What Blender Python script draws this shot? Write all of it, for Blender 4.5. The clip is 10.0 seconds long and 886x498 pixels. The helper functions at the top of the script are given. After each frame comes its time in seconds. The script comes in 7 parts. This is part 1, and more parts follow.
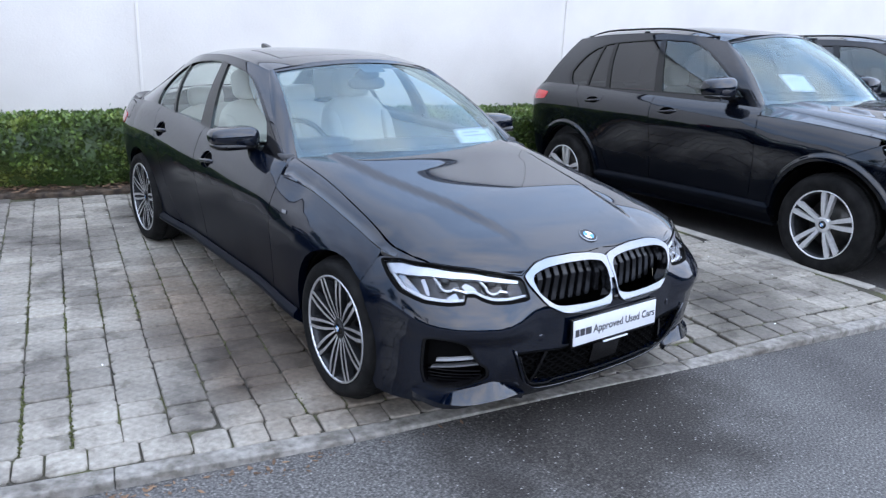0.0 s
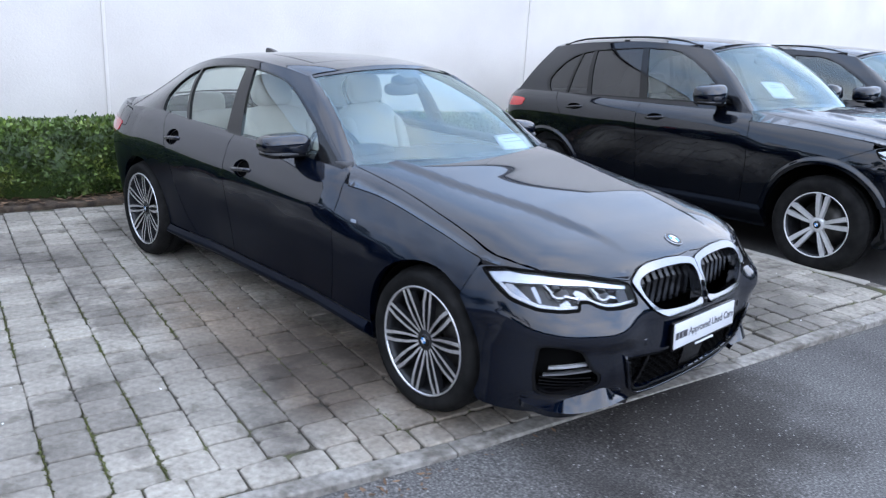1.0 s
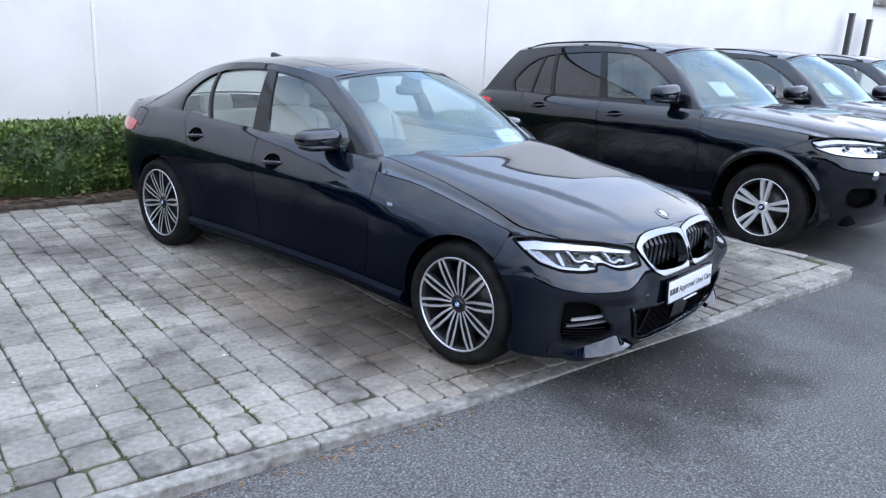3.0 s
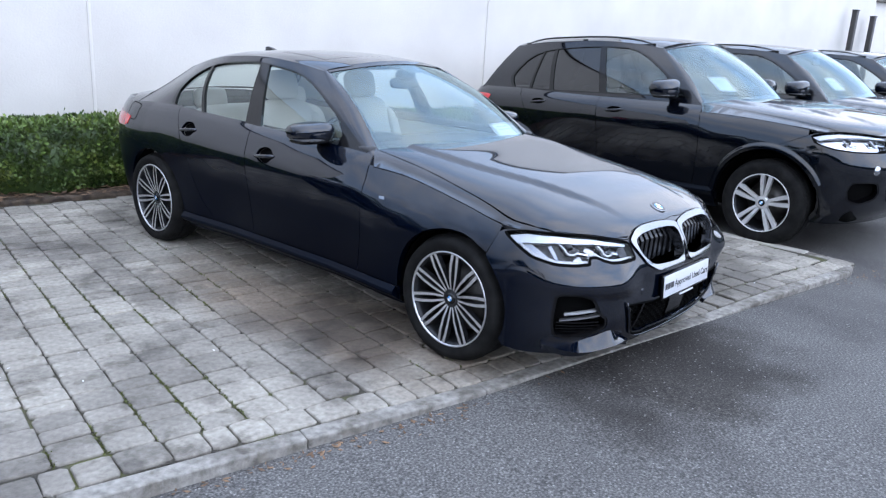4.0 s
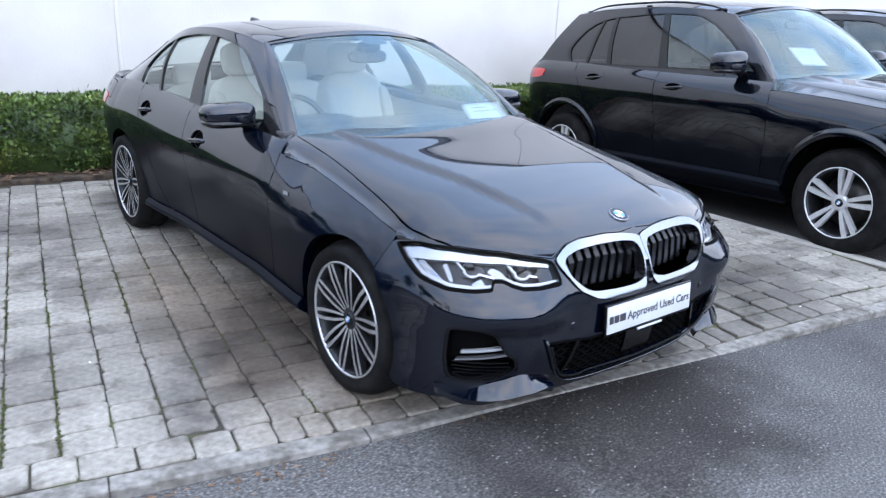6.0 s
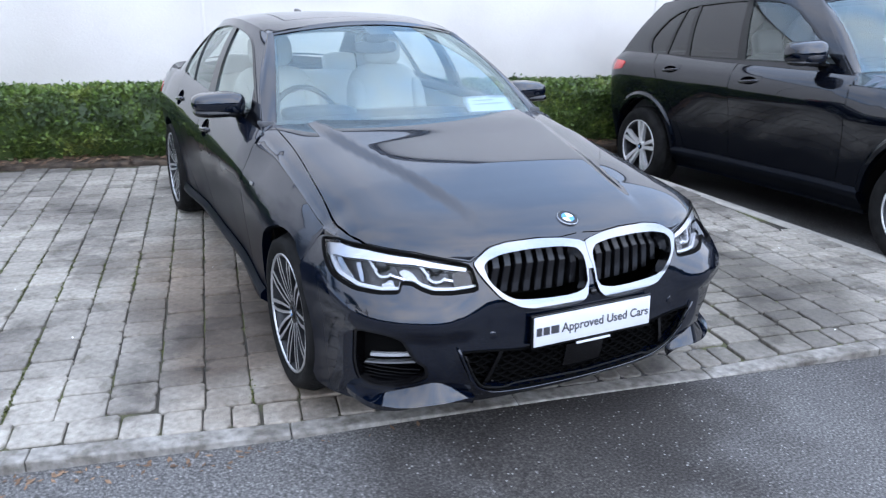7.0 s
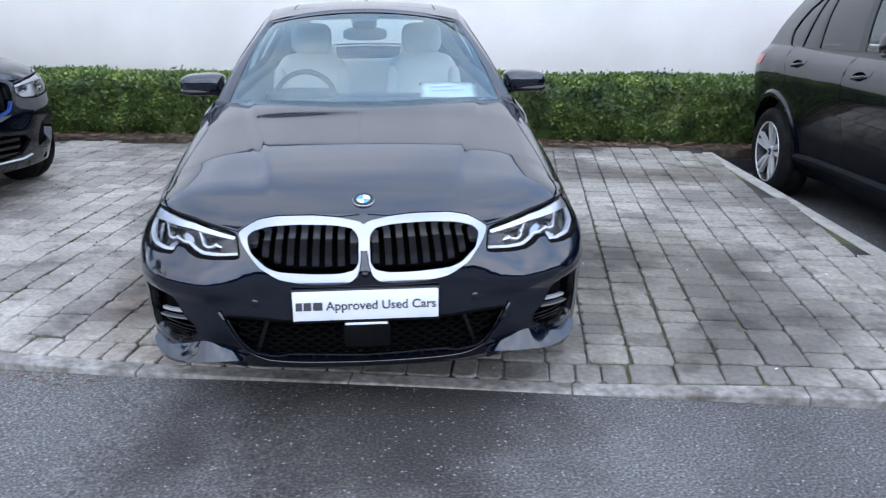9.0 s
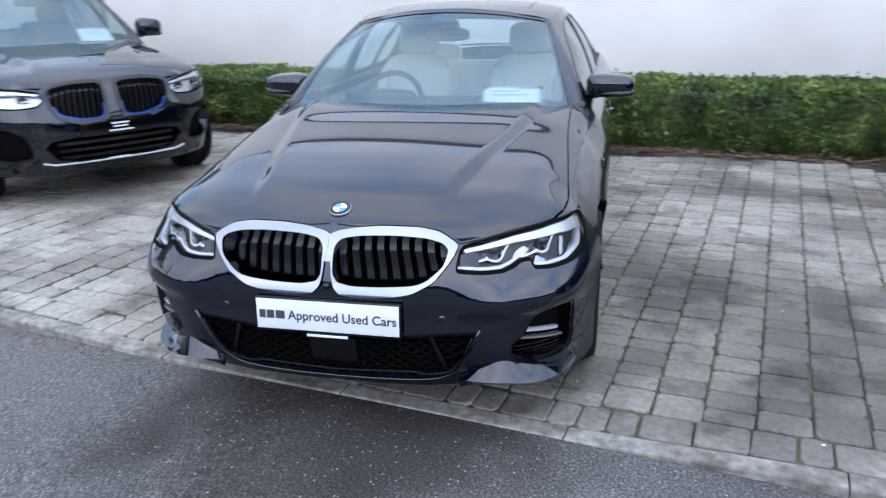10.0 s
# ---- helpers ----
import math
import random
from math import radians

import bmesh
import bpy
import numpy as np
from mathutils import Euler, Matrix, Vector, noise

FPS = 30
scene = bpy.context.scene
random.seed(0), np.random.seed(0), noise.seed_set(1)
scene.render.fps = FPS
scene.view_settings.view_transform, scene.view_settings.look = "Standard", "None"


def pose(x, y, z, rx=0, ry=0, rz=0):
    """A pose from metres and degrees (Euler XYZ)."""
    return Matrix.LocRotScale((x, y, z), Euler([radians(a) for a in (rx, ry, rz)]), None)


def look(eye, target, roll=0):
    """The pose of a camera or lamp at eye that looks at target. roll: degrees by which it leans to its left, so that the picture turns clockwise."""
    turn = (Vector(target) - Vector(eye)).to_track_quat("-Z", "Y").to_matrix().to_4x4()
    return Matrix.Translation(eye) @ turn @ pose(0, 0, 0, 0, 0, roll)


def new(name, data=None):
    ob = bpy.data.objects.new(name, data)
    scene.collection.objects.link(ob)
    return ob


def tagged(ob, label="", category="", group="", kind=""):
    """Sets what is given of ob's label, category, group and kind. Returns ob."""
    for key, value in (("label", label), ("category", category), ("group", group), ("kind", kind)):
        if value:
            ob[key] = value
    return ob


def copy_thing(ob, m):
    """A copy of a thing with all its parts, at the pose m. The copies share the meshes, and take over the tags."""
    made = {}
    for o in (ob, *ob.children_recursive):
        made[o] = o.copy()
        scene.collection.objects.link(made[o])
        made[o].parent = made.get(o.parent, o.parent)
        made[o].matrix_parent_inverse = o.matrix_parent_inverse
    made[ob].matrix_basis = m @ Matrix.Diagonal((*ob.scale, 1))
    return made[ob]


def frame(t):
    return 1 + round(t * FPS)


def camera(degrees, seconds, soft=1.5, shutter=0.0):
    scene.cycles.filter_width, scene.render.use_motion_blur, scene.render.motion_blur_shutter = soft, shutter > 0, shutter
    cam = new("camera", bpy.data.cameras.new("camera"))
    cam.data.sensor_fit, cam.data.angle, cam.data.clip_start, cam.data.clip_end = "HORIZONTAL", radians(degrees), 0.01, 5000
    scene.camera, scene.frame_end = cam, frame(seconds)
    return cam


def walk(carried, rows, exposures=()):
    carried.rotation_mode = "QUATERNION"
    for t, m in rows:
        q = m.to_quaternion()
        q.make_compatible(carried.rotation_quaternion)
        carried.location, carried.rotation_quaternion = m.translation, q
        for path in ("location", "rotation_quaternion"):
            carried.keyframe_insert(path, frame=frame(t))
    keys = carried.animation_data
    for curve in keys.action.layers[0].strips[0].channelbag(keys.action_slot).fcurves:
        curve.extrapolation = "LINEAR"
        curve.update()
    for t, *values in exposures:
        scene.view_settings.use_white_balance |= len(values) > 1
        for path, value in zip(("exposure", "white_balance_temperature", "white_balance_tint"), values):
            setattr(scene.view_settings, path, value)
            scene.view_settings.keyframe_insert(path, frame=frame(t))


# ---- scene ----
cam = camera(59.9, 10.0, 1.25, 0.4)
PATH = [
    (0, (-2.44, -2.798, 1.686), (-1.279, -1.278, 1.103), 2.6),
    (0.5, (-2.76, -2.567, 1.67), (-1.482, -1.139, 1.099), 3.1),
    (1, (-3.003, -2.25, 1.636), (-1.655, -0.881, 1.082), 3.3),
    (1.5, (-3.169, -2.084, 1.647), (-1.759, -0.776, 1.098), 3.4),
    (2, (-3.469, -2.061, 1.675), (-2.001, -0.818, 1.13), 3.5),
    (2.5, (-3.744, -2.266, 1.666), (-2.272, -1.024, 1.124), 3.4),
    (4, (-3.669, -2.325, 1.605), (-2.206, -1.075, 1.063), 3.3),
    (4.5, (-3.39, -2.185, 1.611), (-1.94, -0.925, 1.054), 3.1),
    (5, (-3.105, -2.255, 1.581), (-1.709, -0.952, 0.984), 2.9),
    (5.5, (-2.785, -2.401, 1.617), (-1.477, -1.016, 1.006), 2.5),
    (6, (-2.411, -2.51, 1.588), (-1.216, -1.029, 0.973), 2.3),
    (6.2, (-2.251, -2.549, 1.607), (-1.092, -1.042, 0.986), 2.2),
    (7.3, (-1.436, -2.945, 1.578), (-0.659, -1.219, 0.931), 1.2),
    (7.5, (-1.272, -3.0, 1.564), (-0.539, -1.254, 0.918), 1.1),
    (8, (-0.815, -3.125, 1.599), (-0.25, -1.321, 0.946), 0.7),
    (8.5, (-0.353, -3.34, 1.593), (-0.019, -1.479, 0.939), 0.3),
    (9, (0.064, -3.368, 1.554), (0.221, -1.485, 0.898), -0.1),
    (9.5, (0.495, -3.237, 1.557), (0.446, -1.35, 0.897), -0.6),
    (10, (0.936, -3.105, 1.546), (0.514, -1.263, 0.892), -1.4),
]
walk(cam, [(t, look(eye, target, roll)) for t, eye, target, roll in PATH], [(0, -0.24), (4.0, -0.24), (5.0, -0.12), (6.0, -0.05), (9.0, -0.17), (10.0, -0.22)])

# ---- light ----
world = bpy.data.worlds.new("overcast_sky")
scene.world = world
world.use_nodes = True
SUN_HEIGHT, SUN_TURN = 48.0, 205.0
SKY_LOW, SKY_HIGH = 27.0, 25.0
wn, wl = world.node_tree.nodes, world.node_tree.links
wn.clear()
sky = wn.new("ShaderNodeTexSky")
sky.sky_type, sky.sun_disc = "NISHITA", False
sky.sun_elevation, sky.sun_rotation = radians(SUN_HEIGHT), radians(SUN_TURN)
sky.air_density, sky.dust_density, sky.ozone_density = 1.0, 4.0, 1.5
# a bright overcast: nearly even from horizon to zenith, and brightest round the hidden sun
coord, split = wn.new("ShaderNodeTexCoord"), wn.new("ShaderNodeSeparateXYZ")
climb = wn.new("ShaderNodeMapRange")
climb.inputs["From Min"].default_value, climb.inputs["From Max"].default_value = 0.0, 1.0
climb.inputs["To Min"].default_value, climb.inputs["To Max"].default_value = SKY_LOW, SKY_HIGH
clouds = wn.new("ShaderNodeTexNoise")
clouds.inputs["Scale"].default_value, clouds.inputs["Detail"].default_value = 2.6, 5.0
cramp = wn.new("ShaderNodeValToRGB")
cramp.color_ramp.elements[0].position, cramp.color_ramp.elements[0].color = 0.36, (0.50, 0.69, 1.06, 1)
cramp.color_ramp.elements[1].position, cramp.color_ramp.elements[1].color = 0.68, (0.98, 1.035, 1.20, 1)
bright = wn.new("ShaderNodeVectorMath")
bright.operation = "SCALE"
wmix = wn.new("ShaderNodeMix")
wmix.data_type = "RGBA"
wmix.inputs[0].default_value = 0.9
wl.new(coord.outputs["Generated"], split.inputs[0])
wl.new(split.outputs["Z"], climb.inputs["Value"])
wl.new(clouds.outputs["Fac"], cramp.inputs["Fac"])
wl.new(cramp.outputs["Color"], bright.inputs[0])
toward = wn.new("ShaderNodeVectorMath")
toward.operation = "DOT_PRODUCT"
toward.inputs[1].default_value = (0.28, -0.72, 0.6)
veil = wn.new("ShaderNodeMapRange")
veil.inputs["From Min"].default_value, veil.inputs["From Max"].default_value = -0.15, 1.0
veil.inputs["To Min"].default_value, veil.inputs["To Max"].default_value = 0.8, 1.75
both = wn.new("ShaderNodeMath")
both.operation = "MULTIPLY"
wl.new(coord.outputs["Generated"], toward.inputs[0])
wl.new(toward.outputs["Value"], veil.inputs["Value"])
wl.new(climb.outputs["Result"], both.inputs[0])
wl.new(veil.outputs["Result"], both.inputs[1])
wl.new(both.outputs[0], bright.inputs["Scale"])
wback, wout = wn.new("ShaderNodeBackground"), wn.new("ShaderNodeOutputWorld")
wback.inputs["Strength"].default_value = 0.1
wl.new(sky.outputs["Color"], wmix.inputs[6])
wl.new(bright.outputs["Vector"], wmix.inputs[7])
wl.new(wmix.outputs[2], wback.inputs["Color"])
wl.new(wback.outputs["Background"], wout.inputs["Surface"])
sun_data = bpy.data.lights.new("sun", "SUN")
sun_data.energy, sun_data.angle, sun_data.color = 0.6, radians(150), (1.0, 0.96, 0.9)
sun = new("sun", sun_data)
sun.matrix_world = look((0, 0, 30), Vector((0, 0, 30)) - Vector((math.sin(radians(SUN_TURN)) * math.cos(radians(SUN_HEIGHT)), math.cos(radians(SUN_TURN)) * math.cos(radians(SUN_HEIGHT)), math.sin(radians(SUN_HEIGHT)))))


# ---- materials ----
def material(name, colour, rough=0.5, metal=0.0, coat=0.0, spec=0.5):
    m = bpy.data.materials.new(name)
    m.use_nodes = True
    b = m.node_tree.nodes["Principled BSDF"]
    b.inputs["Base Color"].default_value = (*colour, 1)
    b.inputs["Roughness"].default_value, b.inputs["Metallic"].default_value = rough, metal
    b.inputs["Coat Weight"].default_value, b.inputs["Coat Roughness"].default_value = coat, 0.015
    b.inputs["Specular IOR Level"].default_value = spec
    b.inputs["Coat IOR"].default_value = 1.5
    return m


def grain(m, stops, scale, detail=6.0, bump=0.0, bump_scale=None, rough=None, coords="Object", spread=0.0, stretch=None, stain=None, distance=0.01):
    """Colour stops over a noise, with a second noise for relief, a spread from piece to piece and broad stains."""
    nt = m.node_tree
    n, l, b = nt.nodes, nt.links, nt.nodes["Principled BSDF"]
    tc = n.new("ShaderNodeTexCoord")
    src = tc.outputs[coords]
    if coords == "World":
        src = None
    if stretch:
        mp = n.new("ShaderNodeMapping")
        mp.inputs["Scale"].default_value = stretch
        l.new(src, mp.inputs["Vector"])
        src = mp.outputs["Vector"]
    no = n.new("ShaderNodeTexNoise")
    no.inputs["Scale"].default_value, no.inputs["Detail"].default_value = scale, detail
    l.new(src, no.inputs["Vector"])
    ramp = n.new("ShaderNodeValToRGB")
    e = ramp.color_ramp.elements
    while len(e) < len(stops):
        e.new(0.5)
    for k, (p, c) in enumerate(stops):
        e[k].position, e[k].color = p, (*c, 1)
    l.new(no.outputs["Fac"], ramp.inputs["Fac"])
    out = ramp.outputs["Color"]
    if stain:
        sc, tint, lo, hi = stain
        geo = n.new("ShaderNodeNewGeometry")
        sn = n.new("ShaderNodeTexNoise")
        sn.inputs["Scale"].default_value, sn.inputs["Detail"].default_value = sc, 3.0
        l.new(geo.outputs["Position"], sn.inputs["Vector"])
        mr = n.new("ShaderNodeMapRange")
        mr.inputs["From Min"].default_value, mr.inputs["From Max"].default_value = lo, hi
        l.new(sn.outputs["Fac"], mr.inputs["Value"])
        mx = n.new("ShaderNodeMix")
        mx.data_type, mx.blend_type = "RGBA", "MULTIPLY"
        l.new(mr.outputs["Result"], mx.inputs[0])
        l.new(out, mx.inputs[6])
        mx.inputs[7].default_value = (*tint, 1)
        out = mx.outputs[2]
    if spread:
        info = n.new("ShaderNodeObjectInfo")
        isl = n.new("ShaderNodeNewGeometry")
        add = n.new("ShaderNodeMath")
        add.operation = "ADD"
        l.new(info.outputs["Random"], add.inputs[0])
        l.new(isl.outputs["Random Per Island"], add.inputs[1])
        fr = n.new("ShaderNodeMath")
        fr.operation = "FRACT"
        l.new(add.outputs[0], fr.inputs[0])
        mr2 = n.new("ShaderNodeMapRange")
        mr2.inputs["To Min"].default_value, mr2.inputs["To Max"].default_value = 1 - spread, 1 + spread
        l.new(fr.outputs[0], mr2.inputs["Value"])
        hs = n.new("ShaderNodeHueSaturation")
        l.new(mr2.outputs["Result"], hs.inputs["Value"])
        l.new(out, hs.inputs["Color"])
        out = hs.outputs["Color"]
    l.new(out, b.inputs["Base Color"])
    if rough:
        mr3 = n.new("ShaderNodeMapRange")
        mr3.inputs["To Min"].default_value, mr3.inputs["To Max"].default_value = rough
        l.new(no.outputs["Fac"], mr3.inputs["Value"])
        l.new(mr3.outputs["Result"], b.inputs["Roughness"])
    if bump:
        bn = n.new("ShaderNodeTexNoise")
        bn.inputs["Scale"].default_value, bn.inputs["Detail"].default_value = bump_scale or scale * 4, 8.0
        l.new(src, bn.inputs["Vector"])
        bp = n.new("ShaderNodeBump")
        bp.inputs["Strength"].default_value, bp.inputs["Distance"].default_value = bump, distance
        l.new(bn.outputs["Fac"], bp.inputs["Height"])
        l.new(bp.outputs["Normal"], b.inputs["Normal"])
    return m


def glass(name, tint, f0=0.04, gloss=(1.0, 1.0, 1.0)):
    """A thin pane: it mirrors more at a slant, by Schlick's rule, and lets the rest through, tinted."""
    m = bpy.data.materials.new(name)
    m.use_nodes = True
    n, l = m.node_tree.nodes, m.node_tree.links
    n.clear()
    out, mix, lw = n.new("ShaderNodeOutputMaterial"), n.new("ShaderNodeMixShader"), n.new("ShaderNodeLayerWeight")
    tr, gl = n.new("ShaderNodeBsdfTransparent"), n.new("ShaderNodeBsdfGlossy")
    tr.inputs["Color"].default_value = (*tint, 1)
    gl.inputs["Color"].default_value, gl.inputs["Roughness"].default_value = (*gloss, 1), 0.01
    lw.inputs["Blend"].default_value = 0.5
    power, scale = n.new("ShaderNodeMath"), n.new("ShaderNodeMath")
    power.operation, scale.operation = "POWER", "MULTIPLY_ADD"
    power.inputs[1].default_value = 5.0
    scale.inputs[1].default_value, scale.inputs[2].default_value = 1 - f0, f0
    l.new(lw.outputs["Facing"], power.inputs[0])
    l.new(power.outputs[0], scale.inputs[0])
    l.new(scale.outputs[0], mix.inputs["Fac"])
    l.new(tr.outputs["BSDF"], mix.inputs[1])
    l.new(gl.outputs["BSDF"], mix.inputs[2])
    l.new(mix.outputs["Shader"], out.inputs["Surface"])
    return m


PAINT = grain(material("black_metallic_paint", (0.004, 0.006, 0.012), 0.32, 0.0, 1.0, 0.05), [(0.4, (0.0004, 0.0013, 0.0045)), (0.7, (0.0009, 0.0027, 0.0085))], 900, 2, coords="Object")
PAINT.node_tree.nodes["Principled BSDF"].inputs["Coat IOR"].default_value = 1.67
PAINT.node_tree.nodes["Principled BSDF"].inputs["Specular Tint"].default_value = (0.12, 0.42, 1.0, 1)
PAINT_DARK = grain(material("black_solid_paint", (0.003, 0.004, 0.007), 0.5, 0.0, 1.0, 0.05), [(0.4, (0.0006, 0.0010, 0.0024)), (0.7, (0.0012, 0.0018, 0.0042))], 600, 2)
PAINT_DARK.node_tree.nodes["Principled BSDF"].inputs["Coat IOR"].default_value = 1.65
PAINT_DARK.node_tree.nodes["Principled BSDF"].inputs["Specular Tint"].default_value = (0.2, 0.5, 1.0, 1)
GLOSS_BLACK = material("gloss_black_trim", (0.002, 0.002, 0.0025), 0.1, 0, 0.0)
SLAT = material("black_grille_plastic", (0.006, 0.006, 0.007), 0.26, 0, 0, 0.4)


def fade_gloss(m):
    """Weakens the gloss down the flanks, putting their dark lower reflection into the paint."""
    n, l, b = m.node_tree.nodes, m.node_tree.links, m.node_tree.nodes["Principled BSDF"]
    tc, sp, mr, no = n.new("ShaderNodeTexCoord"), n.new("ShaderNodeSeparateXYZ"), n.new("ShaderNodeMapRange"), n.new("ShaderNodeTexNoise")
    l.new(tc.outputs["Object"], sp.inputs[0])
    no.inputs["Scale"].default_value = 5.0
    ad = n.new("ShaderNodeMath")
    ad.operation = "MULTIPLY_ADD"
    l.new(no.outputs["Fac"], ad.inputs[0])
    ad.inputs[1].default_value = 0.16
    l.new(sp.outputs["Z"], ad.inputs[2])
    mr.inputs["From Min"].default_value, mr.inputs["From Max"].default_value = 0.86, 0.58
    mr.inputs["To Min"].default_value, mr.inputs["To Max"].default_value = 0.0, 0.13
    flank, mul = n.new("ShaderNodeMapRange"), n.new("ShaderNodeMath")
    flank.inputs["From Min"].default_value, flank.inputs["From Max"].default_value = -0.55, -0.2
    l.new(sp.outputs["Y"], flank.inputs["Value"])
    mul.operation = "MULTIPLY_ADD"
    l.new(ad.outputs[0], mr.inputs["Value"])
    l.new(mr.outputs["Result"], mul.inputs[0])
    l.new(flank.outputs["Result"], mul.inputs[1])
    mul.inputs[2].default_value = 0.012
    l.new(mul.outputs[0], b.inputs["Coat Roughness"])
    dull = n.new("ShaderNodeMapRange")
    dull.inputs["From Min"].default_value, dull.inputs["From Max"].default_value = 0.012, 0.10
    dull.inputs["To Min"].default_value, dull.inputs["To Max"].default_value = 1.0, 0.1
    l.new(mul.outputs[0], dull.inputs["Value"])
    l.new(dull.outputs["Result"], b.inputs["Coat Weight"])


GLOSSY_PAINT = PAINT.copy()
GLOSSY_PAINT.name = "clean_black_paint"
fade_gloss(PAINT)
fade_gloss(PAINT_DARK)
PLASTIC = grain(material("black_grained_plastic", (0.01, 0.01, 0.011), 0.45, 0, 0, 0.12), [(0.4, (0.006, 0.006, 0.0065)), (0.7, (0.012, 0.012, 0.0125))], 60, 4, 0.15, 500)
DARK = material("dark_underside", (0.003, 0.003, 0.003), 0.8, 0, 0, 0.04)
RUBBER = grain(material("tyre_rubber", (0.025, 0.025, 0.025), 0.7, 0, 0, 0.08), [(0.35, (0.007, 0.007, 0.007)), (0.7, (0.017, 0.0165, 0.016))], 14, 5, 0.2, 160)
CHROME = material("bright_chrome", (0.29, 0.30, 0.32), 0.16, 1.0)
SATIN = grain(material("satin_aluminium", (0.5, 0.51, 0.53), 0.3, 0.9), [(0.3, (0.44, 0.45, 0.47)), (0.7, (0.56, 0.57, 0.59))], 30, 3)
MACHINED = grain(material("machined_alloy_face", (0.6, 0.61, 0.63), 0.3, 0.85), [(0.3, (0.55, 0.56, 0.58)), (0.7, (0.7, 0.71, 0.73))], 50, 3)
GUNMETAL = grain(material("dark_grey_alloy", (0.06, 0.062, 0.068), 0.4, 0.6), [(0.3, (0.02, 0.021, 0.023)), (0.7, (0.04, 0.041, 0.045))], 40, 3)
SILVER = grain(material("silver_alloy_paint", (0.65, 0.66, 0.67), 0.36, 0.5, 0.4), [(0.3, (0.6, 0.6, 0.6)), (0.7, (0.72, 0.72, 0.72))], 30, 3)
DISC = grain(material("brake_disc_steel", (0.25, 0.24, 0.23), 0.45, 0.8), [(0.3, (0.06, 0.057, 0.054)), (0.7, (0.11, 0.105, 0.10))], 20, 4)
WHITE = grain(material("white_plate_plastic", (0.62, 0.63, 0.65), 0.35), [(0.3, (0.58, 0.59, 0.62)), (0.7, (0.64, 0.65, 0.68))], 12, 3)
INK = material("black_print", (0.035, 0.035, 0.04), 0.5)
GREY_INK = material("faint_grey_print", (0.35, 0.36, 0.38), 0.6)
PAPER = grain(material("white_paper", (0.85, 0.86, 0.86), 0.7), [(0.3, (0.88, 0.88, 0.87)), (0.7, (0.93, 0.93, 0.92))], 9, 3)
LEATHER = grain(material("cream_leather", (0.62, 0.6, 0.54), 0.5), [(0.3, (0.46, 0.445, 0.40)), (0.7, (0.55, 0.53, 0.48))], 6, 4, 0.15, 200)
DASH = grain(material("dark_grey_dashboard", (0.035, 0.035, 0.038), 0.6), [(0.3, (0.026, 0.026, 0.029)), (0.7, (0.045, 0.045, 0.048))], 20, 4, 0.1, 400)
HEADLINER = grain(material("pale_headliner_cloth", (0.5, 0.5, 0.49), 0.9), [(0.3, (0.45, 0.45, 0.44)), (0.7, (0.52, 0.52, 0.5))], 80, 3)
RED = material("red_lamp_lens", (0.5, 0.012, 0.015), 0.1, 0, 1.0)
BLUE = material("blue_accent", (0.015, 0.05, 0.2), 0.35, 0.3)
SKY_BLUE = material("badge_blue", (0.05, 0.25, 0.6), 0.2, 0, 0.6)
BADGE_WHITE = material("badge_white", (0.8, 0.82, 0.84), 0.2, 0, 0.6)
LIGHT_GUIDE = material("frosted_light_guide", (0.42, 0.43, 0.45), 0.3, 0.2, 0.4)
REFLECTOR = material("lamp_reflector", (0.6, 0.62, 0.66), 0.16, 1.0)
LAMP_BED = grain(material("dark_grey_lamp_housing", (0.04, 0.04, 0.043), 0.35, 0.0), [(0.35, (0.008, 0.008, 0.009)), (0.65, (0.022, 0.0225, 0.024))], 22, 2)
LENS = glass("clear_lamp_lens", (0.97, 0.98, 1.0), 0.014)
SCREEN = glass("windscreen_glass", (0.68, 0.79, 0.83), 0.13, (0.80, 0.97, 1.0))
WINDOW = glass("window_glass", (0.86, 0.91, 0.88), 0.12, (0.92, 1.0, 0.98))
PRIVACY = glass("dark_privacy_glass", (0.06, 0.065, 0.07), 0.085)

WALL = grain(material("white_painted_render", (0.78, 0.78, 0.77), 0.85), [(0.3, (0.635, 0.60, 0.56)), (0.7, (0.715, 0.68, 0.635))], 1.3, 6, 0.25, 60, stain=(0.5, (0.9, 0.9, 0.89), 0.5, 0.75))
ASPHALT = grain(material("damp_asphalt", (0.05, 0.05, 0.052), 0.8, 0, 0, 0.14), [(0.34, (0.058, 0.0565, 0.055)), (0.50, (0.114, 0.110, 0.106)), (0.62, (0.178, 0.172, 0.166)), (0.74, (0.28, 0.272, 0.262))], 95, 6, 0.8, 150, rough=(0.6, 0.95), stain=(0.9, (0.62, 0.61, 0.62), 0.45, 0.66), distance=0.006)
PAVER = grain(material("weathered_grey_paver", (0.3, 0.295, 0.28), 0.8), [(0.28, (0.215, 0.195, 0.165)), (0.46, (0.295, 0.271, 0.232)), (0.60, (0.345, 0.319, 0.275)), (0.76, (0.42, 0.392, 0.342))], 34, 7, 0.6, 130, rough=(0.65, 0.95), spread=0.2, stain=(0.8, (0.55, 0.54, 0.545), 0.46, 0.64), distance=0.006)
KERB = grain(material("grey_concrete_kerb", (0.36, 0.35, 0.335), 0.85), [(0.28, (0.14, 0.13, 0.115)), (0.48, (0.25, 0.235, 0.21)), (0.70, (0.36, 0.337, 0.305))], 24, 10, 0.6, 110, spread=0.06, stain=(2.2, (0.5, 0.48, 0.46), 0.46, 0.64), distance=0.005)
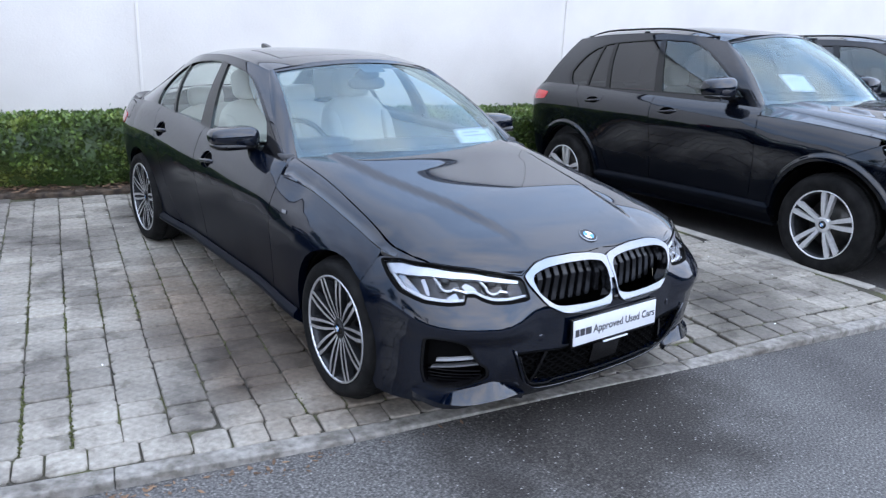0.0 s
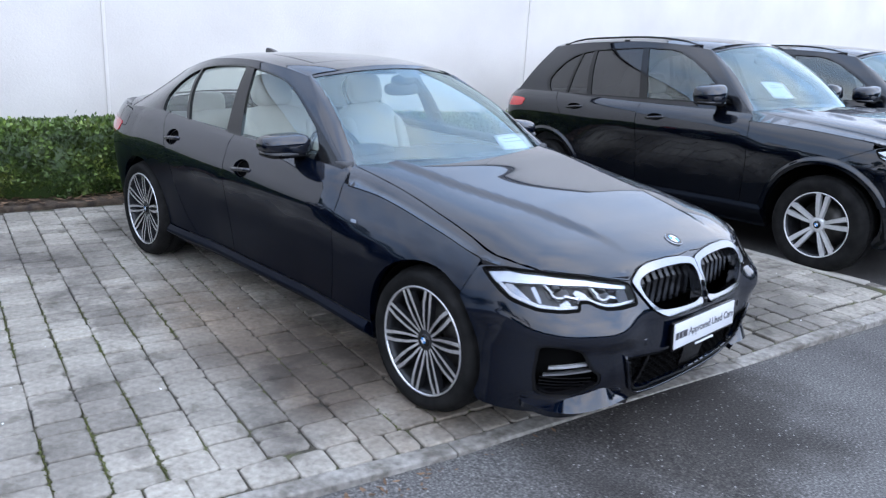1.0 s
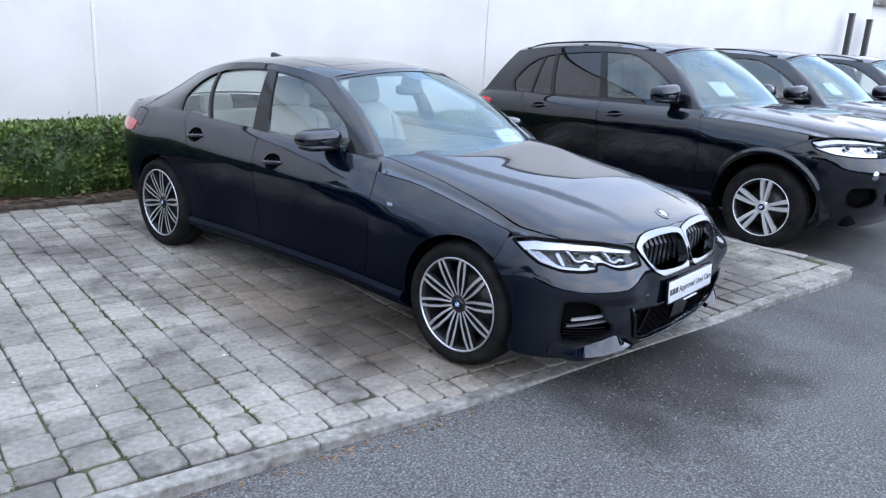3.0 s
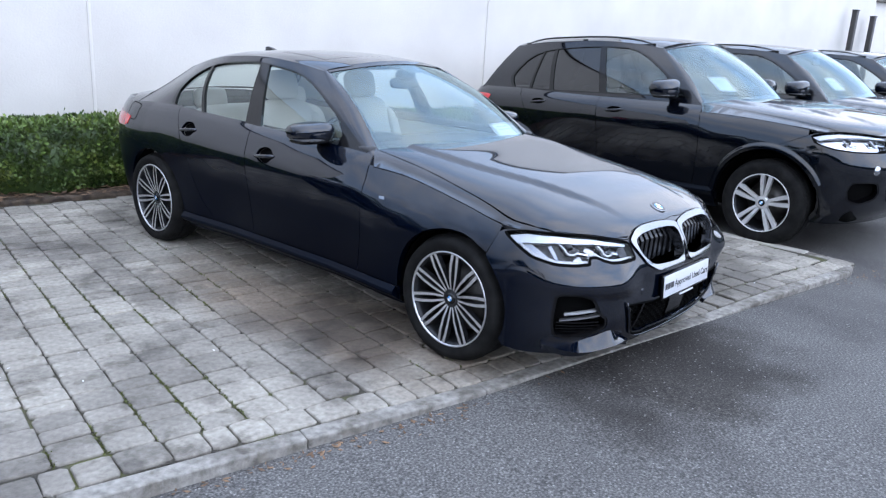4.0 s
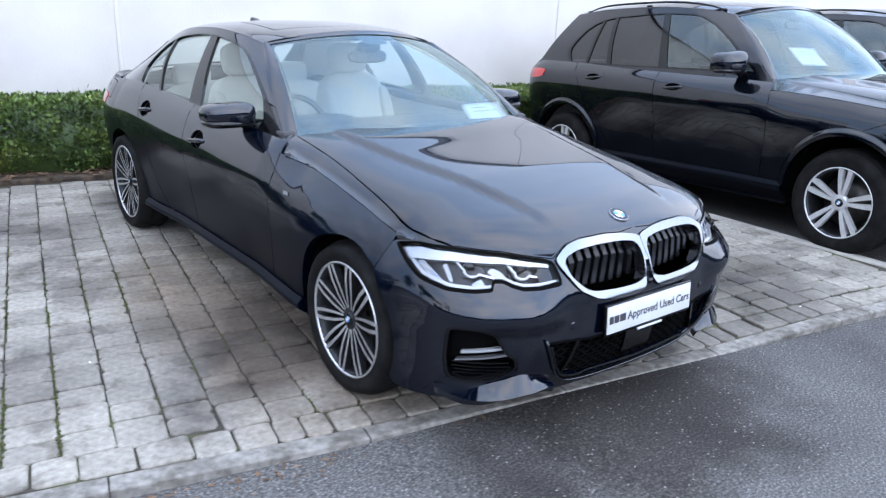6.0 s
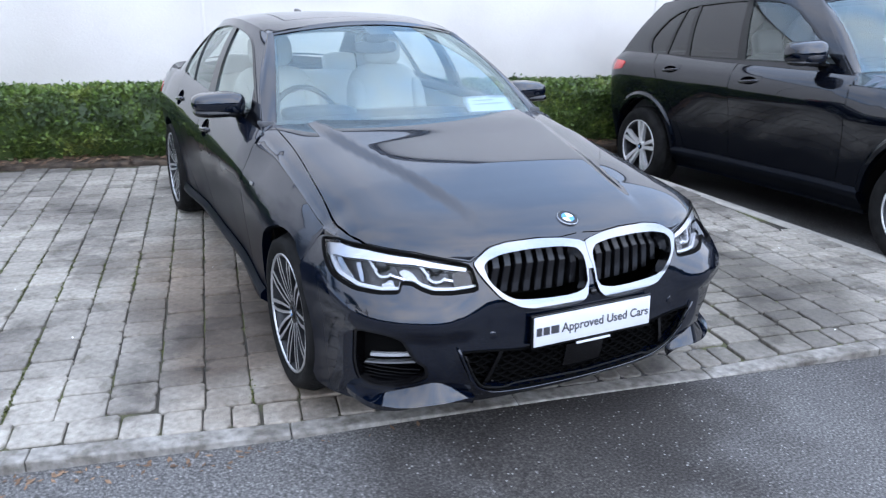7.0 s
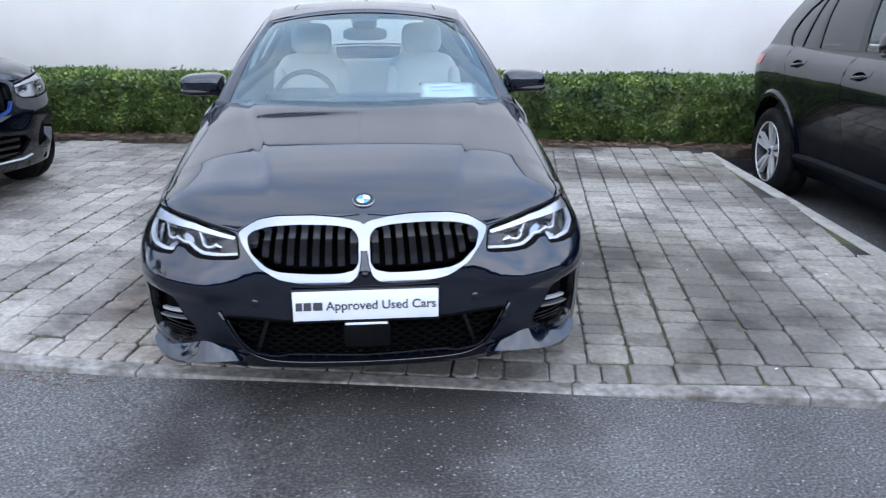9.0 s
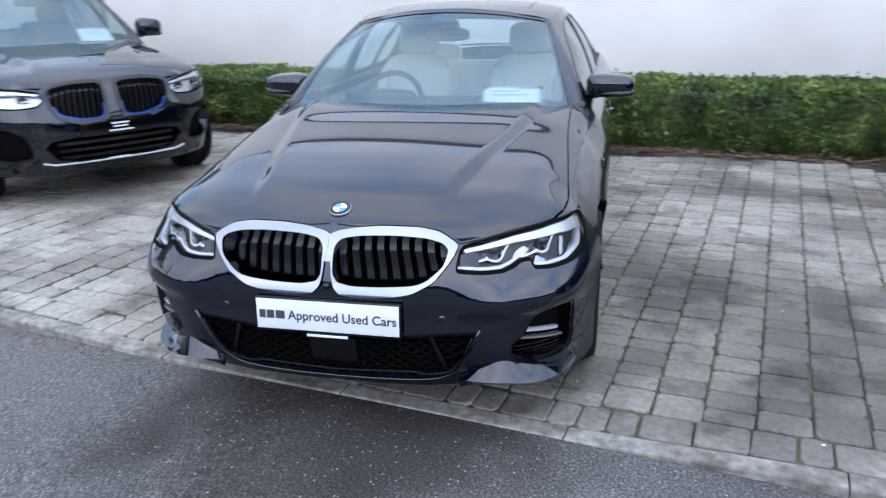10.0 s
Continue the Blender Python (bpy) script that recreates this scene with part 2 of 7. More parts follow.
JOINT = grain(material("sandy_joint_with_moss", (0.09, 0.085, 0.06), 0.95), [(0.35, (0.035, 0.031, 0.026)), (0.50, (0.060, 0.054, 0.040)), (0.62, (0.092, 0.098, 0.036))], 2.4, 7, 0.5, 120)
SOIL = grain(material("brown_soil", (0.07, 0.05, 0.035), 0.95), [(0.3, (0.035, 0.026, 0.02)), (0.7, (0.11, 0.08, 0.055))], 14, 6, 0.8, 40, distance=0.02)
BARK = grain(material("grey_brown_bark", (0.14, 0.11, 0.085), 0.9), [(0.3, (0.08, 0.063, 0.05)), (0.7, (0.2, 0.165, 0.13))], 12, 6, 0.8, 50, stretch=(1, 1, 0.2))
DRY_LEAF = grain(material("dry_brown_leaf", (0.25, 0.14, 0.07), 0.8), [(0.3, (0.09, 0.05, 0.028)), (0.7, (0.24, 0.15, 0.09))], 10, 3, spread=0.35)
MOSS = grain(material("yellow_green_moss", (0.1, 0.11, 0.035), 0.95), [(0.3, (0.05, 0.06, 0.02)), (0.7, (0.14, 0.15, 0.05))], 40, 4, spread=0.25)
PALE_KERB = grain(material("pale_concrete_edging", (0.5, 0.47, 0.42), 0.85), [(0.25, (0.28, 0.262, 0.23)), (0.5, (0.40, 0.375, 0.33)), (0.75, (0.49, 0.46, 0.41))], 9, 8, 0.4, 70, spread=0.06, distance=0.005)
POST = material("dark_painted_post", (0.03, 0.028, 0.028), 0.5)


def with_damp_and_shade(m, centre, reach, tint):
    """A dark, ragged ground patch round a place: damp algae and painted car shade."""
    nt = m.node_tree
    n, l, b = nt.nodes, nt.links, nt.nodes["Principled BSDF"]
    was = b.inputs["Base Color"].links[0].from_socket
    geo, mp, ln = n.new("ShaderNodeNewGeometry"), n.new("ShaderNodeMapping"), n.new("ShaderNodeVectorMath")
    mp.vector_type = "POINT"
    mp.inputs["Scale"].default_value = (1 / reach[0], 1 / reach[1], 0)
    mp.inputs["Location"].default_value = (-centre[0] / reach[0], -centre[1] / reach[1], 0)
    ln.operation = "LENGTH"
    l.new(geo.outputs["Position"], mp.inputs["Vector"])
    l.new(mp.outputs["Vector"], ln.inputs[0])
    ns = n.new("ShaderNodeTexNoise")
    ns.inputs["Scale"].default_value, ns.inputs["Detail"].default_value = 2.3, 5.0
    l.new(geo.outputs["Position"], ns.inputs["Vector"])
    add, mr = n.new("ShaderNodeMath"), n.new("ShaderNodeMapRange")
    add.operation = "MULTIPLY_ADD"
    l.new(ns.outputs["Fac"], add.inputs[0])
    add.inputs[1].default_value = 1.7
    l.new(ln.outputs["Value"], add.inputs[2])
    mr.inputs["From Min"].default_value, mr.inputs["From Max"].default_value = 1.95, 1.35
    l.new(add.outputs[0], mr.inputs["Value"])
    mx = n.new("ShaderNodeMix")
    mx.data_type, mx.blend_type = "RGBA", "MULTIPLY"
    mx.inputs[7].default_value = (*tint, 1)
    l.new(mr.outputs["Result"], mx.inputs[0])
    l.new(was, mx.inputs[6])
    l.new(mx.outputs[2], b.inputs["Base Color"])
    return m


def with_blotches(m, scale, lo, hi, tint, offset):
    """Ragged stains of algae and dirt that run over several pieces."""
    nt = m.node_tree
    n, l, b = nt.nodes, nt.links, nt.nodes["Principled BSDF"]
    was = b.inputs["Base Color"].links[0].from_socket
    geo, mp, ns, mr, mx = n.new("ShaderNodeNewGeometry"), n.new("ShaderNodeMapping"), n.new("ShaderNodeTexNoise"), n.new("ShaderNodeMapRange"), n.new("ShaderNodeMix")
    mp.inputs["Location"].default_value = offset
    l.new(geo.outputs["Position"], mp.inputs["Vector"])
    ns.inputs["Scale"].default_value, ns.inputs["Detail"].default_value, ns.inputs["Roughness"].default_value = scale, 7.0, 0.62
    l.new(mp.outputs["Vector"], ns.inputs["Vector"])
    mr.inputs["From Min"].default_value, mr.inputs["From Max"].default_value = lo, hi
    l.new(ns.outputs["Fac"], mr.inputs["Value"])
    mx.data_type, mx.blend_type = "RGBA", "MULTIPLY"
    mx.inputs[7].default_value = (*tint, 1)
    l.new(mr.outputs["Result"], mx.inputs[0])
    l.new(was, mx.inputs[6])
    l.new(mx.outputs[2], b.inputs["Base Color"])
    return m


with_blotches(PAVER, 1.5, 0.53, 0.61, (0.56, 0.55, 0.55), (3.1, 7.7, 0))
with_blotches(PAVER, 5.5, 0.56, 0.64, (0.66, 0.65, 0.63), (1.3, 2.2, 0))
with_blotches(KERB, 7.0, 0.52, 0.62, (0.62, 0.60, 0.57), (2.0, 5.0, 0))
with_blotches(PAVER, 2.6, 0.60, 0.68, (1.22, 1.22, 1.2), (9.0, 4.0, 0))
# The car's shade beside its flank, painted onto the pavers in brown.
with_damp_and_shade(PAVER, (-0.95, 0.9), (0.5, 1.6), (0.62, 0.54, 0.48))
# Damp stains in the right-hand bay.
with_damp_and_shade(PAVER, (1.35, 0.35), (1.2, 1.35), (0.56, 0.55, 0.52))
with_damp_and_shade(PAVER, (2.35, 2.75), (0.9, 0.35), (0.5, 0.48, 0.46))
# Damp before the front bumper, with the bumper's contact shade painted in.
with_damp_and_shade(ASPHALT, (0.0, -0.88), (1.0, 0.58), (0.46, 0.44, 0.42))


def with_chips(m):
    """Pale stone chips of about a centimetre, strewn at random."""
    nt = m.node_tree
    n, l, b = nt.nodes, nt.links, nt.nodes["Principled BSDF"]
    was = b.inputs["Base Color"].links[0].from_socket
    geo, vor = n.new("ShaderNodeNewGeometry"), n.new("ShaderNodeTexVoronoi")
    vor.inputs["Scale"].default_value, vor.inputs["Randomness"].default_value = 74, 1.0
    l.new(geo.outputs["Position"], vor.inputs["Vector"])
    near, pick, mul = n.new("ShaderNodeMapRange"), n.new("ShaderNodeMapRange"), n.new("ShaderNodeMath")
    near.inputs["From Min"].default_value, near.inputs["From Max"].default_value = 0.38, 0.26
    sep = n.new("ShaderNodeSeparateColor")
    l.new(vor.outputs["Color"], sep.inputs["Color"])
    pick.inputs["From Min"].default_value, pick.inputs["From Max"].default_value = 0.88, 1.0
    l.new(sep.outputs["Red"], pick.inputs["Value"])
    l.new(vor.outputs["Distance"], near.inputs["Value"])
    mul.operation = "MULTIPLY"
    l.new(near.outputs["Result"], mul.inputs[0])
    l.new(pick.outputs["Result"], mul.inputs[1])
    mx = n.new("ShaderNodeMix")
    mx.data_type = "RGBA"
    mx.inputs[7].default_value = (0.30, 0.293, 0.28, 1)
    l.new(mul.outputs[0], mx.inputs[0])
    l.new(was, mx.inputs[6])
    l.new(mx.outputs[2], b.inputs["Base Color"])
    return m


with_chips(ASPHALT)


def leaf_material(name, dark, mid, pale):
    m = material(name, mid, 0.5)
    grain(m, [(0.3, dark), (0.55, mid), (0.75, pale)], 3.2, 5, spread=0.55)
    m.node_tree.nodes["Principled BSDF"].inputs["Transmission Weight"].default_value = 0.0
    return m


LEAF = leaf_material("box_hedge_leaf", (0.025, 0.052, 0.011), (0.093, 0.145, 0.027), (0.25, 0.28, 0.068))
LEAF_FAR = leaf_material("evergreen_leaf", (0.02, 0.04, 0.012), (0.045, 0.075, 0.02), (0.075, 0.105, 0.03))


# ---- building helpers ----
def thing(name, at=None, label="", category="", group="", kind=""):
    ob = new(name)
    ob.empty_display_size = 0.2
    if at is not None:
        ob.matrix_world = at
    return tagged(ob, label, category, group, kind)


def part(name, data, mat, parent=None, label="", at=None):
    """Links a bmesh or a mesh as one object, under a thing or a part."""
    if isinstance(data, bmesh.types.BMesh):
        me = bpy.data.meshes.new(name)
        data.to_mesh(me)
        data.free()
    else:
        me = data
    if not me.materials:
        me.materials.append(mat)
    ob = new(name, me)
    if parent is not None:
        ob.parent = parent
    if at is not None:
        ob.matrix_basis = at
    return tagged(ob, label)


def smoothed(bm, on=True):
    for f in bm.faces:
        f.smooth = on
    return bm


def raw(name, verts, faces, smooth_on=False):
    me = bpy.data.meshes.new(name)
    me.from_pydata(verts, [], faces)
    if smooth_on:
        me.polygons.foreach_set("use_smooth", [True] * len(me.polygons))
    me.update()
    return me


def box(sx, sy, sz, bevel=0.0, at=None, seg=2):
    bm = bmesh.new()
    bmesh.ops.create_cube(bm, size=1)
    bmesh.ops.scale(bm, vec=(sx, sy, sz), verts=bm.verts)
    if bevel:
        bmesh.ops.bevel(bm, geom=bm.edges[:], offset=bevel, segments=seg, affect="EDGES", profile=0.5)
        smoothed(bm)
    if at is not None:
        bmesh.ops.transform(bm, matrix=at, verts=bm.verts)
    return bm


def pillow(rx, ry, rz, e=0.5, at=None, n=24, m=14):
    """A rounded block: a superellipsoid."""
    def p(c, k):
        return math.copysign(abs(c) ** k, c)
    vs, fs = [], []
    for j in range(m + 1):
        la = math.pi * (j / m - 0.5)
        for i in range(n):
            lo = 2 * math.pi * i / n
            vs.append((rx * p(math.cos(la), e) * p(math.cos(lo), e), ry * p(math.cos(la), e) * p(math.sin(lo), e), rz * p(math.sin(la), e)))
    for j in range(m):
        for i in range(n):
            fs.append((j * n + i, j * n + (i + 1) % n, (j + 1) * n + (i + 1) % n, (j + 1) * n + i))
    bm = bmesh.new()
    bv = [bm.verts.new(v) for v in vs]
    for f in fs:
        bm.faces.new([bv[k] for k in f])
    bmesh.ops.remove_doubles(bm, verts=bm.verts, dist=1e-5)
    smoothed(bm)
    if at is not None:
        bmesh.ops.transform(bm, matrix=at, verts=bm.verts)
    return bm


def lathe(profile, n=48, sharp=False):
    """Turns (radius, x) pairs about the x axis."""
    bm = bmesh.new()
    rings = [[bm.verts.new((x, r * math.cos(2 * math.pi * i / n), r * math.sin(2 * math.pi * i / n))) for i in range(n)] for r, x in profile]
    for a, b in zip(rings, rings[1:]):
        for i in range(n):
            bm.faces.new((a[i], a[(i + 1) % n], b[(i + 1) % n], b[i]))
    return smoothed(bm, not sharp)


def tube(points, radius, n=8, ends=True):
    """A round bar along points; radius a number or one for each point."""
    bm = bmesh.new()
    pts = [Vector(p) for p in points]
    rs = radius if isinstance(radius, (list, tuple)) else [radius] * len(pts)
    rings = []
    for k, p in enumerate(pts):
        d = (pts[min(k + 1, len(pts) - 1)] - pts[max(k - 1, 0)]).normalized()
        u = d.cross(Vector((0, 0, 1)) if abs(d.z) < 0.9 else Vector((1, 0, 0))).normalized()
        v = d.cross(u)
        rings.append([bm.verts.new(p + rs[k] * (u * math.cos(2 * math.pi * i / n) + v * math.sin(2 * math.pi * i / n))) for i in range(n)])
    for a, b in zip(rings, rings[1:]):
        for i in range(n):
            bm.faces.new((a[i], a[(i + 1) % n], b[(i + 1) % n], b[i]))
    if ends:
        bm.faces.new(rings[0][::-1])
        bm.faces.new(rings[-1])
    bmesh.ops.recalc_face_normals(bm, faces=bm.faces)
    return smoothed(bm)


def joined(*bms):
    """One bmesh out of several."""
    out = bmesh.new()
    for bm in bms:
        me = bpy.data.meshes.new("tmp")
        bm.to_mesh(me)
        bm.free()
        out.from_mesh(me)
        bpy.data.meshes.remove(me)
    return out


# ---- the shapes of the cars ----
def spline(pts):
    """A smooth curve through (x, y) pairs, x rising."""
    xs, ys = [p[0] for p in pts], [p[1] for p in pts]
    n = len(xs)
    sl = [(ys[i + 1] - ys[i]) / (xs[i + 1] - xs[i]) for i in range(n - 1)]
    tg = [sl[0]] + [0.0 if sl[i - 1] * sl[i] <= 0 else 2 * sl[i - 1] * sl[i] / (sl[i - 1] + sl[i]) for i in range(1, n - 1)] + [sl[-1]]

    def at(x):
        if x <= xs[0]:
            return ys[0] + tg[0] * (x - xs[0])
        if x >= xs[-1]:
            return ys[-1] + tg[-1] * (x - xs[-1])
        i = 0
        while x > xs[i + 1]:
            i += 1
        h = xs[i + 1] - xs[i]
        u = (x - xs[i]) / h
        return ((2 * u**3 - 3 * u**2 + 1) * ys[i] + (u**3 - 2 * u**2 + u) * h * tg[i]
                + (3 * u**2 - 2 * u**3) * ys[i + 1] + (u**3 - u**2) * h * tg[i + 1])
    return at


def lerp(a, b, t):
    return a + (b - a) * t


def smooth(a, b, x):
    t = min(1.0, max(0.0, (x - a) / (b - a)))
    return t * t * (3 - 2 * t)


class Shape:
    """The outer surfaces of a car that faces -y, its front axle over the origin."""

    def __init__(self, d):
        self.d = d
        self.wide, self.nose, self.tail = spline(d["wide"]), spline(d["nose"]), spline(d["tail"])
        self.shoulder, self.inset, self.hood = spline(d["shoulder"]), spline(d["inset"]), spline(d["hood"])
        self.yc, self.yr, self.n, self.m = d["yc"], d["yr"], d["round_front"], d["round_rear"]
        self.belt_x, self.rail_x, self.rail_z = spline(d["belt_x"]), spline(d["rail_x"]), spline(d["rail_z"])
        self.roof = spline(d["roof"])
        ref, w = min(y for _, y in d["nose"]), self.wide(self.yc)
        self.table = [(0.0, 0.0)]
        last, arc = (0.0, ref), 0.0
        for k in range(1, 1801):
            th = math.pi / 2 * k / 1800
            p = (w * math.sin(th) ** (2 / self.n), self.yc - (self.yc - ref) * max(0.0, math.cos(th)) ** (2 / self.n))
            arc += math.hypot(p[0] - last[0], p[1] - last[1])
            last = p
            self.table.append((arc, th))
        self.a0 = arc
        self.a1 = arc + self.yr - self.yc
        tip = max(y for _, y in d["tail"])
        self.back = [(0.0, 0.0)]
        last, arc, w = (self.wide(self.yr), self.yr), 0.0, self.wide(self.yr)
        for k in range(1, 1801):
            th = math.pi / 2 * k / 1800
            p = (w * max(0.0, math.cos(th)) ** (2 / self.m), self.yr + (tip - self.yr) * math.sin(th) ** (2 / self.m))
            arc += math.hypot(p[0] - last[0], p[1] - last[1])
            last = p
            self.back.append((arc, th))
        self.end = self.a1 + arc

    @staticmethod
    def look_up(table, a):
        lo, hi = 0, len(table) - 1
        while hi - lo > 1:
            mid = (lo + hi) // 2
            if table[mid][0] <= a:
                lo = mid
            else:
                hi = mid
        (p, q), (r, s) = table[lo], table[hi]
        return q + (s - q) * min(1.0, max(0.0, (a - p) / (r - p)))

    def roll(self, y, below):
        """How much further the wings lean in above the front wheels, by the way below the shoulder."""
        return self.d.get("wing_roll", 0.0) * smooth(-0.5, -0.2, y) * smooth(0.8, 0.4, y) * max(0.0, 1 - max(0.0, below) / 0.21) ** 1.15

    def waist(self, y, below):
        """How much the doors draw in towards the sills, away from the wheels."""
        return self.d.get("tuck", 0.0) * min(1.3, max(0.0, (below - 0.2) / 0.4)) * smooth(0.4, 1.0, abs(y)) * smooth(0.4, 1.0, abs(y - self.d["wheelbase"]))

    def along(self, y):
        return self.a0 + y - self.yc

    def side(self, a, z):
        """The lower body, at a metres round it from the middle of the nose and at height z."""
        sign, a = (-1.0 if a < 0 else 1.0), abs(a)
        if a < self.a0:
            th = self.look_up(self.table, a)
            c, s = math.cos(th) ** (2 / self.n), math.sin(th) ** (2 / self.n)
            nose = self.nose(z)
            y = self.yc - (self.yc - nose) * c
            k = self.inset(self.shoulder(y) - z) + self.roll(y, self.shoulder(y) - z)
            below = self.shoulder(y) - z
            k *= lerp(1.0, self.d.get("corner", 1.0), smooth(0.2, 0.3, below))
            bz = self.d["brow_z"]
            out = self.d["brow"] * smooth(0.38, 0.6, a) * smooth(1.1, 0.72, a) * smooth(bz + 0.14, bz, z) * (0.5 + 0.5 * smooth(bz - 0.08, bz - 0.01, z)) * smooth(bz - 0.32, bz - 0.2, z)
            return sign * (self.wide(self.yc) - k + out * s) * s, y - out * c, z
        if a < self.a1:
            y = self.yc + a - self.a0
            return sign * (self.wide(y) - self.inset(self.shoulder(y) - z) - self.roll(y, self.shoulder(y) - z) - self.waist(y, self.shoulder(y) - z)), y, z
        th = self.look_up(self.back, a - self.a1)
        c, s = max(0.0, math.cos(th)) ** (2 / self.m), math.sin(th) ** (2 / self.m)
        y = self.yr + (self.tail(z) - self.yr) * s
        return sign * (self.wide(self.yr) - self.inset(self.shoulder(self.yr) - z)) * c, y, z

    def edge(self, y):
        """Half the width of the top of hood and wings at y."""
        k = self.inset(0.0) + self.roll(y, 0.0)
        if y < self.yc:
            q = min(1.0, (self.yc - y) / (self.yc - self.nose(self.shoulder(y))))
            return (self.wide(self.yc) - k) * max(0.0, 1 - q**self.n) ** (1 / self.n)
        return self.wide(y) - k

    def top(self, x, y):
        """Hood and wings, seen from above."""
        lift = 0.014 * smooth(-0.1, -0.4, y)
        w = self.wide(max(y, self.yc)) - self.inset(-lift) - self.roll(y, 0.0)
        u = min(1.0, abs(x) / w)
        low = self.shoulder(y) + lift
        round_off = u**self.n + (max(0.0, self.yc - y) / (self.yc - self.nose(low))) ** self.n
        swell = max(0.0, 1 - min(1.0, round_off) ** 3) ** 0.8
        crease = lerp(self.d["crease"][0], self.d["crease"][1], smooth(-0.8, 0.7, y))
        return x, y, low + (self.hood(y) - low - 0.022 * u**2) * swell + 0.018 * smooth(crease + 0.045, crease - 0.015, abs(x)) * smooth(-0.7, -0.3, y) * swell - 0.009 * smooth(-0.15, -0.4, y)

    def glass_front(self, s, t):
        """The windscreen: s from -1 to 1 across, t from the base up."""
        (cx, cy, cz), (ax, ay, az), (tx, ty, tz), (hx, hy, hz) = self.d["screen"]
        q = s * s
        low = (ax * s, lerp(cy, ay, q**1.3), lerp(cz, az, q))
        high = (hx * s, lerp(ty, hy, q), lerp(tz, hz, q))
        b = self.d["screen_bow"] * math.sin(math.pi * min(1, max(0, t)))
        return lerp(low[0], high[0], t), lerp(low[1], high[1], t) - b * 0.5, lerp(low[2], high[2], t) + b

    def glass_rear(self, s, t):
        (cx, cy, cz), (ax, ay, az), (tx, ty, tz), (hx, hy, hz) = self.d["rear_screen"]
        q = s * s
        low = (ax * s, lerp(cy, ay, q), lerp(cz, az, q))
        high = (hx * s, lerp(ty, hy, q), lerp(tz, hz, q))
        b = self.d.get("rear_bow", 0.006) * math.sin(math.pi * min(1, max(0, t)))
        return lerp(low[0], high[0], t), lerp(low[1], high[1], t) + b * 0.5, lerp(low[2], high[2], t) + b

    def house(self, s, t):
        """The side of the cabin: s from windscreen to rear screen, t from belt to roof; the sign of s beyond 10 picks the side."""
        d = self.d
        yb = lerp(d["screen"][1][1], d["rear_screen"][1][1], s)
        yt = lerp(d["screen"][3][1], d["rear_screen"][3][1], s)
        xb, zb = self.belt_x(yb), self.shoulder(yb) + d["belt_up"]
        xt, zt = self.rail_x(yt), self.rail_z(yt)
        b = 0.022 * math.sin(math.pi * min(1, max(0, t))) * lerp(1.0, self.d.get("rear_flow", 1.0), smooth(0.7, 1.0, s))
        return lerp(xb, xt, t) + b, lerp(yb, yt, t), lerp(zb, zt, t) + b * 0.3

    def roof_at(self, x, y):
        w = self.rail_x(y)
        u = min(1.0, abs(x) / w)
        front, rear = self.d["screen"], self.d["rear_screen"]
        return x, y, self.roof(y) - (self.roof(y) - self.rail_z(y)) * (0.55 * u**2 + 0.45 * u**6)


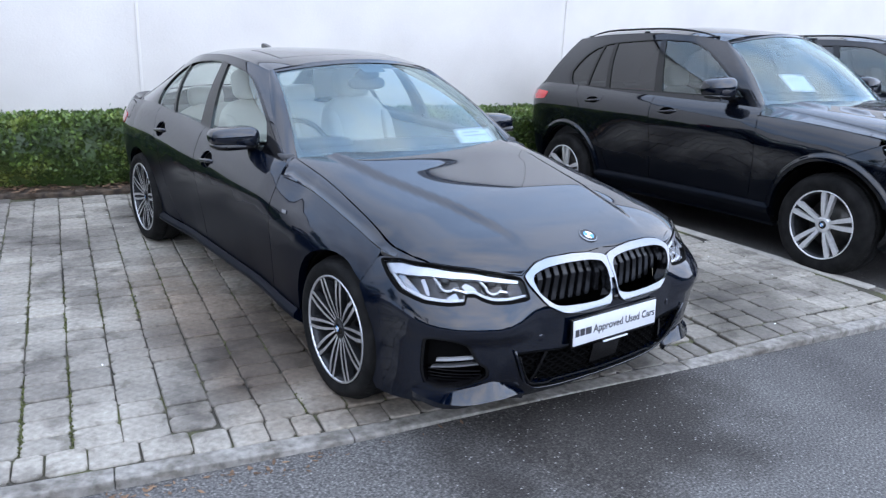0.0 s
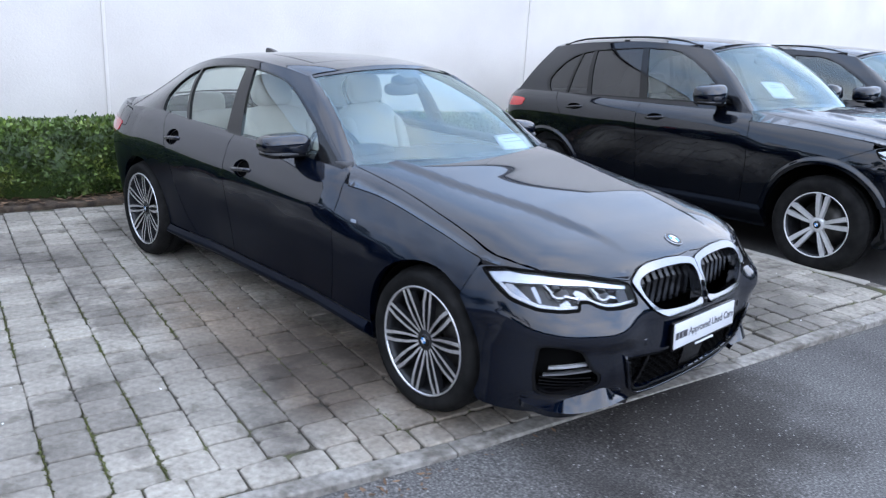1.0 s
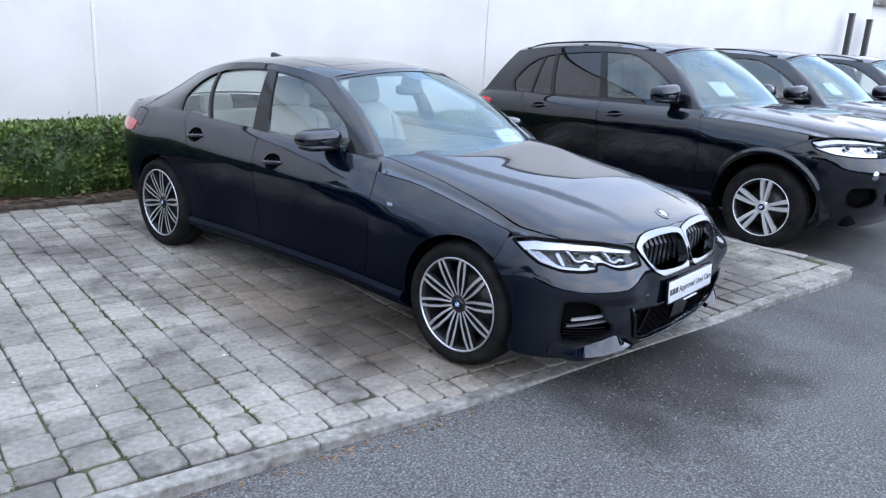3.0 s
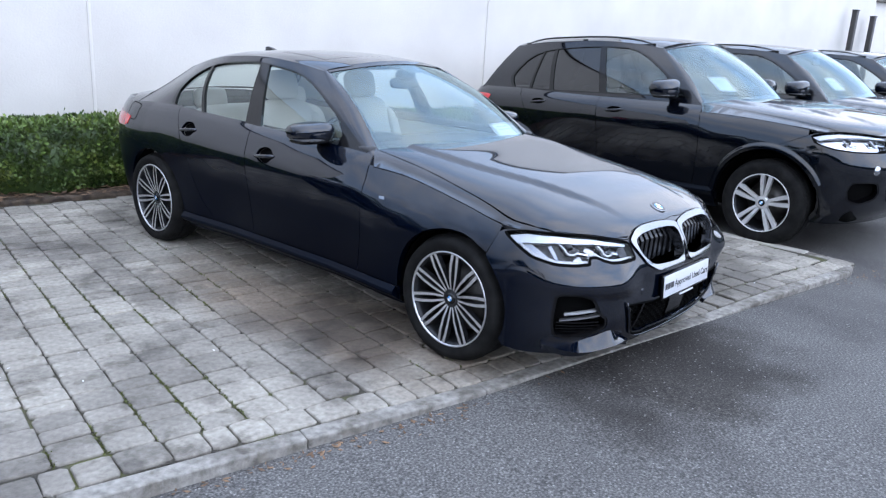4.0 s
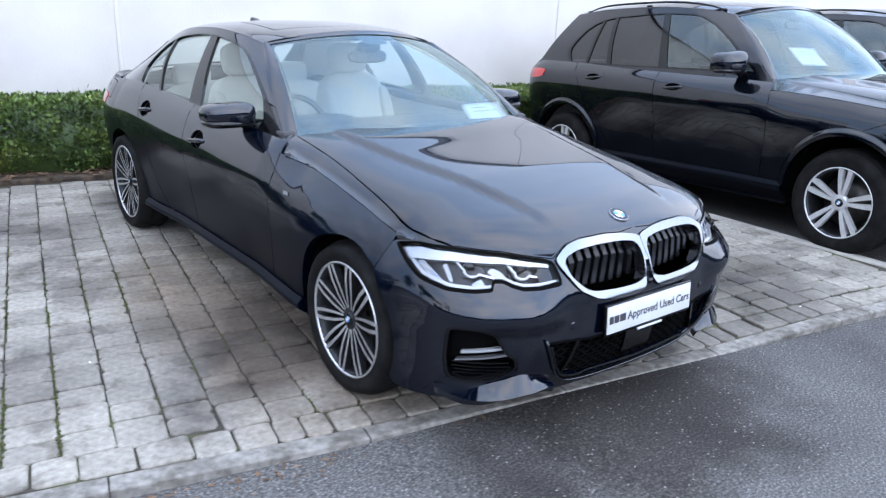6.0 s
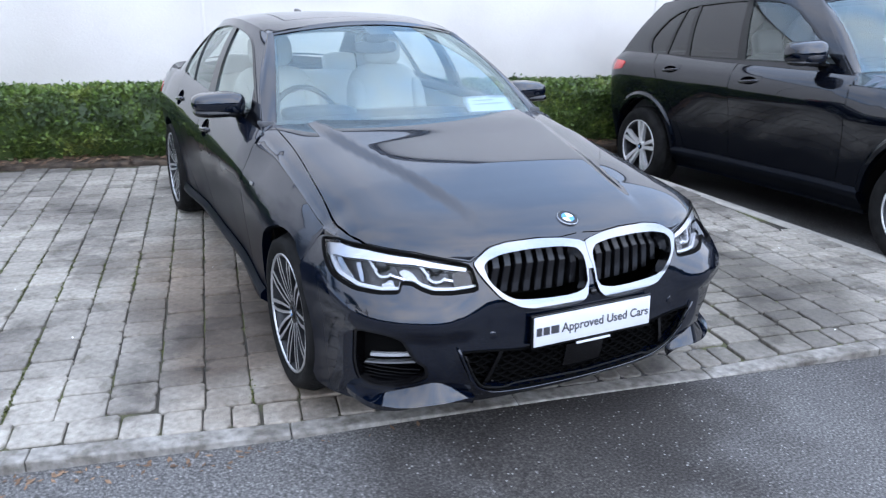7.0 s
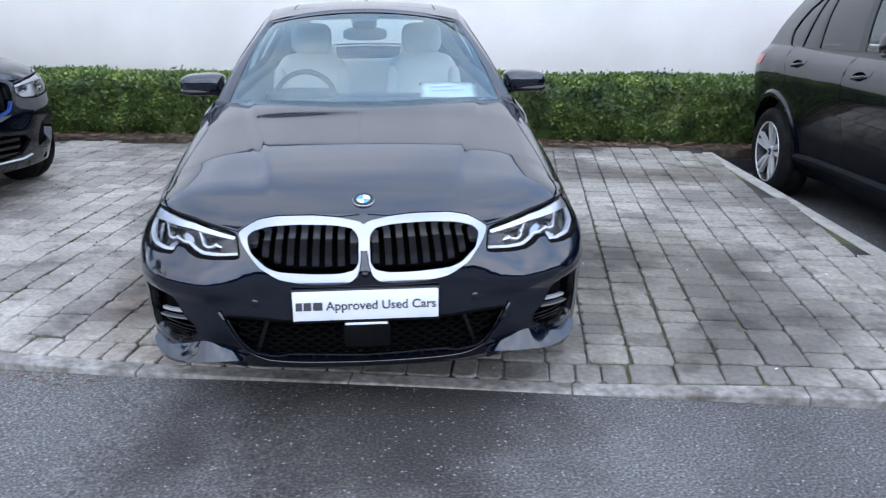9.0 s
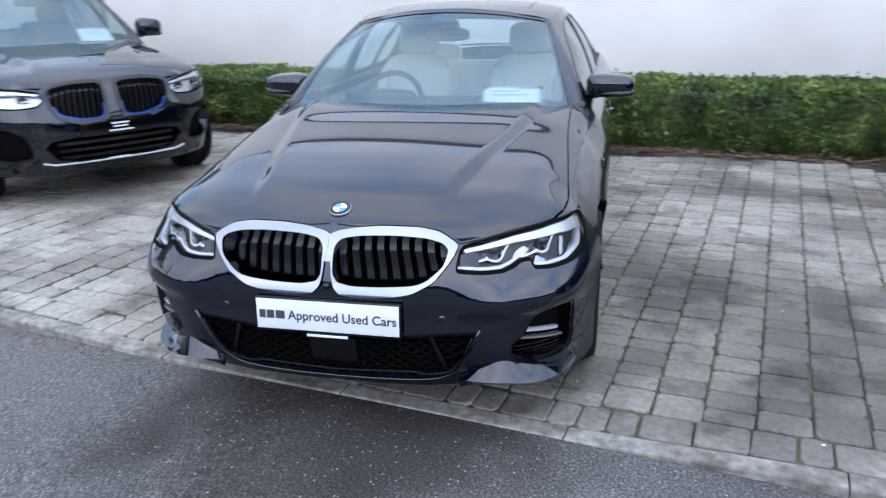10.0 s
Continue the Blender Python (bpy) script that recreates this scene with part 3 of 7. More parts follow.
SEDAN = dict(
    wide=[(-0.9, 0.912), (-0.1, 0.918), (0.3, 0.917), (0.7, 0.911), (1.4, 0.912), (2.2, 0.908), (2.85, 0.905), (3.3, 0.885)],
    nose=[(0.15, -0.70), (0.22, -0.765), (0.3, -0.80), (0.45, -0.815), (0.56, -0.81), (0.65, -0.785), (0.72, -0.745), (0.8, -0.68)],
    tail=[(0.2, 3.72), (0.35, 3.82), (0.6, 3.87), (0.8, 3.84), (1.0, 3.80)],
    shoulder=[(-0.8, 0.725), (-0.5, 0.734), (-0.28, 0.744), (0.0, 0.803), (0.4, 0.875), (0.8, 0.905), (1.5, 0.93), (2.2, 0.95), (2.7, 0.96), (3.0, 0.952), (3.4, 0.925), (3.8, 0.90)],
    inset=[(-0.06, 0.125), (-0.03, 0.088), (0.0, 0.062), (0.03, 0.0455), (0.06, 0.0315), (0.09, 0.0185), (0.115, 0.0085), (0.13, 0.0042), (0.145, 0.0020), (0.175, 0.0006), (0.21, 0.0), (0.25, 0.002), (0.3, 0.0065), (0.4, 0.0175), (0.5, 0.0285), (0.6, 0.0395), (0.7, 0.0505), (0.8, 0.0615)],
    hood=[(-0.8, 0.80), (-0.7, 0.812), (-0.64, 0.82), (-0.5, 0.845), (-0.2, 0.888), (0.2, 0.94), (0.45, 0.978), (0.6, 0.992), (0.85, 1.01)],
    rear_bow=-0.008, rear_flow=-0.3, wing_roll=0.055, tuck=0.03, corner=0.3, crease=(0.33, 0.56), brow=0.056, brow_z=0.535, yc=-0.1, yr=2.95, round_front=2.8, round_rear=2.7,
    belt_x=[(0.7, 0.775), (1.2, 0.80), (2.0, 0.80), (2.8, 0.785), (3.4, 0.70)], belt_up=0.05,
    rail_x=[(1.3, 0.555), (1.8, 0.585), (2.3, 0.575), (2.9, 0.53)],
    rail_z=[(1.3, 1.325), (1.6, 1.368), (1.9, 1.384), (2.3, 1.366), (2.6, 1.322), (2.95, 1.235)],
    roof=[(1.2, 1.384), (1.5, 1.42), (1.85, 1.437), (2.3, 1.42), (2.7, 1.375), (3.0, 1.31)],
    screen=((0, 0.47, 0.995), (0.735, 0.74, 0.955), (0, 1.25, 1.40), (0.545, 1.37, 1.335)), screen_bow=0.035,
    rear_screen=((0, 3.38, 1.065), (0.62, 3.30, 1.035), (0, 2.76, 1.362), (0.51, 2.86, 1.265)),
    wheelbase=2.851, tyre=0.325, arch=0.362, track=0.785, sill=0.19, floor=0.16,
    lamp=[(1.19, 0.722), (1.05, 0.748), (0.885, 0.753), (0.69, 0.742), (0.48, 0.712), (0.447, 0.630), (0.54, 0.626), (0.61, 0.628), (0.65, 0.638), (0.685, 0.652), (0.718, 0.652), (0.722, 0.627), (0.79, 0.621), (0.885, 0.621), (1.0, 0.641), (1.10, 0.683)],
    kidney=[(0.003, 0.738), (0.03, 0.746), (0.1, 0.757), (0.2, 0.764), (0.34, 0.762), (0.413, 0.750), (0.473, 0.713), (0.455, 0.685), (0.42, 0.648), (0.368, 0.598), (0.303, 0.563), (0.2, 0.549), (0.1, 0.547), (0.05, 0.553), (0.026, 0.572), (0.016, 0.61), (0.012, 0.655), (0.003, 0.690)],
    kidney_hole=[(0.023, 0.64), (0.023, 0.698), (0.045, 0.722), (0.12, 0.732), (0.25, 0.735), (0.36, 0.729), (0.418, 0.714), (0.432, 0.696), (0.409, 0.652), (0.349, 0.608), (0.305, 0.590), (0.19, 0.583), (0.09, 0.582), (0.04, 0.592), (0.024, 0.615)],
    intake=[(0.0, 0.40), (0.30, 0.40), (0.50, 0.418), (0.508, 0.40), (0.467, 0.31), (0.425, 0.262), (0.37, 0.243), (0.3, 0.234), (0.0, 0.222)],
    fog=[(0.882, 0.484), (0.85, 0.500), (0.765, 0.500), (0.70, 0.477), (0.663, 0.404), (0.622, 0.376), (0.616, 0.326), (0.715, 0.272), (0.81, 0.262), (0.872, 0.285), (0.89, 0.365)],
    hood_rim=[(0.0, -0.70), (0.2, -0.69), (0.34, -0.682), (0.45, -0.672), (0.60, -0.575), (0.70, -0.49), (0.77, -0.41), (0.778, -0.3), (0.765, -0.13), (0.748, 0.1), (0.737, 0.24), (0.727, 0.45), (0.724, 0.71), (0.6, 0.625), (0.38, 0.53), (0.0, 0.49)],
    door_front=[(0.665, 0.94), (0.635, 0.80), (0.632, 0.70), (0.655, 0.50), (0.70, 0.30)], door_split=[(1.735, 1.0), (1.70, 0.85), (1.68, 0.7), (1.685, 0.45), (1.70, 0.30)],
    door_rear=[(2.60, 1.02), (2.50, 0.90), (2.40, 0.76), (2.34, 0.62), (2.29, 0.50), (2.20, 0.36), (2.13, 0.30)],
    handles=((1.50, 0.833), (2.37, 0.885)), seam=(0.41, 0.62),
    windows=[(0.012, -0.035), (0.13, -0.045), (0.27, -0.05), (0.46, -0.045), (0.64, -0.04), (0.735, -0.02), (0.768, 0.02), (0.783, 0.14), (0.797, 0.28), (0.802, 0.42), (0.800, 0.54), (0.79, 0.64), (0.768, 0.73), (0.735, 0.80), (0.68, 0.85), (0.60, 0.882), (0.50, 0.905), (0.40, 0.91), (0.30, 0.898), (0.22, 0.886), (0.165, 0.868), (0.125, 0.835), (0.095, 0.78), (0.068, 0.68), (0.048, 0.56), (0.03, 0.40), (0.02, 0.20)],
    pillars=((0.362, 0.424, 0.318, 0.376), (0.608, 0.622, 0.722, 0.736)), mirror=(0.90, 1.05, 1.015),
)

SUV = dict(
    wide=[(-0.9, 0.955), (-0.1, 0.962), (0.6, 0.962), (1.4, 0.967), (2.2, 0.967), (2.9, 0.965), (3.5, 0.945)],
    nose=[(0.2, -0.70), (0.3, -0.80), (0.45, -0.86), (0.6, -0.875), (0.75, -0.85), (0.88, -0.80), (1.0, -0.72)],
    tail=[(0.3, 3.70), (0.5, 3.78), (0.7, 3.82), (0.95, 3.80), (1.2, 3.75)],
    shoulder=[(-0.8, 0.885), (-0.5, 0.90), (-0.28, 0.93), (0.0, 0.965), (0.4, 1.0), (0.8, 1.02), (1.5, 1.045), (2.2, 1.065), (2.9, 1.09), (3.6, 1.10)],
    inset=[(-0.06, 0.125), (-0.03, 0.083), (0.0, 0.05), (0.02, 0.033), (0.045, 0.018), (0.08, 0.007), (0.12, 0.0015), (0.16, 0.0), (0.21, 0.003), (0.3, 0.0125), (0.4, 0.0235), (0.5, 0.0345), (0.6, 0.0455), (0.7, 0.0565), (0.8, 0.0675), (0.9, 0.0785)],
    hood=[(-0.9, 0.95), (-0.76, 0.97), (-0.6, 1.0), (-0.2, 1.045), (0.2, 1.085), (0.6, 1.12), (0.85, 1.14)],
    tuck=0.03, wing_roll=0.04, crease=(0.36, 0.6), brow=0.02, brow_z=0.65, yc=-0.1, yr=3.1, round_front=2.7, round_rear=3.6,
    belt_x=[(0.7, 0.83), (1.2, 0.855), (2.0, 0.86), (2.8, 0.85), (3.7, 0.80)], belt_up=0.05,
    rail_x=[(1.2, 0.61), (1.8, 0.655), (2.5, 0.65), (3.5, 0.60)],
    rail_z=[(1.2, 1.575), (1.6, 1.635), (2.1, 1.662), (2.7, 1.652), (3.1, 1.618), (3.4, 1.575)],
    roof=[(1.1, 1.65), (1.5, 1.703), (2.0, 1.733), (2.7, 1.722), (3.2, 1.685), (3.6, 1.63)],
    screen=((0, 0.50, 1.12), (0.79, 0.74, 1.075), (0, 1.18, 1.655), (0.60, 1.30, 1.58)), screen_bow=0.04,
    rear_screen=((0, 3.62, 1.16), (0.74, 3.48, 1.14), (0, 3.24, 1.685), (0.60, 3.15, 1.615)),
    wheelbase=2.933, tyre=0.368, arch=0.43, track=0.835, sill=0.26, floor=0.24,
    lamp=[(1.19, 0.885), (1.08, 0.908), (0.966, 0.920), (0.78, 0.912), (0.5, 0.88), (0.47, 0.80), (0.52, 0.765), (0.66, 0.76), (0.85, 0.765), (0.993, 0.78), (1.11, 0.81), (1.16, 0.835)],
    kidney=[(0.03, 0.885), (0.1, 0.90), (0.25, 0.90), (0.37, 0.885), (0.41, 0.86), (0.39, 0.78), (0.33, 0.68), (0.22, 0.645), (0.1, 0.645), (0.04, 0.67)],
    intake=[(0.0, 0.52), (0.30, 0.52), (0.48, 0.50), (0.52, 0.46), (0.45, 0.37), (0.3, 0.34), (0.0, 0.33)],
    fog=[(0.86, 0.53), (0.74, 0.535), (0.64, 0.53), (0.60, 0.45), (0.62, 0.38), (0.74, 0.335), (0.86, 0.37), (0.895, 0.455)],
    hood_rim=[(0.0, -0.77), (0.2, -0.76), (0.34, -0.75), (0.48, -0.72), (0.62, -0.65), (0.73, -0.55), (0.80, -0.45), (0.82, -0.3), (0.82, -0.1), (0.81, 0.1), (0.80, 0.3), (0.79, 0.5), (0.785, 0.70), (0.6, 0.56), (0.38, 0.47), (0.0, 0.43)],
    door_front=[(0.68, 1.06), (0.64, 0.9), (0.64, 0.75), (0.66, 0.55), (0.69, 0.36)], door_split=[(1.80, 1.11), (1.77, 0.95), (1.76, 0.75), (1.77, 0.55), (1.79, 0.36)],
    door_rear=[(2.86, 1.13), (2.76, 1.0), (2.66, 0.85), (2.55, 0.75), (2.44, 0.62), (2.38, 0.5), (2.32, 0.36)],
    handles=((1.56, 0.985), (2.54, 1.02)), seam=(0.5, 0.78),
    windows=[(0.025, 0.115), (0.13, 0.095), (0.31, 0.065), (0.54, 0.035), (0.68, 0.015), (0.795, -0.015), (0.825, 0.02), (0.848, 0.13), (0.862, 0.25), (0.852, 0.42), (0.828, 0.60), (0.79, 0.72), (0.735, 0.80), (0.66, 0.845), (0.49, 0.88), (0.31, 0.90), (0.20, 0.905), (0.155, 0.875), (0.105, 0.77), (0.068, 0.58), (0.045, 0.36)],
    pillars=((0.36, 0.395, 0.335, 0.368), (0.612, 0.632, 0.660, 0.682), (0.728, 0.740, 0.735, 0.747)), mirror=(0.99, 0.98, 1.17),
)


def tuned(base, **changes):
    return {**base, **changes}


CROSSOVER = tuned(
    SUV, wide=[(y, x - 0.02) for y, x in SUV["wide"]],
    rail_z=[(y, z - 0.07) for y, z in SUV["rail_z"]], roof=[(y, z - 0.08) for y, z in SUV["roof"]],
    screen=((0, 0.50, 1.11), (0.78, 0.74, 1.07), (0, 1.20, 1.60), (0.59, 1.32, 1.535)),
    rear_screen=((0, 3.66, 1.14), (0.74, 3.54, 1.14), (0, 3.20, 1.58), (0.58, 3.14, 1.50)),
    wheelbase=2.864,
    lamp=[(1.13, 0.895), (1.0, 0.905), (0.85, 0.905), (0.66, 0.89), (0.5, 0.865), (0.47, 0.80), (0.52, 0.76), (0.66, 0.75), (0.85, 0.765), (1.0, 0.80), (1.09, 0.85)],
    fog=[(0.98, 0.60), (0.88, 0.63), (0.74, 0.62), (0.64, 0.56), (0.60, 0.45), (0.62, 0.38), (0.78, 0.36), (0.95, 0.38), (1.0, 0.48)],
    kidney=[(0.03, 0.90), (0.1, 0.925), (0.3, 0.925), (0.43, 0.905), (0.47, 0.87), (0.45, 0.76), (0.40, 0.66), (0.25, 0.615), (0.1, 0.615), (0.04, 0.65)],
)


def raised(d, body, top):
    """The same car with its body set higher over the wheels."""
    up = dict(d)
    for key in ("nose", "tail"):
        up[key] = [(z + body, y) for z, y in d[key]]
    for key in ("shoulder", "hood", "lamp", "kidney", "intake", "fog", "door_front", "door_split", "door_rear", "handles"):
        up[key] = [(p, z + body) for p, z in d[key]]
    for key in ("roof", "rail_z"):
        up[key] = [(y, z + top) for y, z in d[key]]
    for key in ("screen", "rear_screen"):
        up[key] = tuple((x, y, z + (body if i < 2 else top)) for i, (x, y, z) in enumerate(d[key]))
    up["arch"] = d["arch"] + 0.03
    up["brow_z"], up["seam"] = d["brow_z"] + body, (d["seam"][0], d["seam"][1] + body)
    up["mirror"] = (d["mirror"][0], d["mirror"][1], d["mirror"][2] + body)
    return up


TALL_SUV = raised(SUV, 0.08, 0.055)


# ---- panels ----
def inside(poly, x, y):
    hit = False
    j = len(poly) - 1
    for i in range(len(poly)):
        (xi, yi), (xj, yj) = poly[i], poly[j]
        if (yi > y) != (yj > y) and x < (xj - xi) * (y - yi) / (yj - yi) + xi:
            hit = not hit
        j = i
    return hit


def area(poly):
    return 0.5 * sum(p[0] * q[1] - q[0] * p[1] for p, q in zip(poly, poly[1:] + poly[:1]))


def grown(poly, d):
    """The outline moved outwards by d."""
    out, n, s = [], len(poly), (1 if area(poly) > 0 else -1)
    for i in range(n):
        (ax, ay), (bx, by), (cx, cy) = poly[i - 1], poly[i], poly[(i + 1) % n]
        u, v = Vector((bx - ax, by - ay)).normalized(), Vector((cx - bx, cy - by)).normalized()
        nu, nv = Vector((u.y, -u.x)) * s, Vector((v.y, -v.x)) * s
        m = (nu + nv).normalized()
        k = d / max(0.45, m.dot(nu))
        out.append((bx + m.x * k, by + m.y * k))
    return out


def rounded(poly, n=3, k=0.28):
    """Corners cut round, in the measure k of the sides that meet in them."""
    out = []
    for i in range(len(poly)):
        a, b, c = Vector(poly[i - 1]), Vector(poly[i]), Vector(poly[(i + 1) % len(poly)])
        p, q = b.lerp(a, k), b.lerp(c, k)
        for j in range(n + 1):
            t = j / n
            out.append(tuple((1 - t) ** 2 * p + 2 * t * (1 - t) * b + t * t * q))
    return out


def flipped(poly):
    return [(-a, b) for a, b in poly][::-1]


def pane(f, outline, holes=(), step=0.04, depth=0.012, off=0.0, middle=(0, 1.4, 0.6), name="panel"):
    """A skin on the surface f(u, v) inside an outline and outside its holes, with a turned-in rim."""
    us, vs = [p[0] for p in outline], [p[1] for p in outline]
    lo_u, hi_u, lo_v, hi_v = min(us) - 0.0007, max(us) + 0.0011, min(vs) - 0.0009, max(vs) + 0.0013
    nu, nv = max(1, int((hi_u - lo_u) / step)), max(1, int((hi_v - lo_v) / step))
    bm = bmesh.new()
    rows = [[bm.verts.new((lerp(lo_u, hi_u, i / nu), lerp(lo_v, hi_v, j / nv), 0)) for i in range(nu + 1)] for j in range(nv + 1)]
    for j in range(nv):
        for i in range(nu):
            bm.faces.new((rows[j][i], rows[j][i + 1], rows[j + 1][i + 1], rows[j + 1][i]))
    for poly in (outline, *holes):
        for p, q in zip(poly, poly[1:] + poly[:1]):
            d = Vector((q[0] - p[0], q[1] - p[1], 0))
            if d.length < 1e-6:
                continue
            x0, x1, y0, y1 = min(p[0], q[0]) - 1e-4, max(p[0], q[0]) + 1e-4, min(p[1], q[1]) - 1e-4, max(p[1], q[1]) + 1e-4
            near = []
            for fc in bm.faces:
                xs, ys = [v.co.x for v in fc.verts], [v.co.y for v in fc.verts]
                if min(xs) < x1 and max(xs) > x0 and min(ys) < y1 and max(ys) > y0:
                    near.append(fc)
            geom = set(near)
            for fc in near:
                geom.update(fc.verts)
                geom.update(fc.edges)
            bmesh.ops.bisect_plane(bm, geom=list(geom), dist=1e-5, plane_co=(p[0], p[1], 0), plane_no=(d.y, -d.x, 0))
    gone = []
    for fc in bm.faces:
        c = fc.calc_center_median()
        if not inside(outline, c.x, c.y) or any(inside(h, c.x, c.y) for h in holes):
            gone.append(fc)
    bmesh.ops.delete(bm, geom=gone, context="FACES")
    bm.verts.index_update()
    mid = Vector(middle)
    co, no = [], []
    for v in bm.verts:
        u, w = v.co.x, v.co.y
        p, h = Vector(f(u, w)), 0.003
        n = (Vector(f(u + h, w)) - Vector(f(u - h, w))).cross(Vector(f(u, w + h)) - Vector(f(u, w - h)))
        n = n.normalized() if n.length > 1e-12 else Vector((0, 0, 1))
        if n.dot(p - mid) < 0:
            n = -n
        co.append(p + n * off)
        no.append(n)
    faces = []
    for fc in bm.faces:
        ids = [v.index for v in fc.verts]
        a, b, c = co[ids[0]], co[ids[1]], co[ids[2]]
        g = Vector()
        for i in range(len(ids)):
            g += co[ids[i]].cross(co[ids[(i + 1) % len(ids)]])
        faces.append(ids if g.dot(no[ids[0]]) > 0 else ids[::-1])
    if depth:
        rim = {}
        for e in bm.edges:
            if len(e.link_faces) != 1:
                continue
            fc = e.link_faces[0]
            i, j = e.verts[0].index, e.verts[1].index
            out = Vector()
            cen = Vector()
            for v in fc.verts:
                cen += co[v.index]
            cen /= len(fc.verts)
            d = (co[j] - co[i]).normalized()
            out = d.cross(no[i])
            if out.dot((co[i] + co[j]) / 2 - cen) < 0:
                out = -out
            for k in (i, j):
                rim.setdefault(k, [Vector(), None])[0] += out
            faces.append((i, j, out))
        for k in rim:
            rim[k][1] = len(co)
            o = rim[k][0].normalized()
            co += [co[k], co[k] - no[k] * depth]
            no += [o, o]
        done = []
        for fc in faces:
            if len(fc) == 3 and isinstance(fc[2], Vector):
                i, j, out = fc
                a, b = rim[i][1], rim[j][1]
                q = [a, b, b + 1, a + 1]
                g = (co[q[1]] - co[q[0]]).cross(co[q[2]] - co[q[1]])
                done.append(q if g.dot(out) > 0 else q[::-1])
            else:
                done.append(fc)
        faces = done
    bm.free()
    return skin(name, co, no, faces)


def skin(name, co, no, faces):
    me = bpy.data.meshes.new(name)
    me.from_pydata([tuple(c) for c in co], [], faces)
    me.polygons.foreach_set("use_smooth", [True] * len(me.polygons))
    me.normals_split_custom_set_from_vertices([tuple(n) for n in no])
    me["outward"] = [c for n in no for c in n]
    me.update()
    return me


def mirrored(me):
    """The same mesh on the other side of the car."""
    flat = list(me["outward"])
    no = [(-flat[k], flat[k + 1], flat[k + 2]) for k in range(0, len(flat), 3)]
    co = [(-v.co.x, v.co.y, v.co.z) for v in me.vertices]
    out = skin(me.name, co, no, [tuple(p.vertices)[::-1] for p in me.polygons])
    return out


def twice(name, me, mat, parent, label=""):
    """The part and its mirror image."""
    other = mirrored(me)
    return part(name, me, mat, parent, label), part(name, other, mat, parent, label)


def flip_bm(bm):
    out = bm.copy()
    bmesh.ops.transform(out, matrix=Matrix.Diagonal((-1, 1, 1, 1)), verts=out.verts)
    bmesh.ops.reverse_faces(out, faces=out.faces)
    return out


